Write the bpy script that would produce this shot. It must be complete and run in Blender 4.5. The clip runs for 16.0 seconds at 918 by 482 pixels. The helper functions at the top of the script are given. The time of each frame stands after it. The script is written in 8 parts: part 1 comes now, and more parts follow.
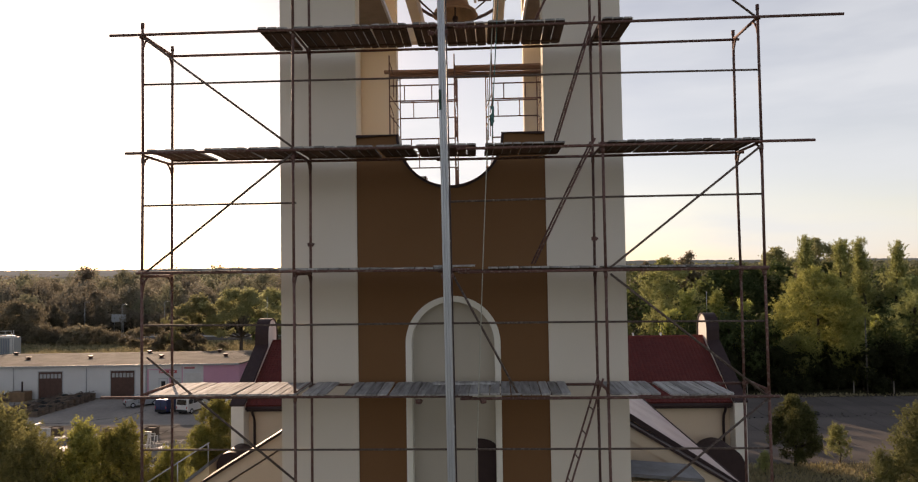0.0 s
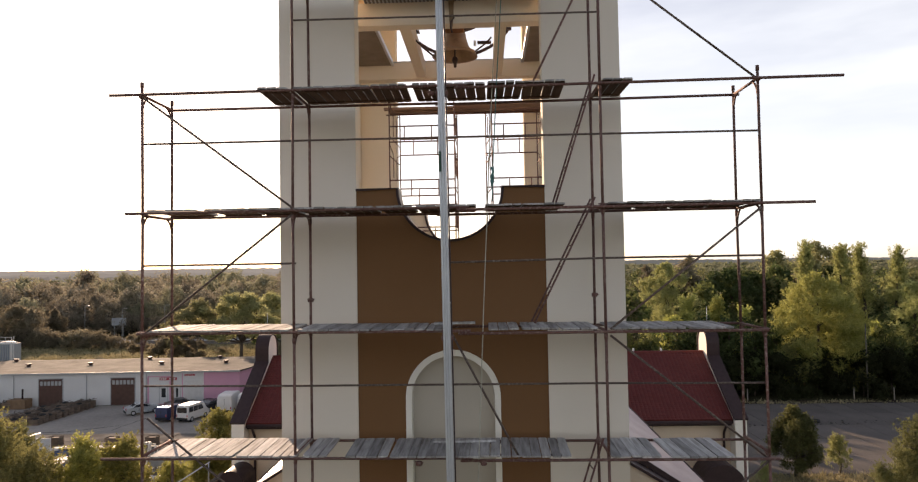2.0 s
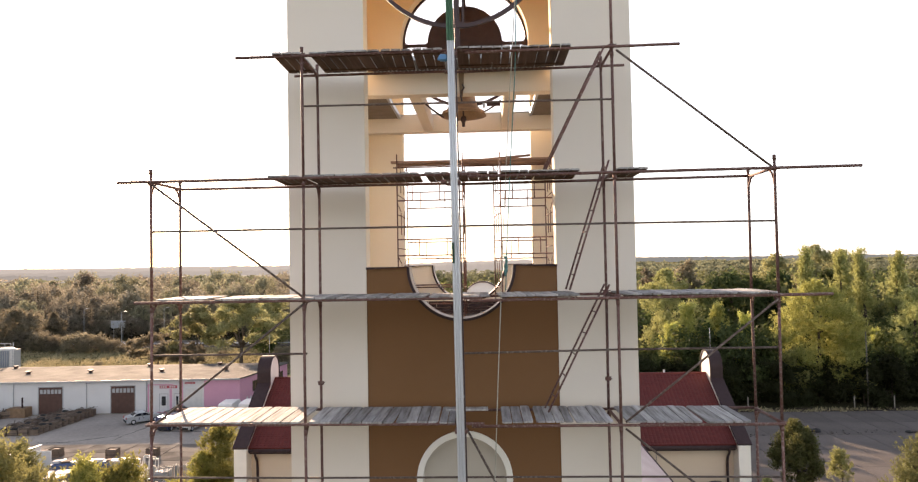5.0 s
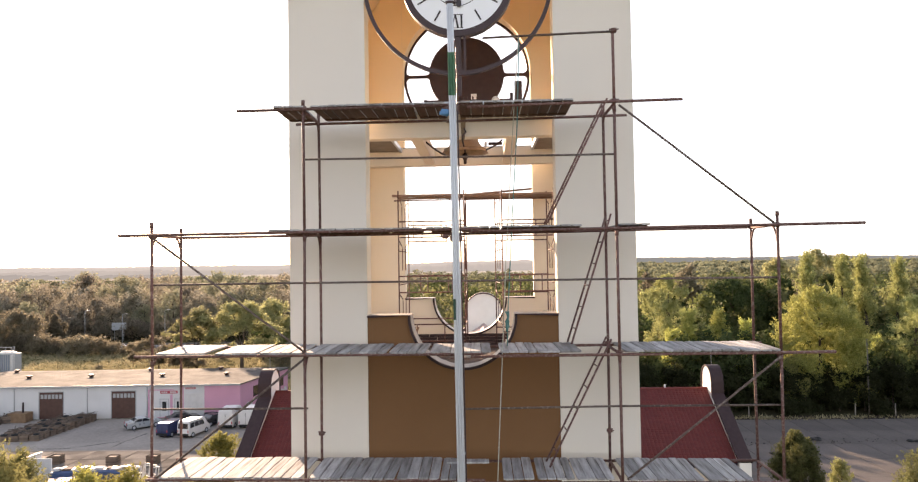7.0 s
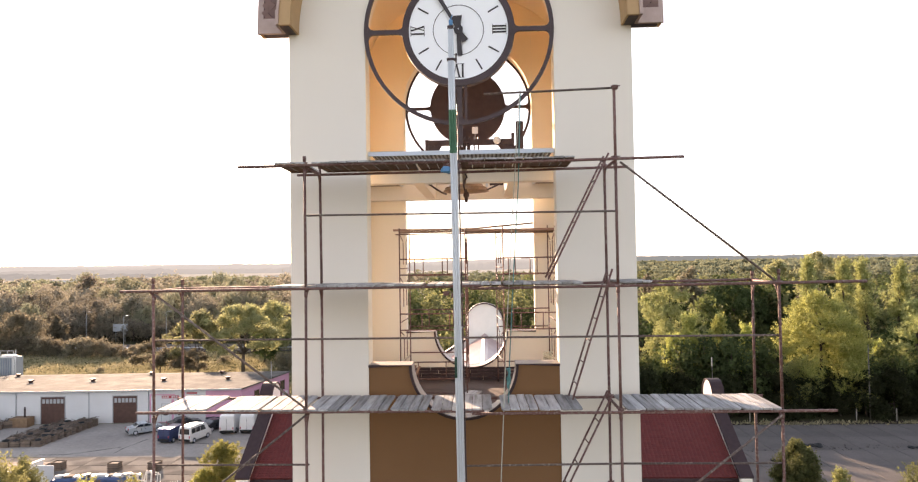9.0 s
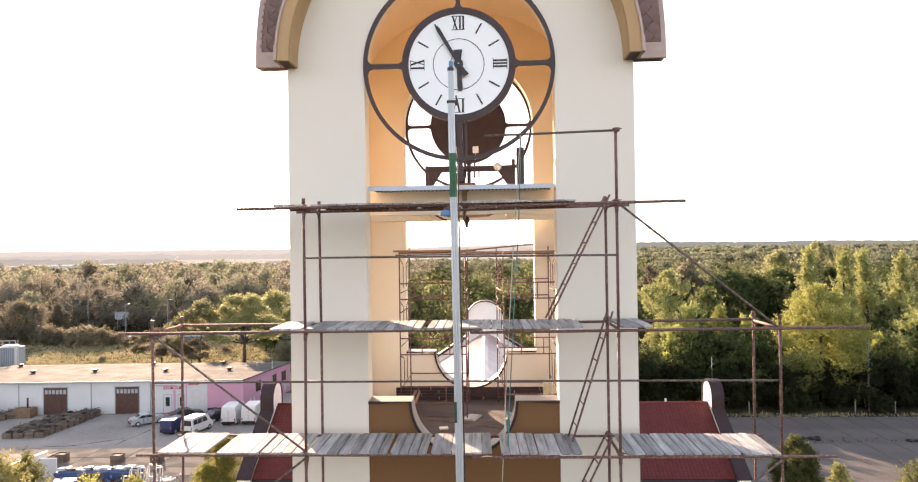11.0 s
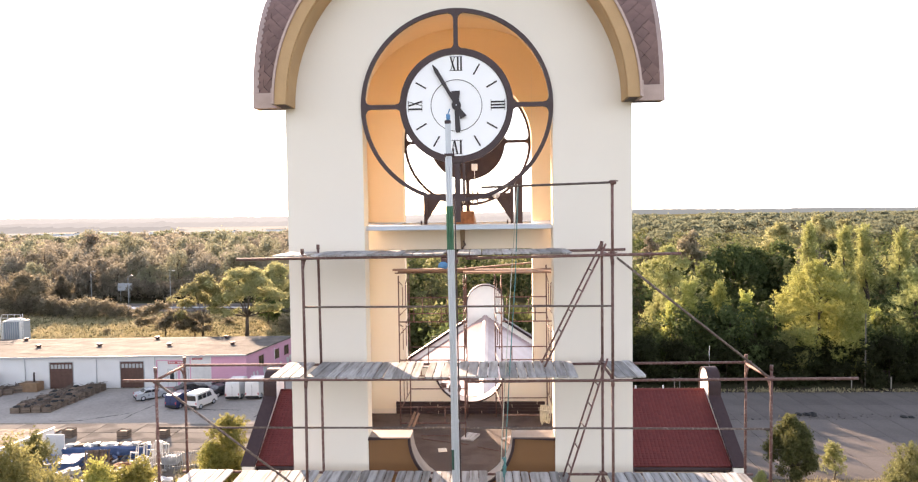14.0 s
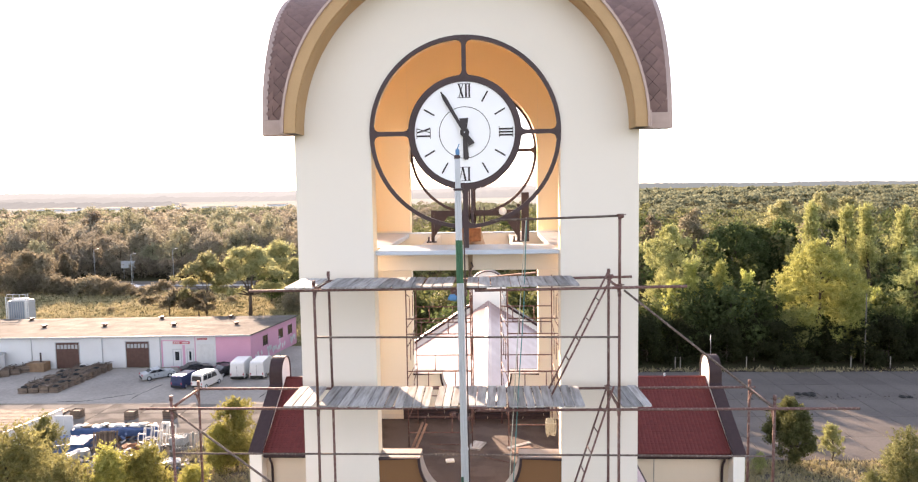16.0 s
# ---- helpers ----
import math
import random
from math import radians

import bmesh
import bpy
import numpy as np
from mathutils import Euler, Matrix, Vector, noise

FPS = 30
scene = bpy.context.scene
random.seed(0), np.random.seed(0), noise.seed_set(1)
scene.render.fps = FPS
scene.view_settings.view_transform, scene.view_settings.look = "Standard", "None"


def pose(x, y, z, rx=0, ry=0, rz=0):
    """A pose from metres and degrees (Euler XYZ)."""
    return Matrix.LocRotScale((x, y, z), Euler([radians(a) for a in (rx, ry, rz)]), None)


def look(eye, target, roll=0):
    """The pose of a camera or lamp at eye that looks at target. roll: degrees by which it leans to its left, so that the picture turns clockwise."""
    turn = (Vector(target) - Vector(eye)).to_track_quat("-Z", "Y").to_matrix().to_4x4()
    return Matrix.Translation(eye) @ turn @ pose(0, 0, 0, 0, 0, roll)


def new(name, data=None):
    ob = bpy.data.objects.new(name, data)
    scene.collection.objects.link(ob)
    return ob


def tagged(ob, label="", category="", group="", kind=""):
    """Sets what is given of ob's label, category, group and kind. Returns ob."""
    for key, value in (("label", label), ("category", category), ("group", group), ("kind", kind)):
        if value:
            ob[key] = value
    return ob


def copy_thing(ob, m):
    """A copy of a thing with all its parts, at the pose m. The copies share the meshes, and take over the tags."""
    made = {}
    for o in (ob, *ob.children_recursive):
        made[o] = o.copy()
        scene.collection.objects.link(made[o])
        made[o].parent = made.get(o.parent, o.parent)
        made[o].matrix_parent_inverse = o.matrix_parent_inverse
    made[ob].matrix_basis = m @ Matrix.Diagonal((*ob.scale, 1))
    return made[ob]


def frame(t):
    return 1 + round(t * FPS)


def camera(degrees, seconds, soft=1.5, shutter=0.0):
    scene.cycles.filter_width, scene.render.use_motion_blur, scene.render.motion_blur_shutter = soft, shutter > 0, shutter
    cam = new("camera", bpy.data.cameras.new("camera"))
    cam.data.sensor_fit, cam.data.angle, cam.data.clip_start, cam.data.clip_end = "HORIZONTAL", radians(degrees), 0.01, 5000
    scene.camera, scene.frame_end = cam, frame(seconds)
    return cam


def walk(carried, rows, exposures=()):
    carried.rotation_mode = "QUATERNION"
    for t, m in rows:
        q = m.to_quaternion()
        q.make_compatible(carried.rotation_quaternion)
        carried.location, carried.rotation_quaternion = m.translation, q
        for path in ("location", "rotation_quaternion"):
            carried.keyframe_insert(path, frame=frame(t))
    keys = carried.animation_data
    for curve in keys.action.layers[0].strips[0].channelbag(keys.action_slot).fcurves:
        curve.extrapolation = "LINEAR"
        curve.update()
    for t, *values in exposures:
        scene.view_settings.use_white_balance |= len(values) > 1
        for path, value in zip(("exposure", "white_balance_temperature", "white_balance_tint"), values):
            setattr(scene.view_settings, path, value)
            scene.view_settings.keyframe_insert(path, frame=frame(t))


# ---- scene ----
cam = camera(68.7, 16.0, soft=1.2)
PATH = [
    (0, (0.496, -12.403, 2.007), (0.418, -10.406, 2.081), -0.9),
    (0.5, (0.492, -12.418, 2.243), (0.417, -10.421, 2.318), -0.9),
    (1, (0.484, -12.436, 2.487), (0.408, -10.439, 2.561), -0.9),
    (1.5, (0.51, -12.449, 2.746), (0.431, -10.452, 2.819), -1.0),
    (2, (0.512, -12.432, 3.007), (0.434, -10.435, 3.08), -1.0),
    (2.5, (0.499, -12.41, 3.265), (0.42, -10.413, 3.338), -1.0),
    (3, (0.47, -12.398, 3.541), (0.392, -10.4, 3.612), -1.0),
    (3.5, (0.441, -12.389, 3.784), (0.36, -10.391, 3.855), -0.9),
    (4, (0.384, -12.372, 4.038), (0.305, -10.375, 4.107), -1.0),
    (6.5, (0.27, -12.357, 5.202), (0.199, -10.359, 5.264), -1.0),
    (7, (0.305, -12.354, 5.425), (0.228, -10.357, 5.489), -0.9),
    (7.5, (0.279, -12.359, 5.675), (0.204, -10.361, 5.735), -1.0),
    (8, (0.279, -12.366, 5.901), (0.204, -10.368, 5.96), -1.0),
    (8.5, (0.294, -12.377, 6.13), (0.216, -10.38, 6.19), -0.9),
    (9, (0.316, -12.386, 6.374), (0.236, -10.389, 6.433), -0.9),
    (11.5, (0.361, -12.338, 7.534), (0.277, -10.34, 7.537), -0.8),
    (12, (0.397, -12.349, 7.759), (0.312, -10.351, 7.749), -0.8),
    (12.5, (0.398, -12.377, 8.005), (0.313, -10.379, 7.977), -0.8),
    (13, (0.404, -12.393, 8.224), (0.317, -10.396, 8.18), -0.8),
    (13.5, (0.427, -12.415, 8.434), (0.339, -10.418, 8.371), -0.8),
    (14, (0.429, -12.435, 8.681), (0.341, -10.439, 8.599), -0.8),
    (14.5, (0.392, -12.483, 8.923), (0.304, -10.488, 8.82), -0.8),
    (15, (0.382, -12.514, 9.161), (0.29, -10.52, 9.039), -0.9),
    (15.5, (0.335, -12.506, 9.417), (0.243, -10.513, 9.276), -0.9),
    (16, (0.317, -12.523, 9.653), (0.224, -10.531, 9.494), -0.9),
]
walk(cam, [(t, look(eye, target, roll)) for t, eye, target, roll in PATH],
     exposures=[(0, 0.19, 8600, 24), (2, 0.65, 8600, 24), (3.5, 1.15, 8700, 25), (7, 1.59, 8500, 25), (9, 1.75, 8400, 25), (12.5, 1.99, 8200, 25), (16, 2.10, 8000, 25)])

# ---------------------------------------------------------------- building tools
def part(name, bm, material, parent=None, label="", m=None, smooth=False):
    """Links a bmesh as one mesh object under a thing or a part."""
    me = bpy.data.meshes.new(name)
    bmesh.ops.recalc_face_normals(bm, faces=bm.faces)
    bm.to_mesh(me)
    bm.free()
    if smooth:
        for p in me.polygons:
            p.use_smooth = True
    me.materials.append(material)
    ob = new(name, me)
    if parent:
        ob.parent = parent
    if m is not None:
        ob.matrix_basis = m
    if label:
        tagged(ob, label)
    return ob


def shared(name, me, parent=None, m=None, label=""):
    """One more object on a mesh that exists already."""
    ob = new(name, me)
    if parent:
        ob.parent = parent
    if m is not None:
        ob.matrix_basis = m
    if label:
        tagged(ob, label)
    return ob


def thing(name, label, category, m=None, group="", kind=""):
    ob = new(name)
    ob.empty_display_size = 0.2
    if m is not None:
        ob.matrix_basis = m
    return tagged(ob, label, category, group, kind)


def box(bm, x0, y0, z0, x1, y1, z1, bevel=0.0, m=None):
    vs = [bm.verts.new((x, y, z)) for z in (z0, z1) for y in (y0, y1) for x in (x0, x1)]
    if m is not None:
        for v in vs:
            v.co = m @ v.co
    fs = [bm.faces.new([vs[i] for i in q]) for q in
          ((0, 2, 3, 1), (4, 5, 7, 6), (0, 1, 5, 4), (2, 6, 7, 3), (0, 4, 6, 2), (1, 3, 7, 5))]
    if bevel:
        es = {e for f in fs for e in f.edges}
        bmesh.ops.bevel(bm, geom=list(es), offset=bevel, segments=1, affect="EDGES")
    return vs


def tube(bm, p, q, r, n=8, r2=None, cap=True):
    p, q = Vector(p), Vector(q)
    r2 = r if r2 is None else r2
    d = (q - p).normalized()
    a = d.orthogonal().normalized()
    b = d.cross(a)
    ring = []
    for c, rr in ((p, r), (q, r2)):
        ring.append([bm.verts.new(c + (a * math.cos(2 * math.pi * i / n) + b * math.sin(2 * math.pi * i / n)) * rr) for i in range(n)])
    for i in range(n):
        f = bm.faces.new((ring[0][i], ring[0][(i + 1) % n], ring[1][(i + 1) % n], ring[1][i]))
        f.smooth = True
    if cap:
        bm.faces.new(ring[0][::-1])
        bm.faces.new(ring[1])


def pipe(bm, pts, r, n=6):
    """A bent round bar through the points."""
    pts = [Vector(p) for p in pts]
    rings = []
    for i, p in enumerate(pts):
        d = (pts[min(i + 1, len(pts) - 1)] - pts[max(i - 1, 0)]).normalized()
        a = d.cross(Vector((0.13, 0.31, 0.94))).normalized()
        b = d.cross(a)
        rings.append([bm.verts.new(p + (a * math.cos(2 * math.pi * k / n) + b * math.sin(2 * math.pi * k / n)) * r) for k in range(n)])
    for u, v in zip(rings, rings[1:]):
        for k in range(n):
            f = bm.faces.new((u[k], u[(k + 1) % n], v[(k + 1) % n], v[k]))
            f.smooth = True
    bm.faces.new(rings[0][::-1])
    bm.faces.new(rings[-1])


def prism(bm, pts, axis, lo, hi, m=None):
    """A polygon pushed along an axis. pts are (a, b) in the other two axes, in the order x, y, z."""
    def at(a, b, c):
        v = {"x": (c, a, b), "y": (a, c, b), "z": (a, b, c)}[axis]
        return m @ Vector(v) if m is not None else v
    A = [bm.verts.new(at(a, b, lo)) for a, b in pts]
    B = [bm.verts.new(at(a, b, hi)) for a, b in pts]
    n = len(pts)
    bm.faces.new(A)
    bm.faces.new(B[::-1])
    for i in range(n):
        bm.faces.new((A[i], B[i], B[(i + 1) % n], A[(i + 1) % n]))


def strip(bm, xs, lo, hi, y0, y1):
    """A wall slice between two curves lo(x) and hi(x), from y0 to y1 in depth."""
    cols = []
    for x in xs:
        a, b = lo(x), hi(x)
        cols.append([bm.verts.new(c) for c in ((x, y0, a), (x, y0, b), (x, y1, b), (x, y1, a))])
    for u, v in zip(cols, cols[1:]):
        for i in range(4):
            bm.faces.new((u[i], u[(i + 1) % 4], v[(i + 1) % 4], v[i]))
    bm.faces.new(cols[0][::-1])
    bm.faces.new(cols[-1])


def band(bm, pts_in, pts_out, y0, y1, closed=False):
    """A ring or arch between two lines of (x, z) points, from y0 to y1."""
    rows = []
    for (a, b), (c, d) in zip(pts_in, pts_out):
        rows.append([bm.verts.new(v) for v in ((a, y0, b), (c, y0, d), (c, y1, d), (a, y1, b))])
    pairs = list(zip(rows, rows[1:]))
    if closed:
        pairs.append((rows[-1], rows[0]))
    for u, v in pairs:
        for i in range(4):
            bm.faces.new((u[i], u[(i + 1) % 4], v[(i + 1) % 4], v[i]))
    if not closed:
        bm.faces.new(rows[0][::-1])
        bm.faces.new(rows[-1])


def arc(cx, cz, r, a0, a1, n):
    return [(cx + r * math.cos(radians(a0 + (a1 - a0) * i / n)), cz + r * math.sin(radians(a0 + (a1 - a0) * i / n))) for i in range(n + 1)]


def lathe(bm, prof, n=32):
    """A turned shape about z from (radius, z) points."""
    rings = [[bm.verts.new((r * math.cos(2 * math.pi * i / n), r * math.sin(2 * math.pi * i / n), z)) for i in range(n)] for r, z in prof]
    for u, v in zip(rings, rings[1:]):
        for i in range(n):
            f = bm.faces.new((u[i], u[(i + 1) % n], v[(i + 1) % n], v[i]))
            f.smooth = True
    return rings


def BM():
    return bmesh.new()


def lin(a, b, n):
    return [a + (b - a) * i / n for i in range(n + 1)]

# ---------------------------------------------------------------- light
SUN_AZ, SUN_EL = -28.5, 14.4      # degrees from +y towards +x, degrees above the horizon


def make_light():
    w = bpy.data.worlds.new("sky")
    w.use_nodes = True
    nt = w.node_tree
    sky = nt.nodes.new("ShaderNodeTexSky")
    sky.sky_type = "NISHITA"
    sky.sun_disc = False
    sky.sun_elevation = radians(SUN_EL)
    sky.sun_rotation = radians(SUN_AZ)
    sky.altitude = 100
    sky.air_density, sky.dust_density, sky.ozone_density = 0.82, 0.5, 1.4
    bg = nt.nodes["Background"]
    bg.inputs[1].default_value = 0.15
    # hazy evening air: the sky is washed out, with a thin uneven veil of cloud
    pale = nt.nodes.new("ShaderNodeHueSaturation")
    pale.inputs["Hue"].default_value = 0.5
    pale.inputs["Saturation"].default_value = 0.88
    pale.inputs["Value"].default_value = 0.92
    nt.links.new(sky.outputs[0], pale.inputs["Color"])
    co = nt.nodes.new("ShaderNodeTexCoord")
    mp = nt.nodes.new("ShaderNodeMapping")
    mp.inputs["Scale"].default_value = (1.0, 1.0, 4.5)
    nt.links.new(co.outputs["Generated"], mp.inputs["Vector"])
    no = nt.nodes.new("ShaderNodeTexNoise")
    no.inputs["Scale"].default_value = 3.2
    no.inputs["Detail"].default_value = 5.0
    nt.links.new(mp.outputs[0], no.inputs["Vector"])
    rp = nt.nodes.new("ShaderNodeMapRange")
    rp.inputs["From Min"].default_value, rp.inputs["From Max"].default_value = 0.36, 0.68
    rp.inputs["To Min"].default_value, rp.inputs["To Max"].default_value = 0.30, 0.80
    nt.links.new(no.outputs[0], rp.inputs["Value"])
    veil = nt.nodes.new("ShaderNodeMix")
    veil.data_type = "RGBA"
    # the veil thins out towards the zenith
    xyz = nt.nodes.new("ShaderNodeSeparateXYZ")
    nt.links.new(co.outputs["Generated"], xyz.inputs[0])
    thin = nt.nodes.new("ShaderNodeMapRange")
    thin.inputs["From Min"].default_value, thin.inputs["From Max"].default_value = 0.30, 0.80
    thin.inputs["To Min"].default_value, thin.inputs["To Max"].default_value = 1.0, 0.12
    nt.links.new(xyz.outputs["Z"], thin.inputs["Value"])
    both = nt.nodes.new("ShaderNodeMath")
    both.operation = "MULTIPLY"
    nt.links.new(rp.outputs[0], both.inputs[0])
    nt.links.new(thin.outputs[0], both.inputs[1])
    nt.links.new(both.outputs[0], veil.inputs[0])
    nt.links.new(pale.outputs[0], veil.inputs[6])
    veil.inputs[7].default_value = (3.8, 4.95, 6.1, 1.0)
    nt.links.new(veil.outputs[2], bg.inputs[0])
    scene.world = w
    lamp = bpy.data.lights.new("sun", "SUN")
    lamp.energy, lamp.angle, lamp.color = 5.0, radians(0.6), (1.0, 0.86, 0.70)
    a, e = radians(SUN_AZ), radians(SUN_EL)
    way = Vector((math.sin(a) * math.cos(e), math.cos(a) * math.cos(e), math.sin(e)))
    new("sun", lamp).matrix_world = look(way * 100, (0, 0, 0))


make_light()

# ---------------------------------------------------------------- materials
def mat(name, col, rough=0.8, metal=0.0, var=0.12, scale=3.0, fine=60.0, bump=0.0, col2=None, stain=0.5,
        rand=0.0, island=0.0, spec=0.4, stretch=None, transl=0.0, hue=0.0, hard=False):
    """A procedural surface: base colour mottled at two scales towards col2, fine bump, roughness variation."""
    m = bpy.data.materials.new(name)
    m.use_nodes = True
    nt = m.node_tree
    N, L = nt.nodes, nt.links
    b = N["Principled BSDF"]
    b.inputs["Roughness"].default_value = rough
    b.inputs["Metallic"].default_value = metal
    b.inputs["Specular IOR Level"].default_value = spec
    tc = N.new("ShaderNodeTexCoord")
    vec = tc.outputs["Object"]
    if stretch:
        mp = N.new("ShaderNodeMapping")
        mp.inputs["Scale"].default_value = stretch
        L.new(vec, mp.inputs[0])
        vec = mp.outputs[0]
    n1, n2 = N.new("ShaderNodeTexNoise"), N.new("ShaderNodeTexNoise")
    n1.inputs["Scale"].default_value, n1.inputs["Detail"].default_value = scale, 6
    n2.inputs["Scale"].default_value, n2.inputs["Detail"].default_value = fine, 4
    L.new(vec, n1.inputs["Vector"])
    L.new(vec, n2.inputs["Vector"])
    if col2 is None:
        col2 = tuple(c * 0.6 for c in col)
    r1 = N.new("ShaderNodeValToRGB")
    r1.color_ramp.elements[0].position, r1.color_ramp.elements[1].position = 0.5 - 0.25 * stain, 0.75
    if hard:
        r1.color_ramp.elements[0].position, r1.color_ramp.elements[1].position = 0.44, 0.57
    r1.color_ramp.elements[0].color, r1.color_ramp.elements[1].color = (*col, 1), (*col2, 1)
    L.new(n1.outputs["Fac"], r1.inputs[0])
    mx = N.new("ShaderNodeMix")
    mx.data_type = "RGBA"
    mx.inputs["A"].default_value = (*col, 1)
    mx.inputs["Factor"].default_value = min(1.0, var * 4)
    L.new(r1.outputs[0], mx.inputs["B"])
    hsv = N.new("ShaderNodeHueSaturation")
    L.new(mx.outputs["Result"], hsv.inputs["Color"])
    mr = N.new("ShaderNodeMapRange")
    mr.inputs["To Min"].default_value, mr.inputs["To Max"].default_value = 1 - var, 1 + var
    L.new(n2.outputs["Fac"], mr.inputs["Value"])
    val = mr.outputs[0]
    for amt in (rand, island):
        if not amt:
            continue
        if amt is rand:
            src = N.new("ShaderNodeObjectInfo").outputs["Random"]
        else:
            src = N.new("ShaderNodeNewGeometry").outputs["Random Per Island"]
        m2 = N.new("ShaderNodeMapRange")
        m2.inputs["To Min"].default_value, m2.inputs["To Max"].default_value = 1 - amt, 1 + amt
        L.new(src, m2.inputs["Value"])
        mu = N.new("ShaderNodeMath")
        mu.operation = "MULTIPLY"
        L.new(val, mu.inputs[0])
        L.new(m2.outputs[0], mu.inputs[1])
        val = mu.outputs[0]
    if hue:
        m3 = N.new("ShaderNodeMapRange")
        m3.inputs["To Min"].default_value, m3.inputs["To Max"].default_value = 0.5 - hue, 0.5 + hue
        L.new(N.new("ShaderNodeObjectInfo").outputs["Random"], m3.inputs["Value"])
        L.new(m3.outputs[0], hsv.inputs["Hue"])
    L.new(val, hsv.inputs["Value"])
    L.new(hsv.outputs[0], b.inputs["Base Color"])
    rr = N.new("ShaderNodeMapRange")
    rr.inputs["To Min"].default_value, rr.inputs["To Max"].default_value = max(0.02, rough - 0.12), min(1, rough + 0.12)
    L.new(n1.outputs["Fac"], rr.inputs["Value"])
    L.new(rr.outputs[0], b.inputs["Roughness"])
    if bump:
        bp = N.new("ShaderNodeBump")
        bp.inputs["Strength"].default_value, bp.inputs["Distance"].default_value = bump, 0.01
        L.new(n2.outputs["Fac"], bp.inputs["Height"])
        L.new(bp.outputs[0], b.inputs["Normal"])
    if transl:
        tr = N.new("ShaderNodeBsdfTranslucent")
        L.new(hsv.outputs[0], tr.inputs["Color"])
        ms = N.new("ShaderNodeMixShader")
        ms.inputs[0].default_value = transl
        L.new(b.outputs[0], ms.inputs[1])
        L.new(tr.outputs[0], ms.inputs[2])
        L.new(ms.outputs[0], N["Material Output"].inputs["Surface"])
    return m


CREAM = mat("cream_render", (0.70, 0.645, 0.572), 0.9, var=0.06, scale=0.7, fine=90, bump=0.25, col2=(0.62, 0.578, 0.51))
PEACH = mat("peach_render", (0.78, 0.71, 0.60), 0.9, var=0.05, scale=0.8, fine=90, bump=0.25, col2=(0.73, 0.655, 0.54))
OCHRE = mat("ochre_render", (0.90, 0.71, 0.48), 0.9, var=0.05, scale=0.8, fine=90, bump=0.25, col2=(0.86, 0.66, 0.43))
BROWN = mat("brown_render", (0.186, 0.090, 0.039), 0.9, var=0.07, scale=0.8, fine=90, bump=0.25, col2=(0.155, 0.074, 0.032))
WHITE = mat("white_render", (0.78, 0.76, 0.70), 0.85, var=0.05, scale=1.2, fine=80, bump=0.15)
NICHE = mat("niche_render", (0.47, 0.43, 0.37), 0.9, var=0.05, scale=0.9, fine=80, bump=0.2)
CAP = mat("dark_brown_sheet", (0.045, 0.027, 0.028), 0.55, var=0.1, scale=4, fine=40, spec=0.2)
OLDSHEET = mat("weathered_sheet", (0.17, 0.175, 0.19), 0.7, 0.1, var=0.2, scale=2, fine=14, col2=(0.11, 0.105, 0.10))
ZINC = mat("zinc_sheet", (0.52, 0.56, 0.62), 0.4, 0.5, var=0.1, scale=3, fine=30, col2=(0.42, 0.45, 0.5))
FLASH = mat("grey_flashing", (0.40, 0.46, 0.53), 0.5, 0.15, var=0.14, scale=2, fine=12, col2=(0.55, 0.58, 0.62), stretch=(0.5, 4, 4))
CAPTOP = mat("worn_cap_sheet", (0.36, 0.315, 0.29), 0.55, 0.1, var=0.16, scale=2.5, fine=30, col2=(0.24, 0.20, 0.185))
FASCIA = mat("tan_fascia", (0.45, 0.28, 0.14), 0.6, var=0.08, scale=2, fine=40)
SHINGLE = mat("red_brown_shingle", (0.19, 0.108, 0.092), 0.65, var=0.14, scale=3, fine=120, bump=0.4, rand=0.14)
ROOFBASE = mat("roof_underlay", (0.045, 0.022, 0.02), 0.8, var=0.1)
DRUM = mat("roof_flashing", (0.40, 0.29, 0.255), 0.45, 0.2, var=0.08, scale=5)
FELT = mat("roofing_felt", (0.078, 0.055, 0.048), 0.9, var=0.24, scale=1.3, fine=150, bump=0.5, col2=(0.118, 0.088, 0.077), hard=True)
RUSTBROWN = mat("painted_brown_steel", (0.05, 0.03, 0.032), 0.5, 0.2, var=0.12, scale=6)
RUST = mat("rusty_steel", (0.30, 0.13, 0.06), 0.85, 0.2, var=0.25, scale=9, fine=60, bump=0.4, col2=(0.12, 0.05, 0.03))
DIAL = mat("white_dial", (0.80, 0.82, 0.84), 0.4, var=0.02, scale=2)
INK = mat("dark_numeral", (0.03, 0.022, 0.025), 0.5, var=0.1)
BRONZE = mat("bell_bronze", (0.34, 0.24, 0.165), 0.5, 0.45, var=0.18, scale=5, col2=(0.20, 0.135, 0.095))
TUBE = mat("rusty_red_tube", (0.135, 0.064, 0.056), 0.7, 0.2, var=0.24, scale=26, fine=90, bump=0.3, col2=(0.30, 0.235, 0.21), stain=0.0, rand=0.22)
GREYTUBE = mat("galvanised_tube", (0.10, 0.07, 0.06), 0.75, 0.1, var=0.24, scale=24, fine=90, col2=(0.27, 0.225, 0.20), stain=0.0, rand=0.22)
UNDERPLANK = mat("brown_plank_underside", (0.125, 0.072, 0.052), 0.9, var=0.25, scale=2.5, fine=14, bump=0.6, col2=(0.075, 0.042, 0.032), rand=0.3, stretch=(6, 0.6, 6))
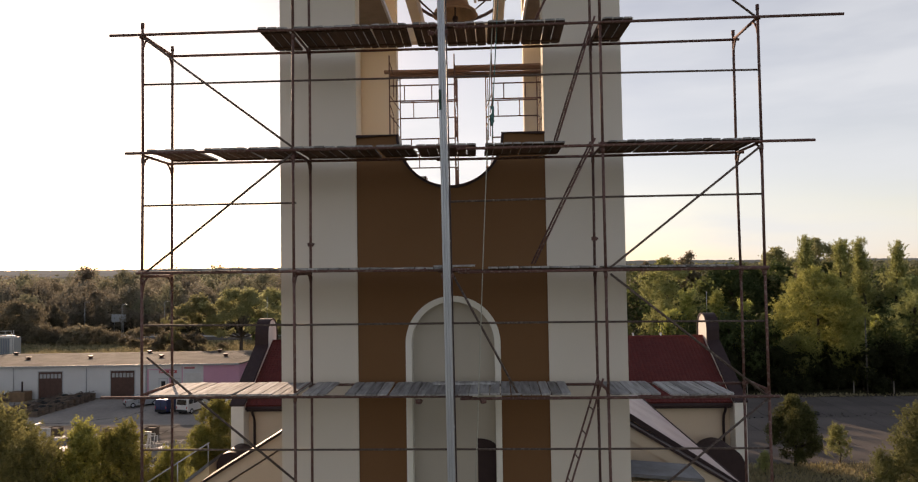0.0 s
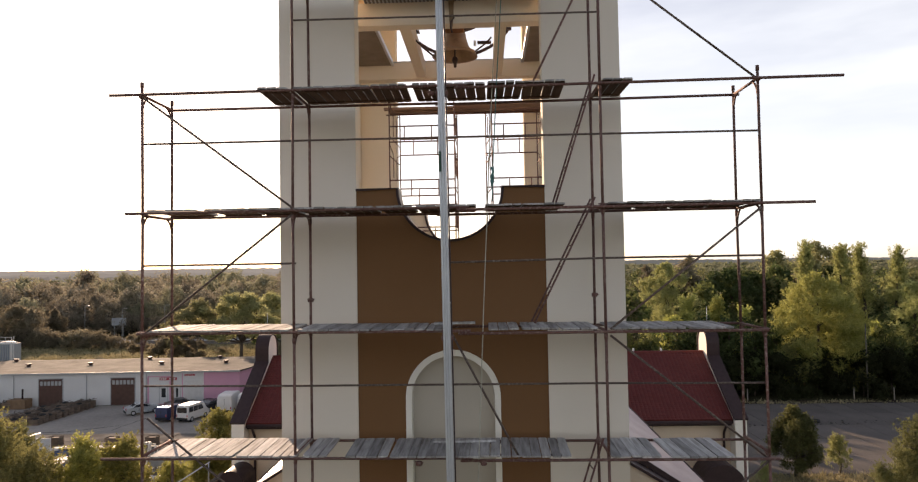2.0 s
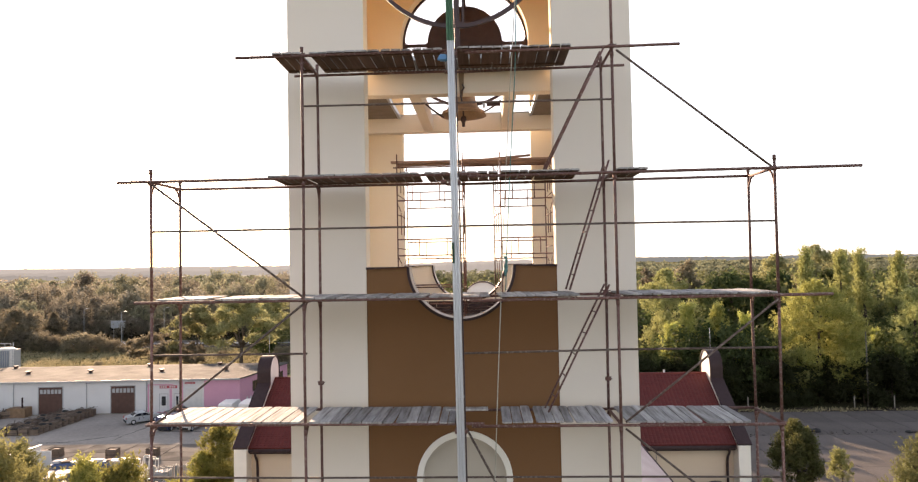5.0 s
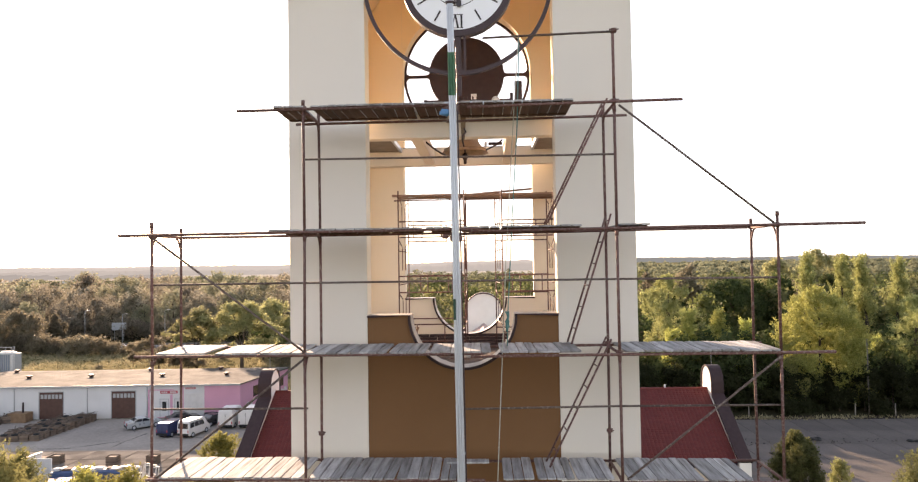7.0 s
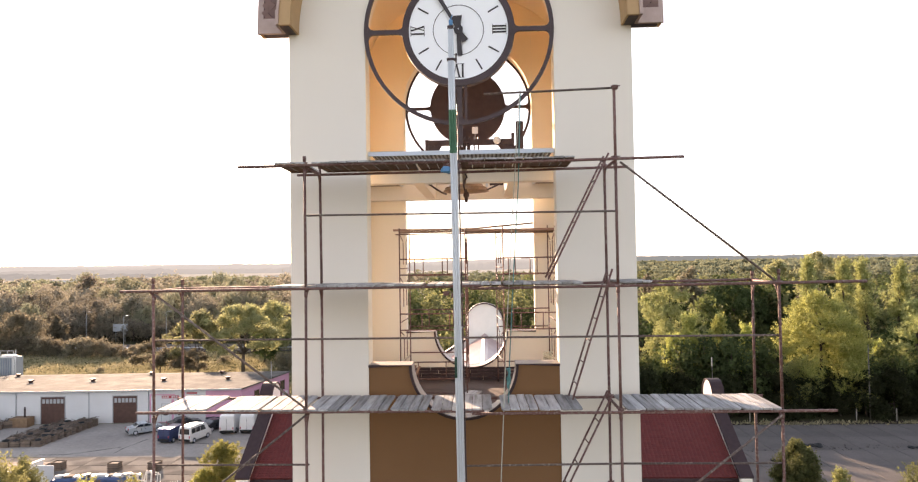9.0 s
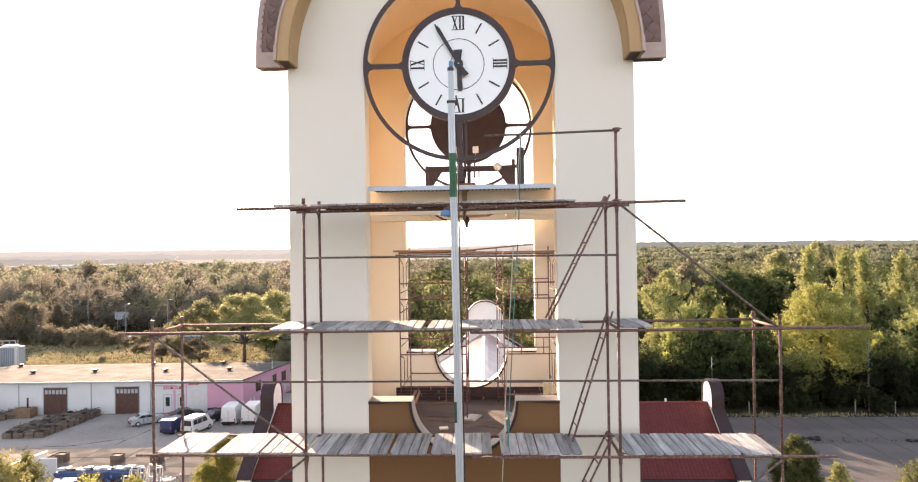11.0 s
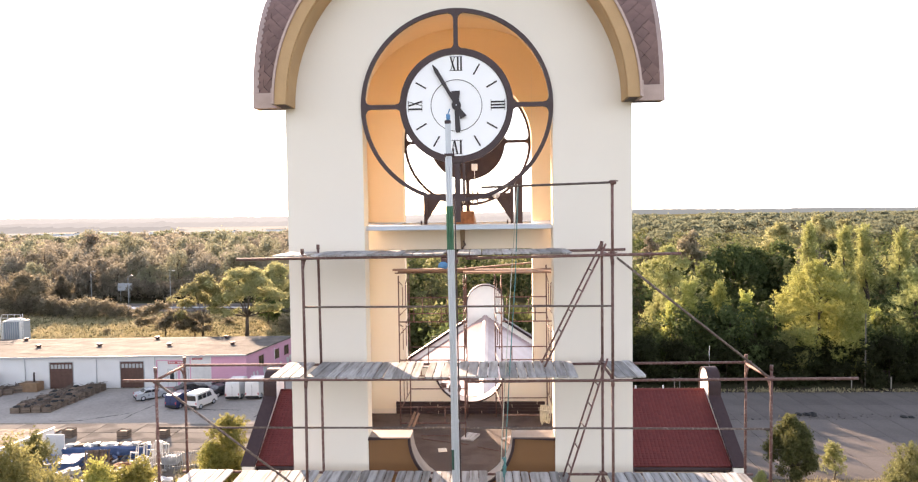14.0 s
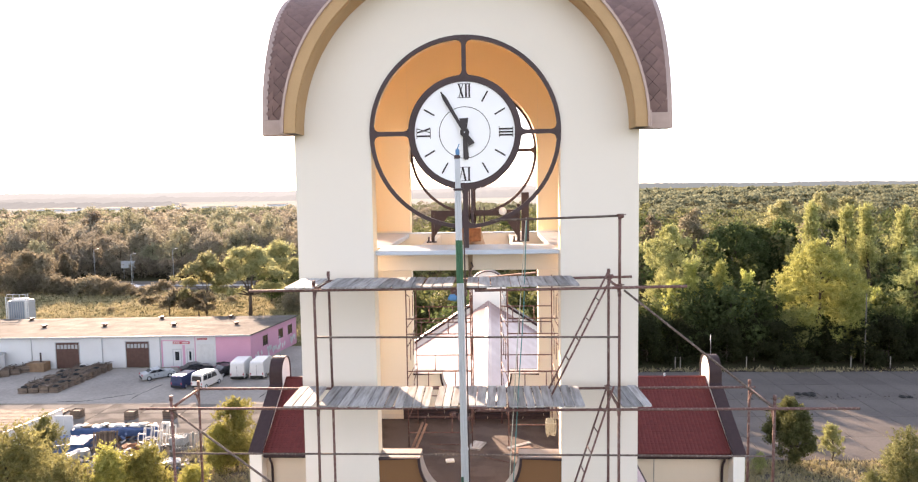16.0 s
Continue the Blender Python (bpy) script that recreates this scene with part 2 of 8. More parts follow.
SOFFIT = mat("grey_brown_soffit", (0.24, 0.20, 0.175), 0.8, var=0.15, scale=3, fine=30, col2=(0.18, 0.15, 0.13))
STRAP = mat("worn_leather_strap", (0.27, 0.19, 0.13), 0.8, var=0.2, scale=9)
PLANK = mat("weathered_plank", (0.40, 0.40, 0.405), 0.85, var=0.26, scale=2.5, fine=14, bump=0.6, col2=(0.18, 0.168, 0.16), rand=0.34, stretch=(6, 0.6, 6))
NEWPLANK = mat("reddish_plank", (0.30, 0.19, 0.145), 0.85, var=0.2, scale=2.5, fine=14, bump=0.4, rand=0.2, stretch=(0.6, 6, 6))
ALU = mat("aluminium", (0.50, 0.535, 0.58), 0.38, 0.35, var=0.12, scale=5, fine=40, col2=(0.36, 0.385, 0.42), stretch=(1, 1, 0.3))
GREEN = mat("green_paint", (0.035, 0.14, 0.075), 0.6, var=0.2, scale=9)
BLUEC = mat("blue_plastic", (0.06, 0.22, 0.42), 0.5, var=0.1)
ROPE = mat("rope", (0.42, 0.42, 0.36), 0.9, var=0.2, scale=40)
ROPEG = mat("green_rope", (0.07, 0.21, 0.21), 0.9, var=0.2, scale=40)
REDTILE = mat("red_tile", (0.128, 0.027, 0.024), 0.7, var=0.08, scale=0.8, fine=14, bump=0.15, island=0.09, spec=0.25, col2=(0.108, 0.024, 0.021))

# ---------------------------------------------------------------- the bell tower
G = -16.2                 # ground level
CX, CY = -0.13, 3.16      # tower centre
HW, TH = 3.19, 0.42       # half width, wall thickness
OW = 1.757                # half width of the openings
ZC = 10.66                # centre of the clock arches
RR = 3.03                 # inner radius of the roof barrels
ZB = 10.68                 # centre of the roof barrels
PAR, RCUT = 4.46, 0.97    # parapet top, radius of the round cut in it


def wall_top(x):
    return ZB + math.sqrt(max(0.0, 3.2 * 3.2 - x * x)) - 0.08


def arch_top(x):
    return ZC + math.sqrt(max(0.0, OW * OW - x * x))


def cut_top(x):
    return PAR - math.sqrt(max(0.0, RCUT * RCUT - x * x))


def bend(a, b):
    """Steps from a to b that close up towards the outer corners."""
    h = max(abs(a), abs(b))
    c = min(abs(a), abs(b))
    v = [h - (h - c) * (k / 14) ** 2 for k in range(15)]
    return sorted(v) if b > 0 else sorted(-q for q in v)


tower = thing("bell_tower", "tall cream rendered bell tower with brown panels and round-arched roof", "tower", pose(CX, CY, G))


def tower_side(turn, half, front):
    """One face of the tower; half is how far its piers reach from the middle."""
    M = pose(0, 0, -G) @ pose(0, 0, 0, 0, 0, turn) @ pose(0, -HW + 0.03, 0)
    bm = BM()
    strip(bm, bend(-half, -OW), lambda x: G, wall_top, 0, TH)
    part("pier", bm, CREAM, tower, m=M)
    bm = BM()
    strip(bm, bend(OW, half), lambda x: G, wall_top, 0, TH)
    part("pier", bm, CREAM, tower, m=M)
    bm = BM()
    xs = [-OW * math.cos(math.pi * i / 40) for i in range(41)]
    strip(bm, xs, arch_top, wall_top, 0, TH)
    part("arch_wall", bm, CREAM, tower, m=M)
    # painted lining of the opening
    t = 0.006
    # stronger light below the ring beam is put into the paler PEACH
    for zb, zt, paint in ((PAR + 0.02, 8.466, PEACH), (8.468, 0, OCHRE)):
        if zt:
            for s in (-1, 1):
                bm = BM()
                x0, x1 = sorted((s * OW, s * (OW - t)))
                box(bm, x0, 0.012, zb, x1, TH, zt)
                part("arch_lining", bm, paint, tower, "painted lining of the opening", m=M)
        else:
            bm = BM()
            inn = [(-OW + t, zb)] + arc(0, ZC, OW - t, 180, 0, 40) + [(OW - t, zb)]
            out = [(-OW, zb)] + arc(0, ZC, OW, 180, 0, 40) + [(OW, zb)]
            band(bm, inn, out, 0.012, TH)
            part("arch_lining", bm, paint, tower, "painted lining of the opening", m=M)
    # parapet panel with its round cut
    bm = BM()
    xs = [-OW] + [-RCUT * math.cos(math.pi * i / 36) for i in range(37)] + [OW]
    if front:
        zn = 0.58
        nr = 0.875
        for a, b in ((-OW, -nr), (nr, OW)):
            strip(bm, lin(a, b, 2) if a < 0 else lin(a, b, 2), lambda x: G, lambda x: zn, 0.03, TH - 0.02)
        xs2 = sorted(set([-OW, OW] + [-nr * math.cos(math.pi * i / 36) for i in range(37)]))
        strip(bm, xs2, lambda x: zn + math.sqrt(max(0, nr * nr - x * x)) if abs(x) < nr else zn, lambda x: 3.0, 0.03, TH - 0.02)
        strip(bm, xs, lambda x: 3.0, cut_top, 0.03, TH - 0.02)
    else:
        strip(bm, xs, lambda x: 0.0, cut_top, 0.03, TH - 0.02)
    part("parapet_panel", bm, BROWN if front else PEACH, tower, "brown rendered parapet with a round cut" if front else "", m=M)
    bm = BM()
    strip(bm, xs, lambda x: 3.0, lambda x: cut_top(x) - 0.004, TH - 0.02, TH)
    part("parapet_lining", bm, PEACH, tower, m=M)
    # sheet metal caps
    line = [(-OW, PAR)] + arc(0, PAR, RCUT, 180, 360, 36) + [(OW, PAR)]
    lo = [(-OW, PAR - 0.03)] + arc(0, PAR, RCUT + 0.035, 180, 360, 36) + [(OW, PAR - 0.03)]
    hi = [(-OW, PAR + 0.012)] + [(-RCUT + 0.012, PAR + 0.012)] + arc(0, PAR, RCUT - 0.012, 180, 360, 36)[1:-1] + [(RCUT - 0.012, PAR + 0.012)] + [(OW, PAR + 0.012)]
    bm = BM()
    band(bm, lo, hi, -0.035, 0.028)
    part("cap_edge", bm, CAP, tower, "dark brown sheet metal edge", m=M)
    bm = BM()
    band(bm, lo, hi, TH + 0.032, TH + 0.06)
    part("cap_edge", bm, CAP, tower, "dark brown sheet metal edge", m=M)
    bm = BM()
    band(bm, [(x, z + 0.004) for x, z in line], hi, 0.028, TH + 0.03)
    part("cap_sheet", bm, CAPTOP, tower, "worn pinkish-grey sheet metal parapet cap", m=M)
    # painted inner face
    for a, b in ((-half + 0.01 if half < HW else -HW + TH, -OW - 0.004), (OW + 0.004, half - 0.01 if half < HW else HW - TH)):
        bm = BM()
        strip(bm, lin(a, b, 3), lambda x: 3.30, lambda x: 8.465, TH + 0.001, TH + 0.008)
        part("inner_face", bm, PEACH, tower, m=M)
    for a, b in ((-half + 0.01 if half < HW else -HW + TH, -OW - 0.004), (OW + 0.004, half - 0.01 if half < HW else HW - TH)):
        bm = BM()
        strip(bm, lin(a, b, 3), lambda x: 8.47, lambda x: wall_top(x) - 0.05, TH + 0.001, TH + 0.008)
        part("inner_face", bm, OCHRE, tower, m=M)
    bm = BM()
    xs = [-OW * math.cos(math.pi * i / 40) for i in range(41)]
    strip(bm, xs, arch_top, lambda x: wall_top(x) - 0.05, TH + 0.001, TH + 0.008)
    part("inner_arch_face", bm, OCHRE, tower, m=M)
    return M


tower_side(0, HW, True)
tower_side(180, HW, False)
tower_side(90, HW - TH, False)
tower_side(270, HW - TH, False)
TM = pose(0, 0, -G) @ pose(0, -HW + 0.03, 0)


def niche():
    bm = BM()
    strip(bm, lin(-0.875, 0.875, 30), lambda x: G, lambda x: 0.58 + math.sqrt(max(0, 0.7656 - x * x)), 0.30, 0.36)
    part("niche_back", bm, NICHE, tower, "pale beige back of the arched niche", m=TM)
    bm = BM()
    inn = [(-0.765, G)] + arc(0, 0.58, 0.765, 180, 0, 36) + [(0.765, G)]
    out = [(-0.875, G)] + arc(0, 0.58, 0.875, 180, 0, 36) + [(0.875, G)]
    band(bm, inn, out, 0.0, 0.30)
    part("niche_trim", bm, WHITE, tower, "white rounded niche surround", m=TM)
    # the dark of an opening is laid on as a flat dark sheet
    bm = BM()
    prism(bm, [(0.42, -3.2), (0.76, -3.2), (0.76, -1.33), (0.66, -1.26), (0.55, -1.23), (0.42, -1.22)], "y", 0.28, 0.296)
    part("niche_opening", bm, CAP, tower, "dark sheet standing for an opening in the niche", m=TM)
    # floor inside the top of the tower
    bm = BM()
    box(bm, -HW + TH, TH, 2.98, HW - TH, 2 * HW - TH - 0.06, 3.16)
    part("tower_floor", bm, FELT, tower, "dark grey roofing felt floor", m=TM)
    # painted vault under the roof
    bm = BM()
    lo = [(2.76 * math.cos(math.pi * i / 40), 11.6 + 2.08 * math.sin(math.pi * i / 40)) for i in range(41)]
    hi = [(x * 1.004, z + 0.02) for x, z in lo]
    band(bm, lo, hi, TH + 0.012, 2 * HW - TH - 0.072)
    part("vault_lining", bm, OCHRE, tower, "ochre painted vault", m=TM)
    # courses of dark boards along the foot of the rear parapet
    rnd = random.Random(6)
    for k in range(4):
        x = -OW - 0.3
        while x < OW + 0.3:
            l = rnd.uniform(0.7, 1.3)
            bm = BM()
            box(bm, x + 0.006, 2 * HW - TH - 0.10 - 0.006 * (k % 2), 3.164 + 0.085 * k, min(x + l, OW + 0.3) - 0.006, 2 * HW - TH - 0.062, 3.164 + 0.085 * k + 0.078, 0.004)
            part("upstand_board", bm, RUSTBROWN, tower, "dark brown upstand board", m=TM)
            x += l
    # felt turned up the foot of the side walls
    for sx in (-1, 1):
        bm = BM()
        x0, x1 = sorted((sx * (HW - TH - 0.012), sx * (HW - TH - 0.035)))
        box(bm, x0, TH + 0.03, 3.164, x1, 2 * HW - TH - 0.11, 3.48, 0.005)
        part("felt_skirting", bm, FELT, tower, "roofing felt turned up the wall", m=TM)


niche()


def bell_floor():
    """The ring of beams under the clocks."""
    def beam(nm, x0, y0, x1, y1, z0=7.99, z1=8.44, material=CREAM, label=""):
        bm = BM()
        box(bm, x0 - CX, y0 - CY, z0, x1 - CX, y1 - CY, z1, 0.006)
        part(nm, bm, material, tower, label, m=pose(0, 0, -G))
    xl, xr = CX - HW + TH + 0.01, CX + HW - TH - 0.01
    beam("ring_beam", xl, 1.14, xr, 1.44, 7.96)
    beam("ring_beam", xl, 5.20, xr, 5.48)
    beam("bell_beam", -1.22, 1.44, -0.98, 5.20, 8.02, 8.40)
    beam("bell_beam", 0.80, 1.44, 1.04, 5.20, 8.02, 8.40)
    beam("soffit_plate", xl, 1.445, -1.90, 5.195, 8.36, 8.40, SOFFIT, "grey-brown sheet soffit")
    beam("soffit_plate", 1.62, 1.445, xr, 5.195, 8.36, 8.40, SOFFIT, "grey-brown sheet soffit")
    beam("soffit_edge", -1.895, 1.445, -1.83, 5.195, 8.34, 8.43, ZINC)
    beam("soffit_edge", 1.55, 1.445, 1.615, 5.195, 8.34, 8.43, ZINC)
    beam("ledge_flashing", xl, 1.445, -1.83, 5.195, 8.434, 8.446, ZINC, "pale sheet metal ledge")
    beam("ledge_flashing", 1.55, 1.445, xr, 5.195, 8.434, 8.446, ZINC, "pale sheet metal ledge")
    # the front sheet juts out over the beam to the wall's face, ribbed below
    x0, x1 = CX - OW + 0.003, CX + OW - 0.003
    beam("beam_flashing", x0, 0.22, x1, 1.47, 8.447, 8.459, FLASH, "jutting zinc sheet on the ring beam")
    beam("beam_flashing", x0, 0.205, x1, 0.219, 8.375, 8.462, FLASH)
    bm = BM()
    for k in range(44):
        x = x0 + 0.04 + k * (x1 - x0 - 0.08) / 43
        box(bm, x - 0.018 - CX, 0.23 - CY, 8.425, x + 0.018 - CX, 1.13 - CY, 8.446)
    part("flashing_ribs", bm, OLDSHEET, tower, "ribbed underside of the zinc sheet", m=pose(0, 0, -G))
    beam("beam_flashing", xl, 5.17, xr, 5.50, 8.447, 8.459, ZINC, "zinc flashing on the ring beam")


bell_floor()


def gore_roof():
    """Two crossing barrel vaults, each kept only where it is the higher one."""
    bm = BM()
    ro, end = RR + 0.22, HW + 0.50
    for turn in (0, 90, 180, 270):
        m = pose(0, 0, 0, 0, 0, turn)
        prev = None
        for i in range(-1, 62):
            a = math.pi * min(60, max(0, i)) / 60
            x, z = ro * math.cos(a), ZB + ro * math.sin(a) - (0.01 if i in (-1, 61) else 0)
            cols = []
            for k in range(5):
                y = -end + (end - abs(x)) * k / 4
                cols.append(bm.verts.new(m @ Vector((x, y, z))))
            if prev:
                for k in range(4):
                    bm.faces.new((prev[k], prev[k + 1], cols[k + 1], cols[k]))
            prev = cols
    return bm


def tower_roof():
    roof = part("roof", gore_roof(), ROOFBASE, tower, "curved red-brown shingle roof", m=pose(0, 0, -G))
    ro, zb, end = RR + 0.22, ZB, HW + 0.50
    for turn in (0, 90, 180, 270):
        M = pose(0, 0, 0, 0, 0, turn)
        y0 = -HW - 0.54
        bm = BM()
        inn = [(-RR + 0.02, zb - 0.015)] + arc(0, zb, RR - 0.02, 180, 0, 48) + [(RR - 0.02, zb - 0.015)]
        out = [(-RR - 0.185, zb - 0.015)] + arc(0, zb, RR + 0.185, 180, 0, 48) + [(RR + 0.185, zb - 0.015)]
        band(bm, inn, out, y0, y0 + 0.06)
        part("fascia", bm, FASCIA, roof, "tan curved fascia board", m=M)
        bm = BM()
        inn = [(-RR - 0.185, zb - 0.015)] + arc(0, zb, RR + 0.185, 180, 0, 48) + [(RR + 0.185, zb - 0.015)]
        out = [(-RR - 0.228, zb - 0.015)] + arc(0, zb, RR + 0.228, 180, 0, 48) + [(RR + 0.228, zb - 0.015)]
        band(bm, inn, out, y0 - 0.03, y0 + 0.08)
        part("verge_trim", bm, DRUM, roof, "pinkish metal verge trim", m=M)
        bm = BM()
        inn = [(-RR + 0.03, zb - 0.01)] + arc(0, zb, RR - 0.03, 180, 0, 48) + [(RR - 0.03, zb - 0.01)]
        out = [(-RR - 0.01, zb - 0.01)] + arc(0, zb, RR + 0.01, 180, 0, 48) + [(RR + 0.01, zb - 0.01)]
        band(bm, inn, out, y0 + 0.06, -HW + 0.04)
        part("soffit", bm, FASCIA, roof, m=M)
        # skirt of sheet metal at the foot of the roof, towards the corner
        for s in (-1, 1):
            bm = BM()
            x0, x1 = sorted((s * (ro - 0.01), s * (end + 0.03)))
            box(bm, x0, -ro - 0.03, zb - 0.015, x1, -ro + 0.03, zb + 0.27, 0.006)
            part("eave_skirt", bm, DRUM, roof, "pinkish sheet metal eave skirt", m=M)
            bm = BM()
            x0, x1 = sorted((s * (RR + 0.012), s * (ro - 0.012)))
            box(bm, x0, y0 + 0.062, zb - 0.012, x1, -HW + 0.02, zb + 0.004)
            part("eave_soffit", bm, RUSTBROWN, roof, "dark brown board under the eave", m=M)
    return roof


ROOF = tower_roof()


def shingles():
    """Diamond shingles on the shoulders of the side vaults."""
    w, h = 0.26, 0.15
    bm = BM()
    prism(bm, [(0, -h * 0.97), (w * 0.462, -h * 0.05), (w * 0.462, h * 0.07), (0, h * 0.9), (-w * 0.462, h * 0.07), (-w * 0.462, -h * 0.05)], "z", 0.0, 0.016)
    me = bpy.data.meshes.new("shingle")
    bmesh.ops.recalc_face_normals(bm, faces=bm.faces)
    bm.to_mesh(me)
    bm.free()
    me.materials.append(SHINGLE)
    bm = BM()
    prism(bm, [(-w * 0.25, -h * 0.04), (w * 0.22, -h * 0.98), (w * 0.22, h * 0.9), (-w * 0.25, h * 0.06)], "z", 0.0, 0.016)
    half = bpy.data.meshes.new("shingle")
    bmesh.ops.recalc_face_normals(bm, faces=bm.faces)
    bm.to_mesh(half)
    bm.free()
    half.materials.append(SHINGLE)
    ro, zb = RR + 0.225, ZB
    for s in (-1, 1):
        for row in range(28):
            a = (0.24 + row * h) / ro
            if a > 1.2:
                break
            y, z = -ro * math.cos(a), zb + ro * math.sin(a)
            n = 0
            x = 3.55 - (w / 2 if row % 2 else 0)
            if row % 2:
                shared("shingle", half, ROOF, Matrix.Translation((s * (x + 0.75 * w), y, z)) @ Matrix.Rotation(math.pi / 2 - a + 0.05, 4, "X"))
            while n < 7 and x > abs(y) + 0.02:
                m = Matrix.Translation((s * x, y, z)) @ Matrix.Rotation(math.pi / 2 - a + 0.05, 4, "X")
                shared("shingle", me, ROOF, m)
                x -= w
                n += 1



# ---------------------------------------------------------------- clocks and bells
def make_clock(front):
    c = thing("tower_clock", "white round clock with Roman numerals in a dark ring frame" if front else "dark back of a round clock in a ring frame",
              "clock", pose(CX, 0, ZC) if front else pose(CX, 2 * HW - 0.03, ZC, 0, 0, 180))
    y = -0.035
    bm = BM()
    band(bm, arc(0, 0, OW - 0.060, 0, 360, 72)[:-1], arc(0, 0, OW + 0.012, 0, 360, 72)[:-1], y, y + 0.07, closed=True)
    part("outer_ring", bm, RUSTBROWN, c, "dark brown steel ring")
    for k in range(4):
        bm = BM()
        w, r0, r1, fl = 0.04, 0.98, OW - 0.05, 0.10
        left = [(r0, w + fl)] + [(r0 + 0.05 + fl * (1 - math.cos(radians(a))), w + fl * (1 - math.sin(radians(a)))) for a in (0, 30, 60, 90)] + \
               [(r1 - fl + fl * math.sin(radians(a)) - 0.02, w + fl * (1 - math.cos(radians(a)))) for a in (0, 30, 60, 90)] + [(r1, w + fl)]
        prism(bm, left + [(x, -z) for x, z in left[::-1]], "y", y + 0.003, y + 0.067)
        part("spoke", bm, RUSTBROWN, c, m=pose(0, 0, 0, 0, 90 * k, 0))
    bm = BM()
    band(bm, arc(0, 0, 0.925, 0, 360, 72)[:-1], arc(0, 0, 1.045, 0, 360, 72)[:-1], y - 0.02, y + 0.16, closed=True)
    part("dial_rim", bm, RUSTBROWN, c, "dark brown dial rim")
    bm = BM()
    prism(bm, arc(0, 0, 0.924, 0, 360, 72)[:-1], "y", y, y + 0.10)
    part("dial", bm, DIAL, c, "white clock dial")
    bm = BM()
    prism(bm, arc(0, 0, 1.03, 0, 360, 72)[:-1], "y", y + 0.102, y + 0.17)
    part("dial_back", bm, RUSTBROWN, c, "dark brown dial back plate")
    bm = BM()
    band(bm, arc(0, 0, 0.462, 0, 360, 64)[:-1], arc(0, 0, 0.474, 0, 360, 64)[:-1], y - 0.006, y - 0.001, closed=True)
    part("minute_circle", bm, INK, c)

    def bar(bm, cx, cz, w, h, ang):
        mm = Matrix.Rotation(radians(ang), 4, "Y")
        box(bm, -w / 2, y - 0.008, -h / 2, w / 2, y - 0.001, h / 2, m=Matrix.Translation((cx, 0, cz)) @ mm)

    for hour in range(1, 13):
        a = 30 * hour
        M = Matrix.Rotation(radians(a), 4, "Y")
        bm = BM()
        r, h = 0.76, 0.25
        if hour % 3:
            bar(bm, 0, r - 0.01, 0.028, 0.22, 0)
        else:
            if hour == 12:
                for s in (-1, 1):
                    bar(bm, -0.06, r, 0.030 if s > 0 else 0.014, h, 17 * -s)
                for x in (0.035, 0.095):
                    bar(bm, x, r, 0.032, h, 0)
            elif hour == 3:
                for x in (-0.055, 0, 0.055):
                    bar(bm, x, r, 0.032, h, 0)
            elif hour == 6:
                bar(bm, 0.02, r, 0.034, h, -12)
                bar(bm, 0.075, r, 0.014, h, 12)
                bar(bm, -0.07, r, 0.034, h, 0)
            else:
                for s in (-1, 1):
                    bar(bm, 0.045, r, 0.030 if s > 0 else 0.014, h, 17 * -s)
                bar(bm, -0.055, r, 0.032, h, 0)
            for e in (-h / 2, h / 2):
                bar(bm, 0, r + e, 0.24 if hour == 12 else 0.2, 0.010, 0)
        part("numeral" if hour % 3 == 0 else "hour_mark", bm, INK, c, m=M)
    for nm, L, w, ang, tail, dy in (("minute_pointer", 0.80, 0.075, -30, 0.26, 0.05), ("hour_pointer", 0.50, 0.10, 177, 0.26, 0.03)):
        bm = BM()
        prism(bm, [(-w * 0.35, 0), (-w * 0.5, L * 0.9), (-w * 0.3, L), (w * 0.3, L), (w * 0.5, L * 0.9), (w * 0.35, 0), (w * 0.85, -tail), (-w * 0.85, -tail)], "y", y - dy - 0.012, y - dy)
        part(nm, bm, INK, c, m=Matrix.Rotation(radians(ang), 4, "Y"))
    bm = BM()
    prism(bm, arc(0, 0, 0.085, 0, 360, 24)[:-1], "y", y - 0.07, y)
    part("hub", bm, INK, c)
    bm = BM()
    prism(bm, arc(0, 0, 0.012, 0, 360, 10)[:-1], "y", y - 0.076, y - 0.07)
    part("hub_pin", bm, ZINC, c)
    # upright below the dial
    bm = BM()
    box(bm, -0.05, y + 0.02, -2.14, 0.05, y + 0.10, -1.0)
    box(bm, 0.10, y + 0.02, -1.72, 0.14, y + 0.06, -0.99)
    part("dial_post", bm, RUSTBROWN, c)
    return c


make_clock(True)
make_clock(False)


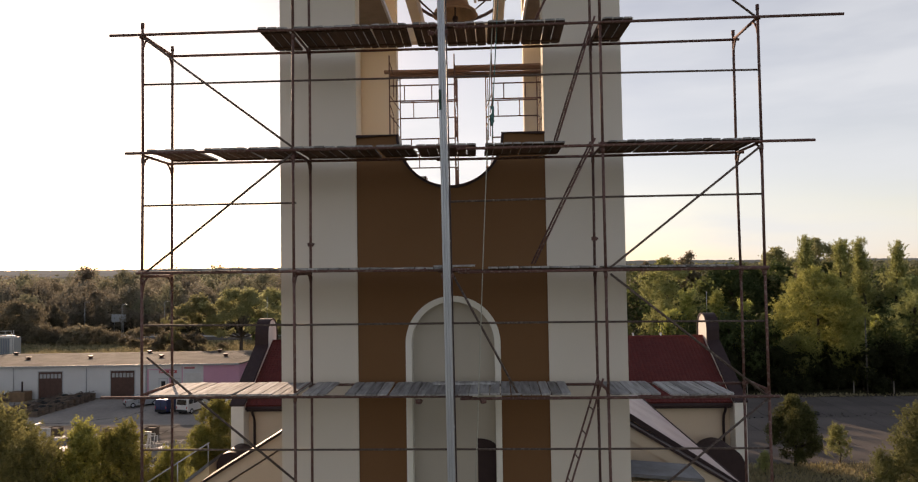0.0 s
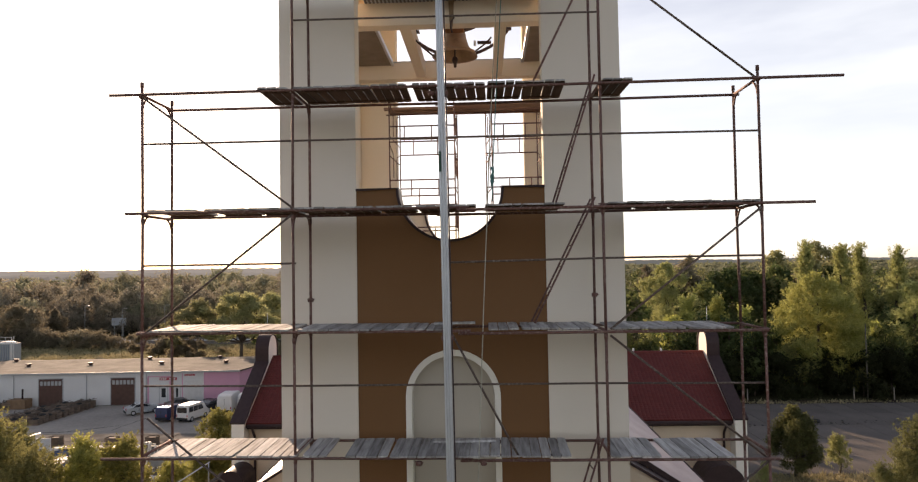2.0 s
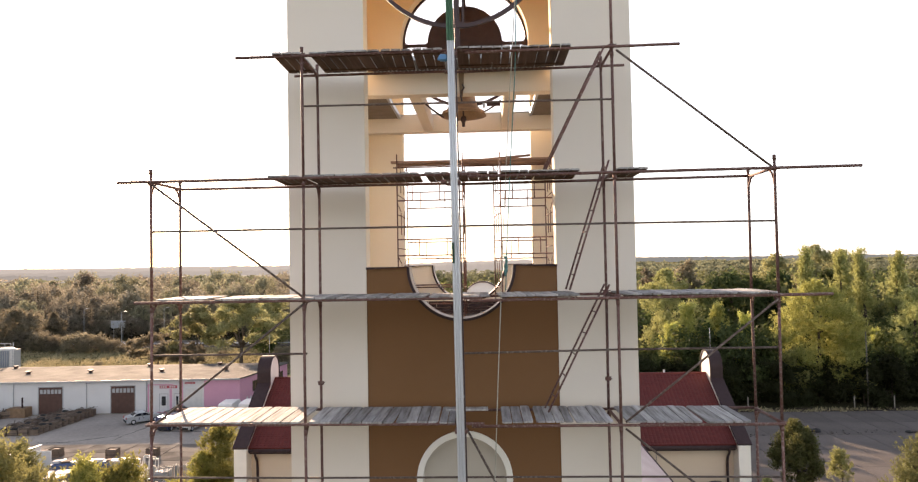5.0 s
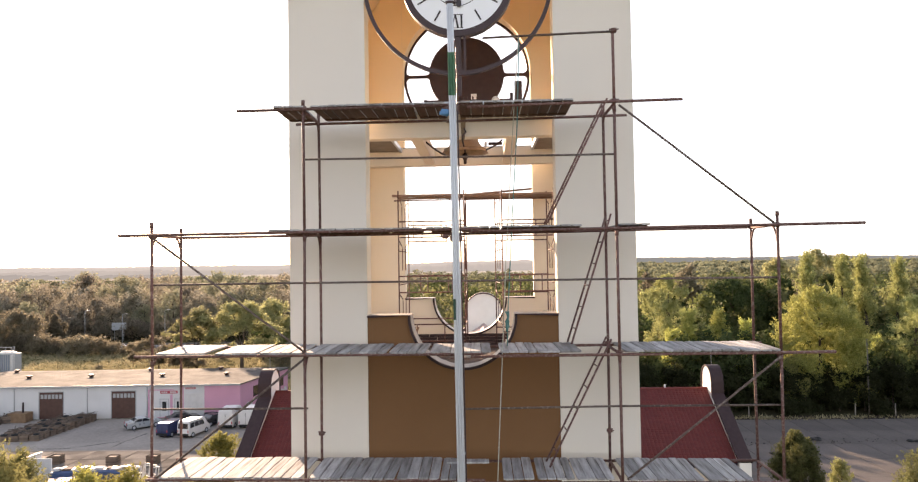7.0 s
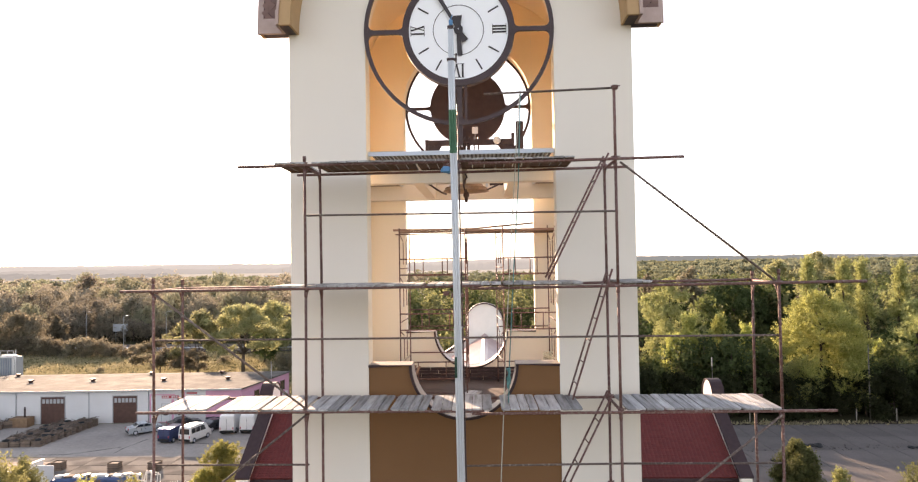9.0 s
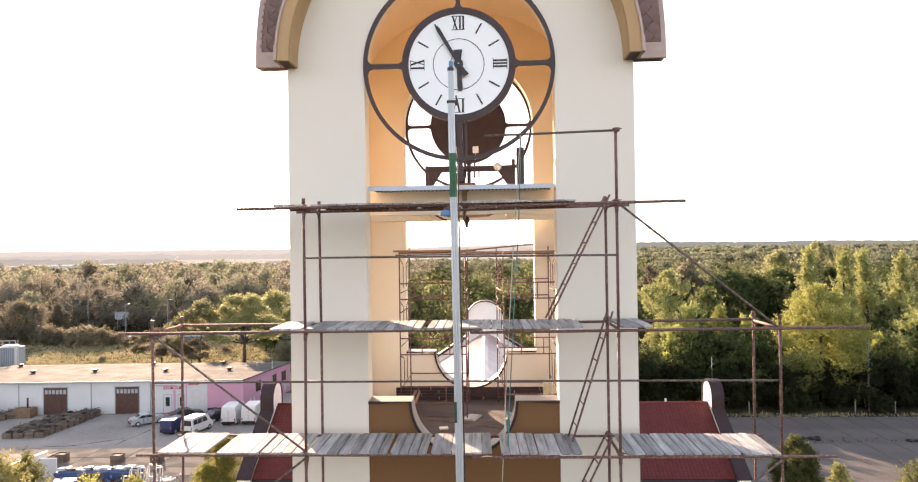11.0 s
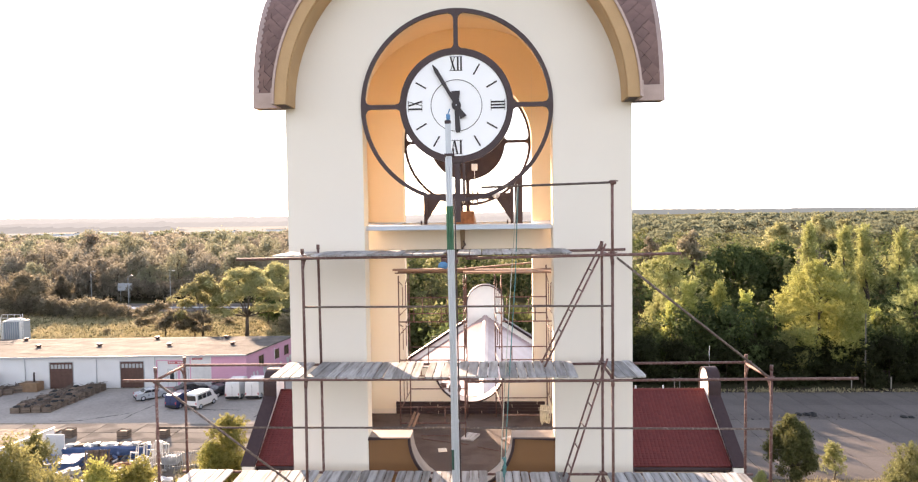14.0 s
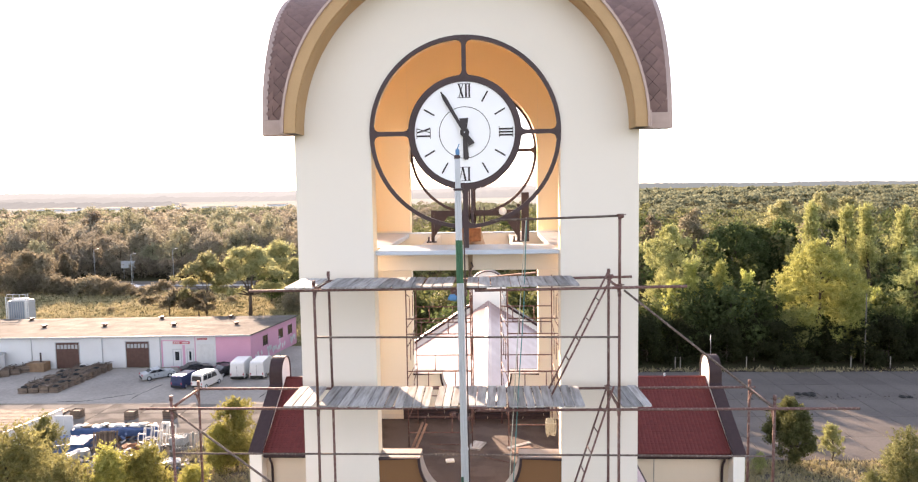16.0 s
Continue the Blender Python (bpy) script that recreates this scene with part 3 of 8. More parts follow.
def make_bell():
    bell = thing("bronze_bell", "bronze church bell hanging mouth down from a rusty headstock", "bell", pose(-0.13, 3.5, 8.03))
    bm = BM()
    lathe(bm, [(0.0, 0.70), (0.14, 0.69), (0.22, 0.64), (0.26, 0.54), (0.29, 0.38), (0.34, 0.22), (0.42, 0.10), (0.52, 0.02), (0.545, -0.02), (0.50, -0.01), (0.38, 0.10), (0.26, 0.40), (0.0, 0.60)], 40)
    part("bell_body", bm, BRONZE, bell, smooth=True)
    bm = BM()
    band(bm, arc(0, 0, 0.475, 0, 360, 40)[:-1], arc(0, 0, 0.50, 0, 360, 40)[:-1], 0.045, 0.075, closed=True)
    bm.transform(Matrix.Rotation(radians(90), 4, "X"))
    part("moulding", bm, BRONZE, bell)
    bm = BM()
    tube(bm, (0, 0, 0.62), (0, 0, -0.05), 0.022)
    lathe(bm, [(0.0, 0.0), (0.06, -0.04), (0.075, -0.11), (0.04, -0.18), (0.035, -0.27), (0.0, -0.28)], 14)
    part("clapper", bm, RUSTBROWN, bell, "dark iron clapper")
    bm = BM()
    box(bm, -0.22, -0.35, 0.42, 0.22, 0.1, 0.72, 0.015)
    part("headstock", bm, RUST, bell, "rusty steel headstock", m=pose(0.02, -0.55, -0.02))
    for x in (-0.10, -0.03, 0.08):
        bm = BM()
        tube(bm, (x, -0.72, 0.64), (x, -0.72, 1.02), 0.02)
        tube(bm, (x, -0.72, 0.98), (x, -0.72, 1.03), 0.038, 6)
        part("hanger_bolt", bm, RUSTBROWN, bell)
    bm = BM()
    prism(bm, [(-0.02, -0.55), (0.03, -0.55), (0.06, -0.30), (0.07, 0.0), (0.11, 0.05), (-0.04, 0.05), (-0.03, -0.20)], "y", -2.40, -2.38, m=pose(0.02, 0, 0.36))
    part("strap", bm, STRAP, bell, "worn brown hanging strap")
    bm = BM()
    pipe(bm, [(0.05, -2.41, 0.10), (0.09, -2.42, 0.02), (0.03, -2.42, -0.04), (0.02, -2.42, -0.16), (0.05, -2.42, -0.28)], 0.016, 6)
    part("strap_hook", bm, RUSTBROWN, bell, "bent iron hook")
    bm = BM()
    pipe(bm, [(-0.86, -0.9, 0.12), (-0.72, -0.7, 0.02), (-0.55, -0.5, -0.08), (-0.46, -0.3, -0.10)], 0.022)
    part("swing_arm", bm, RUSTBROWN, bell)
    bm = BM()
    pipe(bm, [(0.86, -0.9, 0.12), (0.72, -0.7, 0.04), (0.5, -0.4, -0.02)], 0.02)
    box(bm, 0.55, -0.75, 0.04, 0.86, -0.68, 0.10)
    part("striker_arm", bm, RUSTBROWN, bell)
    bm = BM()
    box(bm, 0.46, -0.74, 0.0, 0.52, -0.68, 0.12, 0.01)
    part("striker_head", bm, ZINC, bell, "bright steel striker head")


make_bell()


def bell_stand():
    st = thing("bell_stand", "dark brown steel bell stand with bracketed crossbar", "bell stand", pose(-0.015, 2.85, 8.40))
    for s in (-1, 1):
        bm = BM()
        box(bm, s * 0.98 - 0.035, -0.05, 0.02, s * 0.98 + 0.035, 0.05, 0.74 if s < 0 else 0.86)
        part("upright", bm, RUSTBROWN, st)
        bm = BM()
        prism(bm, [(s * 0.95, 0.74), (s * 0.45, 0.70), (s * 0.62, 0.62), (s * 0.95, 0.12)], "y", -0.012, 0.012)
        part("gusset_plate", bm, RUSTBROWN, st)
        bm = BM()
        box(bm, s * 0.98 - 0.14, -0.09, 0.0, s * 0.98 + 0.08, 0.09, 0.024)
        tube(bm, (s * 0.98 - 0.10, 0, 0.02), (s * 0.98 - 0.10, 0, 0.13), 0.02)
        part("foot_plate", bm, RUSTBROWN, st)
    bm = BM()
    box(bm, -0.96, -0.03, 0.60, 0.96, 0.03, 0.73)
    part("crossbar", bm, RUSTBROWN, st)
    bm = BM()
    box(bm, 1.05, -0.06, 0.0, 1.22, 0.06, 1.12, 0.01)
    part("drive_post", bm, RUSTBROWN, st)
    bm = BM()
    lathe(bm, [(0.0, 0.0), (0.085, 0.004), (0.09, 0.012), (0.0, 0.02)], 20)
    bm.transform(Matrix.Translation((0.62, -0.035, 0.70)) @ Matrix.Rotation(radians(90), 4, "X"))
    part("round_cover", bm, DIAL, st, "small white round cover")
    bm = BM()
    box(bm, -0.42, 0.10, 0.22, -0.16, 0.34, 0.60, 0.02)
    part("motor_box", bm, CAP, st, "dark motor box")
    bm = BM()
    for k in range(5):
        a = (-0.2 + 0.1 * k)
        tube(bm, (a, 0.0, 0.46), (a, 0.0, 0.80), 0.018, 6)
    part("bolt_plate", bm, RUSTBROWN, st)
    bm = BM()
    box(bm, -0.06, 2.98, 1.42, 0.10, 3.06, 1.60, 0.01)
    tube(bm, (0.02, 3.0, 1.42), (0.02, 3.0, 1.22), 0.008, 6)
    ob = part("junction_box", bm, DIAL, None, "", m=pose(0.05, 2.85, 8.42))
    tagged(ob, "small white junction box behind the clock", "junction box")


bell_stand()

# ---------------------------------------------------------------- the scaffold in front of the tower
XA, XB, XC, XD = -5.19, -2.65, 2.43, 4.96
YF, YB = -1.475, -0.42
TIER = [0.0, 1.95, 3.97, 5.99, 8.0]
R = 0.024
scaffold = thing("scaffold", "rusty red steel frame scaffold in front of the tower", "scaffold", pose(0, -1.09, G))
SM = pose(0, 1.09, -G)


def st(name, material, p, q, r=R, label=""):
    bm = BM()
    tube(bm, p, q, r, 8)
    return part(name, bm, material, scaffold, label, m=SM)


def posts():
    rnd = random.Random(3)
    for x, top in ((XA, 6.15), (XB, 8.12), (XC, 9.17), (XD, 6.15)):
        for y in (YF, YB):
            t = top if y == YF else (8.14 if x in (XB, XC) else 6.10)
            zs = [G] + [z - 0.12 for z in (-12, -8, -6, -4, -2)] + [z - 0.10 for z in TIER if z < t - 0.3] + [t]
            dx = 0.0
            for a, b in zip(zs, zs[1:]):
                ex = rnd.uniform(-0.008, 0.008)
                st("post", TUBE, (x + dx, y, a), (x + ex, y, b))
                dx = ex
                bm = BM()
                tube(bm, (x + ex, y, b - 0.07), (x + ex, y, b + 0.015), R + 0.006, 8)
                part("coupling", bm, TUBE, scaffold, m=SM)
        for z in [-4, -2] + TIER:
            if z < top - 0.05:
                st("transom", TUBE, (x, YF, z - 0.04), (x, YB, z - 0.04))
                for y, s in ((YF, 1), (YB, -1)):
                    bm = BM()
                    pipe(bm, [(x, y, z - 0.30), (x, y + s * 0.03, z - 0.20), (x, y + s * 0.10, z - 0.10), (x, y + s * 0.20, z - 0.045)], 0.017)
                    part("gusset", bm, TUBE, scaffold, m=SM)


posts()


def rails():
    front = {0: (-5.86, 5.1, -0.07, -0.13), 1: (-5.27, 4.97, 1.97, 1.90), 2: (-5.46, 5.79, 3.96, 3.93), 3: (-5.73, 6.31, 5.95, 5.955), 4: (-3.74, 3.51, 7.97, 7.99)}
    back = {0: (-5.3, 5.05), 1: (-5.3, 5.02), 2: (-5.3, 5.1), 3: (-5.28, 5.08), 4: (-3.08, 2.86)}
    for k in range(5):
        l, r, zl, zr = front[k]
        mid = (zl + zr) / 2
        st("ledger", TUBE, (l, YF - 0.045, zl), (0.25, YF - 0.045, mid + 0.012))
        st("ledger", TUBE, (0.05, YF - 0.047, mid - 0.03), (r, YF - 0.047, zr))
        l2, r2 = back[k]
        st("ledger", TUBE, (l2, YB + 0.045, zl), (-0.2, YB + 0.045, mid))
        st("ledger", TUBE, (-0.35, YB + 0.047, mid - 0.02), (r2, YB + 0.047, zr + 0.01))
    for z in (-4, -2):
        st("ledger", TUBE, (XA - 0.1, YF - 0.045, z), (XD + 0.1, YF - 0.045, z))
        st("ledger", TUBE, (XA - 0.1, YB + 0.045, z), (XD + 0.1, YB + 0.045, z))
    for a, b, za, zb in ((XA, XB, -0.94, -0.95), (XB, XC, -0.95, -0.96), (XC, XD, -0.96, -0.96), (XA, XB, 1.10, 1.08), (XB, XC, 1.08, 1.07), (XC, XD, 1.07, 1.05),
                         (XA, XB, 3.09, 3.09), (-0.05, XC, 3.06, 3.09), (XC, XD, 3.09, 3.09), (XA, XB, 5.13, 5.13), (XB, XC, 5.13, 5.12), (XC, XD, 5.12, 5.11), (XB, XC, 7.16, 7.14)):
        st("guard_rail", GREYTUBE, (a - 0.03, YF + 0.035, za), (b + 0.03, YF + 0.035, zb), 0.017)
    st("guard_rail", GREYTUBE, (0.32, YF + 0.04, 9.10), (XC + 0.02, YF + 0.04, 9.15), 0.019)
    for p, q in (((-5.16, 5.9), (-2.66, 4.01)), ((-5.12, 1.98), (-2.66, 3.9)), ((-5.1, 0.58), (-2.66, -1.42)), ((2.50, 7.93), (4.92, 5.97)), ((4.95, 3.86), (2.5, 1.94)),
                 ((2.5, 1.84), (4.92, -0.12)), ((4.94, -0.16), (2.5, -2.15)), ((-0.03, 1.85), (1.0, -0.10))):
        st("diagonal_brace", GREYTUBE, (p[0], YF - 0.02, p[1]), (q[0], YF - 0.02, q[1]), 0.019)
    # loose couplers
    rnd = random.Random(8)
    spots = [(XB + 0.0, YB, 2.43), (XC, YB, 2.45), (-0.62, YF - 0.04, -0.17), (0.42, YF - 0.04, -0.17), (XC, YB, 5.98), (XC, YB, 3.97), (XC, YB, 8.02),
             (-0.30, YF, 7.93), (-0.34, YF, 5.85), (XC + 0.02, YF, 9.15), (XA, YF, 1.98), (XD, YF, 1.90), (XA, YF, 5.93), (XD, YF, 5.95), (XB, YF, 3.97), (XC, YF, 3.95), (XB, YF, 8.0), (XC, YF, 8.0)]
    for x, y, z in spots:
        bm = BM()
        box(bm, -0.045, -0.04, -0.035, 0.045, 0.04, 0.035, 0.012)
        tube(bm, (0.03, -0.06, 0.0), (0.03, 0.06, 0.0), 0.012, 6)
        tube(bm, (-0.07, 0.0, 0.02), (0.08, 0.0, 0.02), 0.010, 6)
        part("coupler", bm, TUBE, scaffold, m=SM @ pose(x, y, z, 0, 0, rnd.uniform(-40, 40)))


rails()


def deck_panel(n, w, length, worn):
    """A deck panel of n planks on two battens; the planks run front to back."""
    p = thing("deck_panel", "weathered grey wooden deck panel lying on the scaffold tubes", "deck panel", group="deck panels on the scaffold")
    rnd = random.Random(n * 100 + int(worn * 10))
    pw = w / n
    for k in range(n):
        bm = BM()
        x0, x1 = -w / 2 + k * pw + rnd.uniform(0.003, 0.011), -w / 2 + (k + 1) * pw - rnd.uniform(0.003, 0.011)
        l0, l1 = -length / 2 + rnd.uniform(0, 0.03), length / 2 - rnd.uniform(0, 0.03)
        c0 = 0.035 if k == 0 else 0.008
        c1 = 0.035 if k == n - 1 else 0.008
        prism(bm, [(x0 + c0, l0), (x1 - c1, l0), (x1, l0 + c1), (x1, l1 - c1), (x1 - c1, l1), (x0 + c0, l1), (x0, l1 - c0), (x0, l0 + c0)], "z", 0.022, 0.050 + rnd.uniform(-0.003, 0.004))
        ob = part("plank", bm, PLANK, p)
        ob.data.materials.append(UNDERPLANK)      # faces that point down take a darker, browner material
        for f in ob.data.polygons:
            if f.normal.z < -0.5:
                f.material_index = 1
    for y in (-length * 0.33, length * 0.33):
        bm = BM()
        box(bm, -w / 2 + 0.03, y - 0.03, 0.0, w / 2 - 0.03, y + 0.03, 0.021)
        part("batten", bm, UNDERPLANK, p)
    return p


def decks():
    rnd = random.Random(21)
    kinds = {}
    runs = [  # tier, list of (from, to)
        (4, [(-3.12, -2.66), (-2.52, -1.92), (-1.93, -1.37), (-1.37, -0.83), (-0.82, -0.30), (-0.08, 0.48), (0.48, 1.10), (1.10, 1.78)]),
        (3, [(-3.24, -2.72), (-2.61, -1.95), (-1.94, -1.36), (-1.35, -0.74), (-0.68, -0.24), (-0.10, 0.55), (0.56, 1.20), (1.21, 1.87), (2.47, 2.93)]),
        (2, [(-5.10, -4.34), (-4.15, -3.42), (-3.40, -2.70), (-2.60, -1.95), (-1.94, -1.30), (-1.29, -0.66), (-0.64, 0.40), (0.50, 1.12), (1.13, 1.80), (2.49, 3.10), (3.11, 3.72), (3.73, 4.34), (4.35, 4.95)]),
        (1, [(-5.03, -4.37), (-4.50, -3.52), (-3.50, -2.72), (-2.60, -1.9), (-1.89, -1.2), (-1.19, -0.5), (-0.48, -0.06), (0.52, 1.05), (1.06, 1.70), (1.71, 2.30), (2.5, 3.1), (3.12, 3.7), (3.75, 4.48)]),
        (0, [(-5.02, -4.36), (-4.38, -3.64), (-3.60, -3.05), (-3.04, -2.62), (-2.55, -2.1), (-1.83, -1.12), (-1.10, -0.52), (-0.50, 0.36), (0.37, 1.05), (1.06, 1.82), (2.47, 3.25), (3.36, 4.40)]),
    ]
    DECK = {0: (-0.07, -0.13), 1: (1.97, 1.90), 2: (3.96, 3.93), 3: (5.95, 5.955), 4: (7.97, 7.99)}   # tube heights
    for tier, spans in runs:
        for a, b in spans:
            w = b - a
            n = max(2, round(w / 0.16))
            key = (n, round(w, 1), rnd.choice((0.3, 0.6)))
            fresh = key not in kinds
            if fresh:
                kinds[key] = deck_panel(key[0], key[1], 1.17, key[2])
            z = DECK[tier][0] + (DECK[tier][1] - DECK[tier][0]) * ((a + b) / 2 + 5.3) / 10.6 + 0.004
            tilt = rnd.uniform(-0.5, 0.5)
            m = pose((a + b) / 2 + rnd.uniform(-0.01, 0.01), -0.985 + rnd.uniform(-0.02, 0.02), z, tilt * 0.3, 0, rnd.uniform(-1.6, 1.6))
            if fresh:
                kinds[key].matrix_basis = m
            else:
                copy_thing(kinds[key], m)
    # loose boards lying over the middle of the lowest decks
    for x0, x1, y, z in ((-0.46, 0.62, -0.66, -0.045), (-0.42, 0.30, -0.70, 1.99)):
        bm = BM()
        box(bm, x0, y - 0.09, 0, x1, y + 0.09, 0.035, 0.006)
        tagged(part("loose_board", bm, PLANK, None, m=pose(0, 0, z, 0, 0, 1.0)), "grey loose board lying across the deck", "board")


decks()


def ladder(p, q, wide, n):
    """A steel ladder from its foot p to its head q, wide across y."""
    p, q = Vector(p), Vector(q)
    ob = thing("ladder", "rusty steel ladder leaning between the scaffold decks", "ladder", Matrix.Translation(p), group="scaffold ladders")
    v = q - p
    side = Vector((0.013, -0.55 * wide, 0.0))
    for s in (-1, 1):
        bm = BM()
        tube(bm, side * s, v + side * s, 0.017, 7)
        part("stile", bm, TUBE, ob)
    for k in range(n):
        c = v * ((k + 0.7) / n)
        bm = BM()
        tube(bm, c - side, c + side, 0.011, 6)
        part("rung", bm, TUBE, ob)


for foot, head in (((1.34, -0.92, 6.06), (2.38, -0.92, 8.14)), ((1.70, -0.92, 4.04), (2.40, -0.92, 6.20)), ((1.30, -0.92, 2.02), (2.36, -0.92, 4.12)), ((1.62, -0.92, -2.3), (2.40, -0.92, 0.10))):
    ladder(foot, head, 0.30, 6)


def mast():
    m = thing("hoist_mast", "tall aluminium hoist mast with a green painted stretch", "mast", pose(-0.10, -1.66, G))
    def X(z):
        return -0.095 - (z + 1.2) * 0.0083
    def seg(name, z0, z1, w, d, material, dx=0.0, dy=0.0, label="", flutes=0):
        """A stretch of extruded profile; flutes are the grooves down its front."""
        line = [(-0.5, 0.3), (-0.5, -0.3), (-0.42, -0.5)]
        for k in range(flutes):
            c = -0.5 + (k + 1) / (flutes + 1)
            line += [(c - 0.075, -0.5), (c - 0.035, -0.30), (c + 0.035, -0.30), (c + 0.075, -0.5)]
        line += [(0.42, -0.5), (0.5, -0.3), (0.5, 0.3), (0.42, 0.5), (-0.42, 0.5)]
        bm = BM()
        a, b = Vector((X(z0) + 0.10 + dx, dy, z0 - G)), Vector((X(z1) + 0.10 + dx, dy, z1 - G))
        vs = [[bm.verts.new(c + Vector((u * w, v * d, 0))) for u, v in line] for c in (a, b)]
        n = len(line)
        for i in range(n):
            bm.faces.new((vs[0][i], vs[0][(i + 1) % n], vs[1][(i + 1) % n], vs[1][i]))
        bm.faces.new(vs[0][::-1])
        bm.faces.new(vs[1])
        return part(name, bm, material, m, label)
    for z0, z1 in ((G, -12), (-12, -8), (-8, -4), (-4, -0.56), (-0.54, 2.4), (2.42, 5.3), (5.32, 8.1)):
        seg("mast_profile", z0, z1, 0.124 if z1 < 5.4 else 0.116, 0.08, ALU, -0.006, flutes=2)
    seg("mast_profile", 8.1, 8.8, 0.112, 0.075, GREEN, -0.012, 0.0, "green painted stretch of mast", 2)
    seg("mast_profile", 8.8, 9.58, 0.108, 0.07, ALU, -0.012, flutes=2)
    seg("mast_profile", 9.58, 10.12, 0.088, 0.055, ALU, -0.008, flutes=2)
    seg("back_rail", G, 8.9, 0.024, 0.05, RUSTBROWN, 0.07, 0.05, "dark steel back rail")
    for z in (-0.55, 2.41, 5.31):
        seg("joint_sleeve", z - 0.012, z + 0.012, 0.132, 0.088, ALU)
    seg("paint_smudge", 4.52, 4.85, 0.040, 0.004, mat("dark_green_smudge", (0.02, 0.07, 0.05), 0.7, var=0.3, scale=20), -0.048, -0.042, "green paint smudge")
    bm = BM()
    box(bm, -0.08, -0.04, -0.02, 0.085, 0.04, 0.02, 0.008)
    tube(bm, (0.07, 0, -0.06), (0.07, 0, 0.10), 0.012, 6)
    part("roller_bracket", bm, RUSTBROWN, m, m=pose(X(9.62) + 0.10, 0, 9.62 - G))
    bm = BM()
    box(bm, -0.05, -0.035, 0.0, 0.05, 0.035, 0.06, 0.012)
    part("head_cap", bm, RUSTBROWN, m, m=pose(X(10.12) + 0.09, 0, 10.11 - G))
    bm = BM()
    box(bm, -0.03, -0.03, 0.0, 0.035, 0.03, 0.10, 0.015)
    tube(bm, (0.0, 0, 0.10), (0.03, 0, 0.18), 0.008, 6)
    part("head_pulley", bm, BLUEC, m, "blue head pulley", m=pose(X(10.17) + 0.095, 0, 10.17 - G))
    bm = BM()
    box(bm, -0.12, -0.05, -0.06, 0.02, 0.06, 0.04, 0.02)
    tube(bm, (-0.14, 0.0, -0.02), (0.0, 0.0, -0.05), 0.03, 8)
    part("strap_clamp", bm, BLUEC, m, "blue strap clamp", m=pose(X(7.86) + 0.02, 0.06, 7.86 - G))
    for z in (1.86, 5.83, 7.92):
        bm = BM()
        box(bm, -0.10, 0.0, -0.05, 0.10, 0.16, 0.03, 0.012)
        part("mast_bracket", bm, TUBE, m, m=pose(X(z) + 0.10, 0.02, z - G))


mast()


def ropes():
    def rope(name, pts, r, material, label):
        bm = BM()
        fine = []
        for p, q in zip(pts, pts[1:]):
            for k in range(6):
                fine.append(Vector(p).lerp(Vector(q), k / 6))
        fine.append(Vector(pts[-1]))
        base = fine[-1].copy()
        pipe(bm, [v - base for v in fine], r, 5)
        return tagged(part(name, bm, material, None, m=Matrix.Translation(base)), label, "rope")
    rope("hoist_rope", [(0.91, -1.44, 9.14), (0.76, -1.46, 7.2), (0.64, -1.47, 5.45), (0.47, -1.5, 2.4), (0.24, -1.55, -2.2), (0.1, -1.6, -9.0), (0.05, -1.6, G)], 0.008, ROPE, "thin grey hoist rope hanging along the scaffold")
    rope("teal_rope", [(0.92, -1.42, 9.12), (0.86, -1.40, 7.6), (0.76, -1.39, 6.2), (0.66, -1.40, 4.62), (0.64, -1.4, 4.06)], 0.009, ROPEG, "teal rope hanging down to the deck")
    bm = BM()
    rnd = random.Random(4)
    for k in range(5):
        pipe(bm, [(rnd.uniform(-.03, .03), rnd.uniform(-.03, .03), z) for z in (0.0, 0.08, 0.16, 0.24, 0.32)], 0.014, 5)
    tagged(part("rope_knot", bm, ROPEG, None, m=pose(0.645, -1.42, 4.30)), "bundled teal rope end by the parapet", "rope")
    # coil hung on the inner scaffold
    bm = BM()
    for k in range(11):
        a, l, w = -0.085 + 0.017 * k + rnd.uniform(-0.01, 0.01), rnd.uniform(0.17, 0.225), rnd.uniform(0.018, 0.04)
        pipe(bm, [(w * math.sin(2 * math.pi * i / 14) + a, 0.02 * math.cos(i) + 0.012 * (k % 3), -l + l * math.cos(2 * math.pi * i / 14)) for i in range(15)], 0.010, 5)
    pipe(bm, [(-0.11, -0.03, -0.10), (-0.03, -0.045, -0.12), (0.06, -0.045, -0.11), (0.11, -0.03, -0.13)], 0.014, 5)
    tagged(part("rope_coil", bm, ROPE, None, m=pose(1.66, 2.62, 4.33)), "pale rope coil hung on the inner scaffold rail", "rope")


ropes()


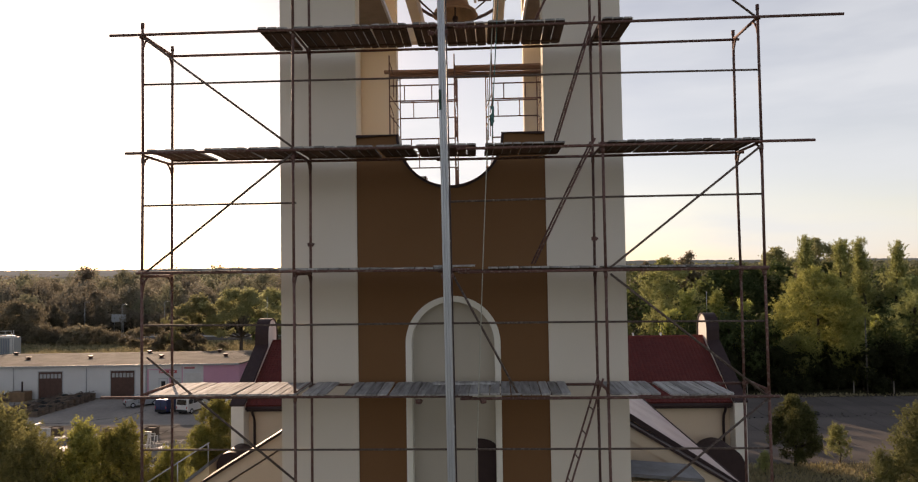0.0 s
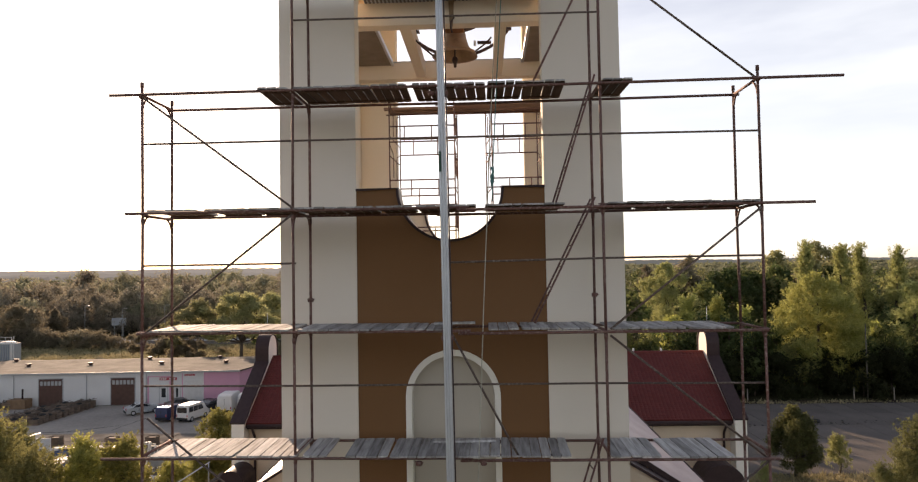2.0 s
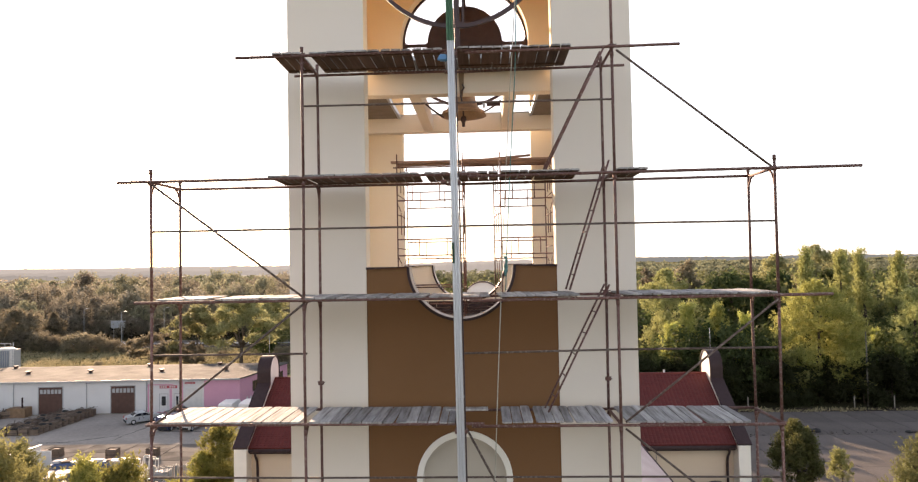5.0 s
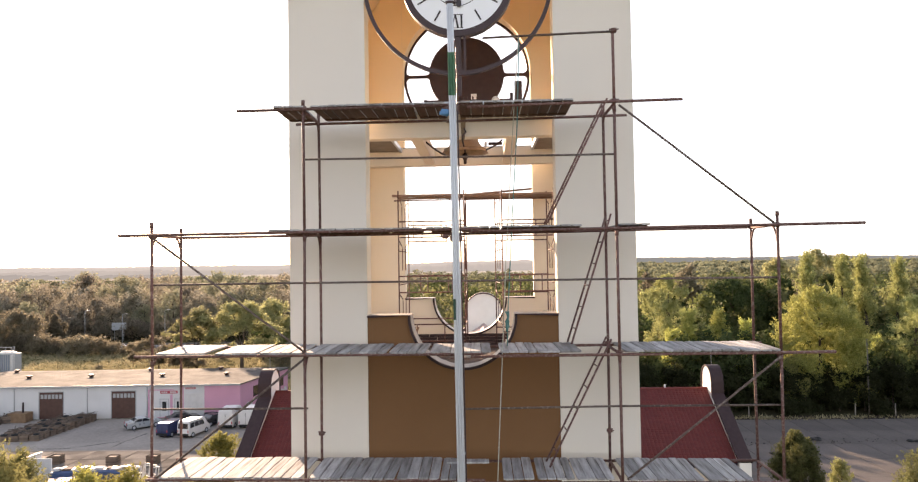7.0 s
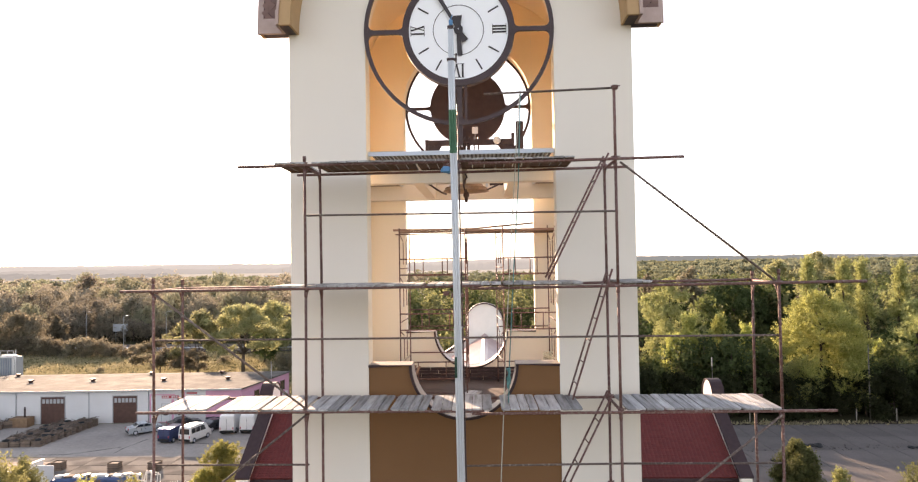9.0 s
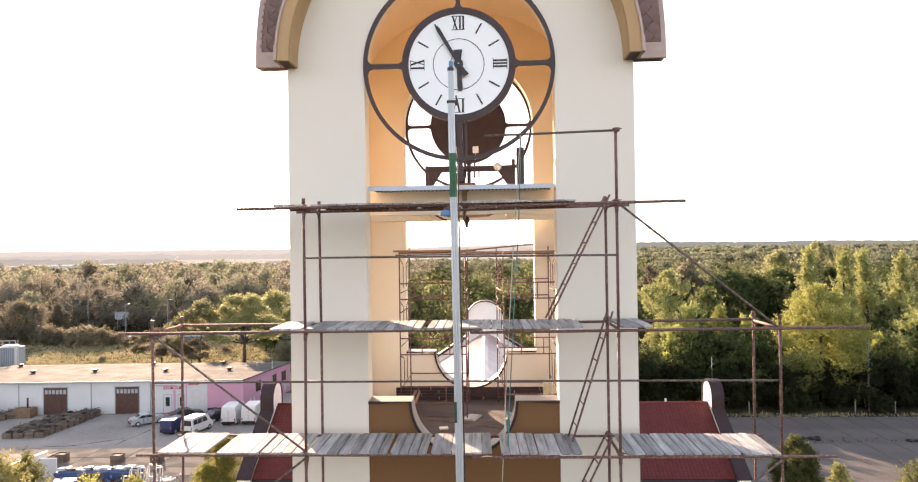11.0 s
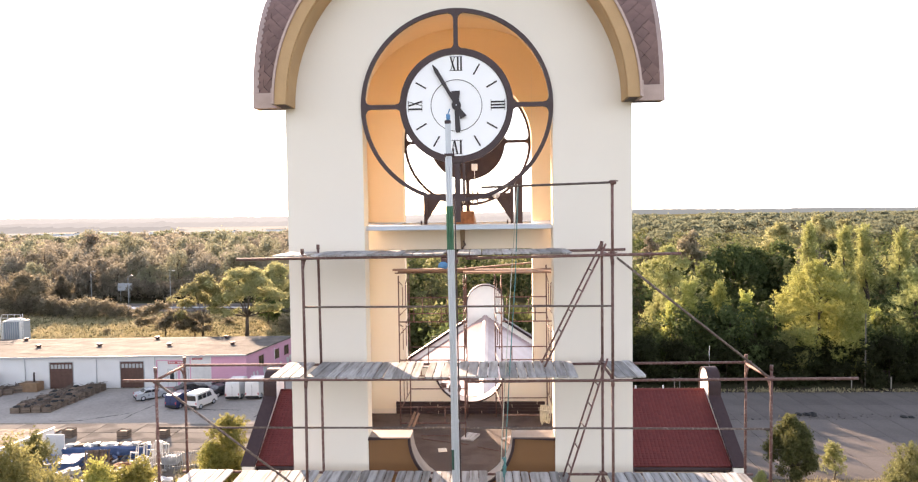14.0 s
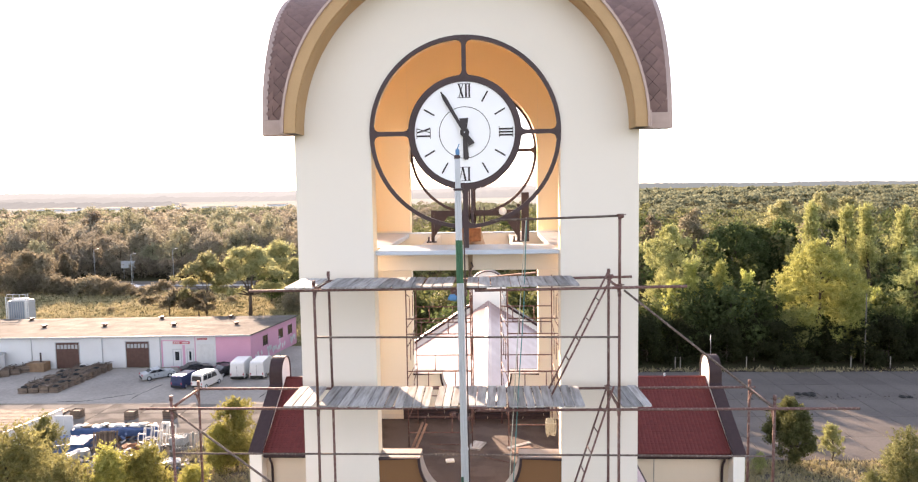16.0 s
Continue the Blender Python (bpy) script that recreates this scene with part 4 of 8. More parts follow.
def inner_scaffold():
    s = thing("inner_scaffold", "thin dark frame scaffold standing inside the tower top", "scaffold", pose(CX, 3.6, 3.16))
    M = pose(-CX, -3.6, -3.16)
    def t(name, p, q, r=0.017, material=TUBE):
        bm = BM()
        tube(bm, p, q, r, 6)
        part(name, bm, material, s, m=M)
    yn, yf = 3.8, 5.5
    for x, xf in ((-1.78, -1.73), (-0.19, -0.19), (0.72, 0.58), (1.97, 1.95)):
        top_n, top_f = (7.18, 7.28)
        t("post", (x, yn, 3.16), (x, yn, top_n))
        t("post", (xf, yf, 3.16), (xf, yf, top_f))
        for z in (3.9, 4.9, 5.72, 6.2):
            t("frame_bar", (x, yn, z), (xf, yf, z), 0.012)
        for z in (3.95, 5.25, 6.3):
            for k in (0.35, 0.65):
                a = Vector((x, yn, z)).lerp(Vector((xf, yf, z)), k)
                t("frame_upright", a, a + Vector((0, 0, 0.55)), 0.011)
            t("frame_brace", (x, yn, z + 0.75), Vector((x, yn, z + 0.58)).lerp(Vector((xf, yf, z + 0.58)), 0.35), 0.011)
            t("frame_brace", (xf, yf, z + 0.75), Vector((x, yn, z + 0.58)).lerp(Vector((xf, yf, z + 0.58)), 0.65), 0.011)
    for xa, xb, y, zz in ((-1.73, -0.19, yf, (6.43, 6.00, 5.09, 4.65, 3.95)), (0.72, 1.97, yn, (6.43, 6.05, 5.11, 4.72, 3.75)), (-1.78, -0.19, yn, (6.43, 6.05, 5.11, 4.72, 3.95, 3.55)), (0.58, 1.95, yf, (6.43, 6.00, 5.09, 4.62, 3.7))):
        for z in zz:
            t("rail", (xa, y, z), (xb, y, z), 0.017)
        for z1, z0 in zip(zz[::2], zz[1::2]):
            for k in (0.28, 0.7):
                x = xa + (xb - xa) * (k + 0.05 * math.sin(z0 * 7))
                t("rail_upright", (x, y, z0), (x, y, z1), 0.014)
    for y, x0, x1, rz in ((5.28, -2.12, 0.05, 0.4), (5.45, -2.0, 2.1, -0.3), (5.67, -0.25, 2.15, 0.5), (5.06, -0.2, 2.12, -0.5), (4.83, -0.24, 2.08, 0.3)):
        bm = BM()
        box(bm, (x0 - x1) / 2, -0.10, 0, (x1 - x0) / 2, 0.10, 0.05, 0.005)
        tagged(part("plank", bm, NEWPLANK, None, m=pose((x0 + x1) / 2, y, 7.128 if x0 > -0.5 or x1 > 1 else 7.18, 0, 0, rz)), "reddish brown plank lying on the inner scaffold", "plank", group="planks on the inner scaffold")
    t("top_rail", (-2.1, yf, 7.10), (2.1, yf, 7.10), 0.017)
    bm = BM()
    box(bm, -0.95, -0.09, 0, 0.95, 0.09, 0.04, 0.005)
    tagged(part("plank", bm, NEWPLANK, None, m=pose(0.62, 5.4, 7.25, 0, -4.5, 2)), "reddish plank propped at a slant on the others", "plank", group="planks on the inner scaffold")
    # rubble and boards on the felt floor
    rnd = random.Random(11)
    for x, y, w, d, a, mt, lb in ((1.05, 3.6, 0.55, 0.35, 20, NEWPLANK, "pale board lying on the felt floor"), (0.98, 3.9, 0.7, 0.12, 35, PLANK, "grey board lying on the felt floor"),
                                  (1.45, 2.7, 0.75, 0.55, 5, WHITE, "white slab lying on the felt floor"), (-0.70, 2.95, 0.20, 0.17, 10, WHITE, "pale flat stone on the felt floor"),
                                  (-0.08, 3.9, 0.34, 0.5, -20, PLANK, "grey offcut lying on the felt floor")):
        bm = BM()
        box(bm, -w / 2, -d / 2, 0, w / 2, d / 2, 0.04, 0.008)
        tagged(part("loose_board", bm, mt, None, m=pose(x, y, 3.162 + rnd.uniform(0, 0.002), 0, 0, a)), lb, "board")
    for x0, y0, x1, y1 in ((-1.25, 3.75, -0.1, 3.35), (0.1, 3.2, 0.95, 2.75), (-1.3, 4.0, -0.35, 3.98)):
        bm = BM()
        tube(bm, (0, 0, 0.012), (x1 - x0, y1 - y0, 0.012), 0.010, 6)
        tagged(part("lying_rod", bm, TUBE, None, m=pose(x0, y0, 3.162)), "thin rusty rod lying on the felt floor", "rod", group="rods on the floor")
    for k in range(2):
        bm = BM()
        box(bm, -0.028, -0.012, 0, 0.028, 0.012, 0.85, 0.003)
        tagged(part("leaning_batten", bm, NEWPLANK, None, m=pose(-1.72 + 0.10 * k, 3.3 - 0.1 * k, 3.17, -12, 24, 0)), "thin reddish batten leaning inside the tower", "batten")


inner_scaffold()

# ---------------------------------------------------------------- church body behind the tower
NR, NP, NW = 0.62, 0.65, 7.0      # nave ridge height, pitch and half width
TR, TY = -2.60, 30.0                      # transept ridge height and line


CHURCHWALL = mat("peach_cream_render", (0.60, 0.495, 0.385), 0.9, var=0.07, scale=0.5, fine=70, bump=0.2, col2=(0.54, 0.44, 0.335))


def church():
    ch = thing("church", "large cream church with red tiled roofs and round-topped gables", "church", pose(0.1, 20, G))
    M = pose(-0.1, -20, -G)

    def nz(x):
        return NR - abs(x - 0.1) * NP

    def gz(x):
        # parapet line of the near gable, a little flatter than the roof
        return -2.14 - 0.60 * (x - 4.17) if x > 0 else -2.28 - 0.61 * (-4.98 - x)

    # nave walls, gable towards the tower
    bm = BM()
    for s in (-1, 1):
        pts = [(0.1 + s * 3.5, G), (0.1 + s * NW, G), (0.1 + s * NW, gz(s * NW) - 0.43), (0.1 + s * 3.5, gz(s * 3.5) - 0.43)]
        prism(bm, pts, "y", 5.35, 5.85)
    part("gable_wall", bm, CHURCHWALL, ch, "cream gable wall", m=M)
    for s in (-1, 1):
        bm = BM()
        box(bm, 0.1 + s * (NW - 0.25) - 0.2, 5.85, G, 0.1 + s * (NW - 0.25) + 0.2, 40.3, nz(0.1 + NW) - 0.1)
        part("aisle_wall", bm, CHURCHWALL, ch, m=M)
        # coping of the near gable
        bm = BM()
        a0, a1 = 0.1 + s * 3.3, 0.1 + s * (NW + 0.2)
        prism(bm, [(a0, gz(a0)), (a1, gz(a1)), (a1, gz(a1) - 0.08), (a0, gz(a0) - 0.08)], "y", 5.22, 5.98)
        part("coping", bm, CAP, ch, "dark brown sheet coping", m=M)
        bm = BM()
        prism(bm, [(a0, gz(a0) - 0.082), (a1, gz(a1) - 0.082), (a1, gz(a1) - 0.44), (a0, gz(a0) - 0.44)], "y", 5.30, 5.90)
        part("coping_base", bm, CHURCHWALL, ch, m=M)
        # rounded dark parapet end at the transept corner
        bm = BM()
        cx, cz, cr = (12.5, -8.58, 1.13) if s > 0 else (-13.15, -8.35, 0.72)
        prism(bm, [(cx + cr, G)] + arc(cx, cz, cr, 0, 180, 16) + [(cx - cr, G)], "y", 22.9, 24.7)
        part("round_parapet", bm, CAP, ch, "dark brown rounded parapet end", m=M)
        # gutter along the nave eave
        bm = BM()
        xe, ze = 0.1 + s * (NW + 0.26), NR - (NW + 0.2) * NP - 0.02
        tube(bm, (xe, 5.95, ze), (xe, 40.2, ze), 0.07, 8)
        part("gutter", bm, CAP, ch, "dark brown gutter", m=M)
    # nave roof, in courses parallel to the ridge
    for s in (-1, 1):
        bm = BM()
        n = 34
        L = NW + 0.2
        for k in range(n):
            u0, u1 = L * k / n, L * (k + 1) / n + 0.03
            x0, x1 = 0.1 + s * u0, 0.1 + s * u1
            z0, z1 = NR - u0 * NP - 0.03, NR - u1 * NP + 0.06
            prism(bm, [(x0, z0), (x1, z1), (x1, z1 - 0.05), (x0, z0 - 0.05)], "y", 5.9, 40.3)
        tagged(part("nave_roof", bm, NAVETILE, ch, "glossy red tiled nave roof", m=M), kind="stuff")
    for s in (-1, 1):
        bm = BM()
        a0, a1 = 0.1, 0.1 + s * (NW + 0.22)
        z0, z1 = NR, NR - (NW + 0.22) * NP
        prism(bm, [(a0, z0 + 0.10), (a1, z1 + 0.10), (a1, z1 - 0.06), (a0, z0 - 0.06)], "y", 5.83, 5.93)
        part("verge_board", bm, CAP, ch, "dark brown verge board", m=M)
        bm = BM()
        tube(bm, (s * 9.6, TY - 4.42, G), (s * 9.6, TY - 4.42, -5.9), 0.02, 6)
        part("lightning_conductor", bm, OLDSHEET, ch, m=M)
    bm = BM()
    prism(bm, [(-0.12, NR - 0.09), (0.1, NR + 0.06), (0.32, NR - 0.09)], "y", 5.9, 40.3)
    part("ridge_cap", bm, NAVETILE, ch, m=M)
    # far gable with its round head
    def gable_profile(c, ridge, half, slope, r, rc, up):
        pts = [(c - half, ridge - half * slope + up)]
        pts += [(c - r, ridge - r * slope + up), (c - r, rc)] + arc(c, rc, r, 180, 0, 18)[1:-1] + [(c + r, rc), (c + r, ridge - r * slope + up), (c + half, ridge - half * slope + up)]
        return pts
    prof = gable_profile(0.1, NR, NW + 0.1, NP, 1.42, 1.55, 0.45)
    bm = BM()
    prism(bm, prof + [(0.2 + NW, G), (-NW, G)], "y", 40.3, 41.1)
    part("far_gable", bm, WHITE, ch, "white round-topped far gable", m=M)
    bm = BM()
    outer = gable_profile(0.1, NR, NW + 0.1, NP, 1.50, 1.55, 0.66)
    band(bm, prof, outer, 40.2, 41.2)
    part("far_gable_cap", bm, CAP, ch, "dark coping of the far gable", m=M)
    # transept
    bm = BM()
    box(bm, -13.2, 25.75, G, 13.9, 34.3, -5.75)
    part("transept_wall", bm, CHURCHWALL, ch, m=M)
    EV, RUN = -5.65, 4.8
    slope = (TR - EV) / RUN
    for s in (-1, 1):
        bm = BM()
        prism(bm, [(TY, TR), (TY + s * RUN, EV), (TY + s * RUN, EV - 0.15), (TY, TR - 0.15)], "x", -13.2, 13.9)
        part("transept_roof", bm, TILEBED, ch, "red tiled transept roof", m=M)
    for s in (-1, 1):
        xi, xo = (13.87, 14.5) if s > 0 else (-13.15, -13.85)
        r, rc = 0.90, -2.10
        pr = [(TY - RUN - 0.3, EV)] + [(TY - r, TR - r * slope + 0.35), (TY - r, rc)] + arc(TY, rc, r, 180, 0, 18)[1:-1] + [(TY + r, rc), (TY + r, TR - r * slope + 0.35), (TY + RUN + 0.3, EV)]
        bm = BM()
        prism(bm, pr + [(TY + RUN + 0.3, G), (TY - RUN - 0.3, G)], "x", min(xi, xo), max(xi, xo))
        part("transept_gable", bm, WHITE, ch, "white round-topped transept gable", m=M)
        out = [(TY - RUN - 0.4, EV + 0.1)] + [(TY - r - 0.07, TR - r * slope + 0.47), (TY - r - 0.07, rc)] + arc(TY, rc, r + 0.07, 180, 0, 18)[1:-1] + [(TY + r + 0.07, rc), (TY + r + 0.07, TR - r * slope + 0.47), (TY + RUN + 0.4, EV + 0.1)]
        bm = BM()
        rows = []
        for (a, b), (c, d) in zip(pr, out):
            rows.append([bm.verts.new(v) for v in ((min(xi, xo) - 0.06, a, b), (min(xi, xo) - 0.06, c, d), (max(xi, xo) + 0.06, c, d), (max(xi, xo) + 0.06, a, b))])
        for u, v in zip(rows, rows[1:]):
            for i in range(4):
                bm.faces.new((u[i], u[(i + 1) % 4], v[(i + 1) % 4], v[i]))
        bm.faces.new(rows[0][::-1])
        bm.faces.new(rows[-1])
        part("gable_cap", bm, CAP, ch, "dark brown sheet gable coping", m=M)
        bm = BM()
        xg = xi - s * 0.38
        pipe(bm, [(xg, 25.2, EV - 0.2), (xg, 25.25, EV - 0.45), (xg, 25.55, EV - 0.8), (xg, 25.62, EV - 1.2), (xg, 25.62, G)], 0.07, 8)
        part("downpipe", bm, CAP, ch, "dark brown downpipe", m=M)
        bm = BM()
        tube(bm, (s * 3.4, TY - RUN - 0.06, EV - 0.16), (xi - s * 0.05, TY - RUN - 0.06, EV - 0.16), 0.10, 8)
        part("gutter", bm, CAP, ch, "dark brown gutter", m=M)
        bm = BM()
        box(bm, min(s * 3.4, xi - s * 0.05), TY - RUN + 0.05, EV - 0.36, max(s * 3.4, xi - s * 0.05), TY - RUN + 0.09, EV - 0.155)
        part("eaves_board", bm, CAP, ch, "dark brown eaves board", m=M)
        bm = BM()
        tube(bm, (xi + s * 0.3, TY, -1.2), (xi + s * 0.3, TY, 0.2), 0.012, 5)
        part("lightning_rod", bm, ZINC, ch, m=M)
    # ridge of the transept
    bm = BM()
    for s in (-1, 1):
        tube(bm, (s * 2.5, TY, TR + 0.02), (13.85 if s > 0 else -13.1, TY, TR + 0.02), 0.09, 8)
    part("transept_ridge", bm, REDTILE, ch, m=M)
    bm = BM()
    for s in (-1, 1):
        for k in range(5):
            box(bm, s * (4.5 + 1.7 * k) - 0.05, TY - 0.05, TR + 0.08, s * (4.5 + 1.7 * k) + 0.05, TY + 0.05, TR + 0.26)
    tagged(part("ridge_hooks", bm, ZINC, ch, m=M), kind="stuff")
    # overlapping tiles of the transept's front slope
    bm = BM()
    rows, tw = 34, 0.22
    run = math.hypot(RUN, TR - EV)
    dy, dz = -RUN / run, -(TR - EV) / run
    up = Vector((0, dz, -dy)).normalized()
    if up.z < 0:
        up = -up
    verts, faces = [], []
    for k in range(rows):
        d0, d1 = run * k / rows, run * (k + 1) / rows + 0.04
        for s in (-1, 1):
            x = 2.2
            off = 0.0
            while x + off + tw < (13.87 if s > 0 else 13.15):
                cuts = [s * (x + off + tw * f) for f in (0.0, 0.28, 0.68, 0.985)]
                rise = (0.0, 0.026, 0.026, 0.0)
                p0 = Vector((0, TY + dy * d0, TR + dz * d0)) + up * 0.012
                p1 = Vector((0, TY + dy * d1, TR + dz * d1)) + up * 0.034
                b = len(verts)
                for q, lift in ((p0, 1), (p1, 1), (p1 - up * 0.03, 0.3)):
                    verts += [(c, (q + up * e * lift).y, (q + up * e * lift).z) for c, e in zip(cuts, rise)]
                faces += [(b + 4 * r + c, b + 4 * r + c + 1, b + 4 * r + c + 5, b + 4 * r + c + 4) for r in range(2) for c in range(3)]
                x += tw
    me = bpy.data.meshes.new("roof_tiles")
    me.from_pydata(verts, [], faces)
    me.materials.append(REDTILE)
    ob = new("roof_tiles", me)
    ob.parent, ob.matrix_basis = ch, M
    tagged(ob, "red roof tiles", kind="stuff")
    return ch


TILEBED = mat("dark_red_tile_bed", (0.115, 0.026, 0.021), 0.85, var=0.1)
OCHREWALL = mat("pale_ochre_render", (0.70, 0.55, 0.36), 0.9, var=0.06, scale=0.5, fine=60, bump=0.2)
# sky sheen is put into this base, paler and pinker than REDTILE
NAVETILE = mat("glossy_red_tile", (0.28, 0.15, 0.145), 0.38, var=0.08, scale=0.6, fine=10, spec=0.9, island=0.05)
church()


def porch():
    """Low sheet roofs beside the tower foot."""
    p = thing("side_porch", "low porch with a grey sheet metal roof beside the tower", "porch", pose(4.4, 3.9, G))
    bm = BM()
    box(bm, -0.9, -0.3, 0, 0.9, 0.6, 13.12)
    part("porch_wall", bm, OCHREWALL, p)
    bm = BM()
    prism(bm, [(-1.0, 13.30), (1.05, 13.14), (1.05, 13.22), (-1.0, 13.38)], "y", -0.45, 0.7)
    part("porch_roof", bm, OLDSHEET, p, "grey sheet metal porch roof")
    p = thing("outside_stair", "outside stair with a pale stone slope and steel handrail", "stair", pose(-14.0, 22.9, G))
    bm = BM()
    prism(bm, [(-3.6, 5.37), (0.0, 8.06), (0.0, 8.26), (-3.6, 5.57)], "y", -0.7, 1.2)
    part("stair_slab", bm, OLDSHEET, p)
    bm = BM()
    prism(bm, [(-3.5, 0), (-3.5, 5.43), (-0.02, 8.04), (-0.02, 0)], "y", -0.6, 1.1)
    part("stair_wall", bm, OCHREWALL, p)
    for k in range(3):
        bm = BM()
        x = -3.3 + 1.62 * k
        tube(bm, (x, -0.6, 8.2 + 0.747 * x), (x, -0.6, 9.24 + 0.62 * x), 0.03, 6)
        part("rail_post", bm, ZINC, p)
    bm = BM()
    tube(bm, (-3.5, -0.6, 9.24 - 0.62 * 3.5), (0.0, -0.6, 9.24), 0.035, 6)
    part("handrail", bm, ZINC, p)


porch()

# ---------------------------------------------------------------- ground, yards, road
GRASS = mat("dry_grass", (0.165, 0.14, 0.075), 0.95, var=0.25, scale=0.12, fine=1.6, bump=0.6, col2=(0.085, 0.085, 0.04), stain=1.0, spec=0.0)
# the haze over the far ground is put into this pale field colour
FIELD = mat("hazed_field", (0.36, 0.345, 0.31), 0.95, var=0.15, scale=0.004, fine=0.05, col2=(0.27, 0.27, 0.235), spec=0.0)
WOODFLOOR = mat("wood_floor", (0.045, 0.04, 0.024), 0.95, var=0.2, scale=0.05, fine=1.0, col2=(0.045, 0.045, 0.022), spec=0.0)
CONC = mat("yard_concrete", (0.235, 0.215, 0.19), 0.88, var=0.22, scale=0.3, fine=5, bump=0.3, col2=(0.145, 0.133, 0.12), hard=True, rand=0.07, spec=0.0)
CONCD = mat("yard_tarmac", (0.25, 0.228, 0.21), 0.9, var=0.26, scale=0.14, fine=3, bump=0.3, col2=(0.36, 0.328, 0.295), stain=0.9, spec=0.0)
SLAB = mat("concrete_slab", (0.136, 0.121, 0.114), 0.85, var=0.24, scale=0.22, fine=4, bump=0.3, col2=(0.10, 0.091, 0.085), stain=0.8, rand=0.07, spec=0.08)
SAND = mat("dusty_ground", (0.17, 0.15, 0.128), 0.95, var=0.25, scale=0.35, fine=4, bump=0.3, col2=(0.10, 0.088, 0.075), hard=True, spec=0.0)
ASPH = mat("asphalt", (0.15, 0.136, 0.122), 0.85, var=0.15, scale=0.1, fine=6, spec=0.0)
WALLW = mat("white_wall", (0.56, 0.57, 0.575), 0.85, var=0.1, scale=0.6, fine=8, col2=(0.5, 0.5, 0.5), stain=0.3)
PINK = mat("pink_wall", (0.58, 0.30, 0.40), 0.85, var=0.1, scale=0.5, fine=8, col2=(0.48, 0.24, 0.33))
WROOF = mat("bitumen_roof", (0.125, 0.119, 0.110), 0.9, var=0.28, scale=0.5, fine=3.0, bump=0.3, col2=(0.08, 0.074, 0.068), stain=0.8, spec=0.08)
BDOOR = mat("brown_door", (0.085, 0.04, 0.03), 0.6, var=0.15, scale=2, fine=20)
GLASS = mat("dark_glass", (0.02, 0.022, 0.025), 0.12, var=0.05, spec=0.8)
TYRE = mat("tyre_rubber", (0.02, 0.02, 0.02), 0.8, var=0.15, scale=6)
CRATE = mat("crate_wood", (0.165, 0.122, 0.095), 0.9, var=0.25, scale=1.5, fine=18, rand=0.3, col2=(0.09, 0.07, 0.055))
BLUETARP = mat("blue_tarp", (0.05, 0.10, 0.22), 0.6, var=0.2, scale=1.5)
WPLAST = mat("white_plastic", (0.56, 0.56, 0.55), 0.5, var=0.08, scale=2)
REDSIGN = mat("red_sign", (0.42, 0.06, 0.08), 0.6, var=0.05)
GREENSIGN = mat("green_sign", (0.02, 0.22, 0.12), 0.5, var=0.05)
WOODPOLE = mat("weathered_pole", (0.15, 0.135, 0.115), 0.9, var=0.2, scale=3)
GREYP = mat("grey_painted_steel", (0.33, 0.35, 0.36), 0.55, var=0.1, scale=3)


def sheet(name, pts, z, material, label, cat="pavement"):
    bm = BM()
    prism(bm, pts, "z", G - 0.3, z)
    return tagged(part(name, bm, material), label, cat, kind="structure")


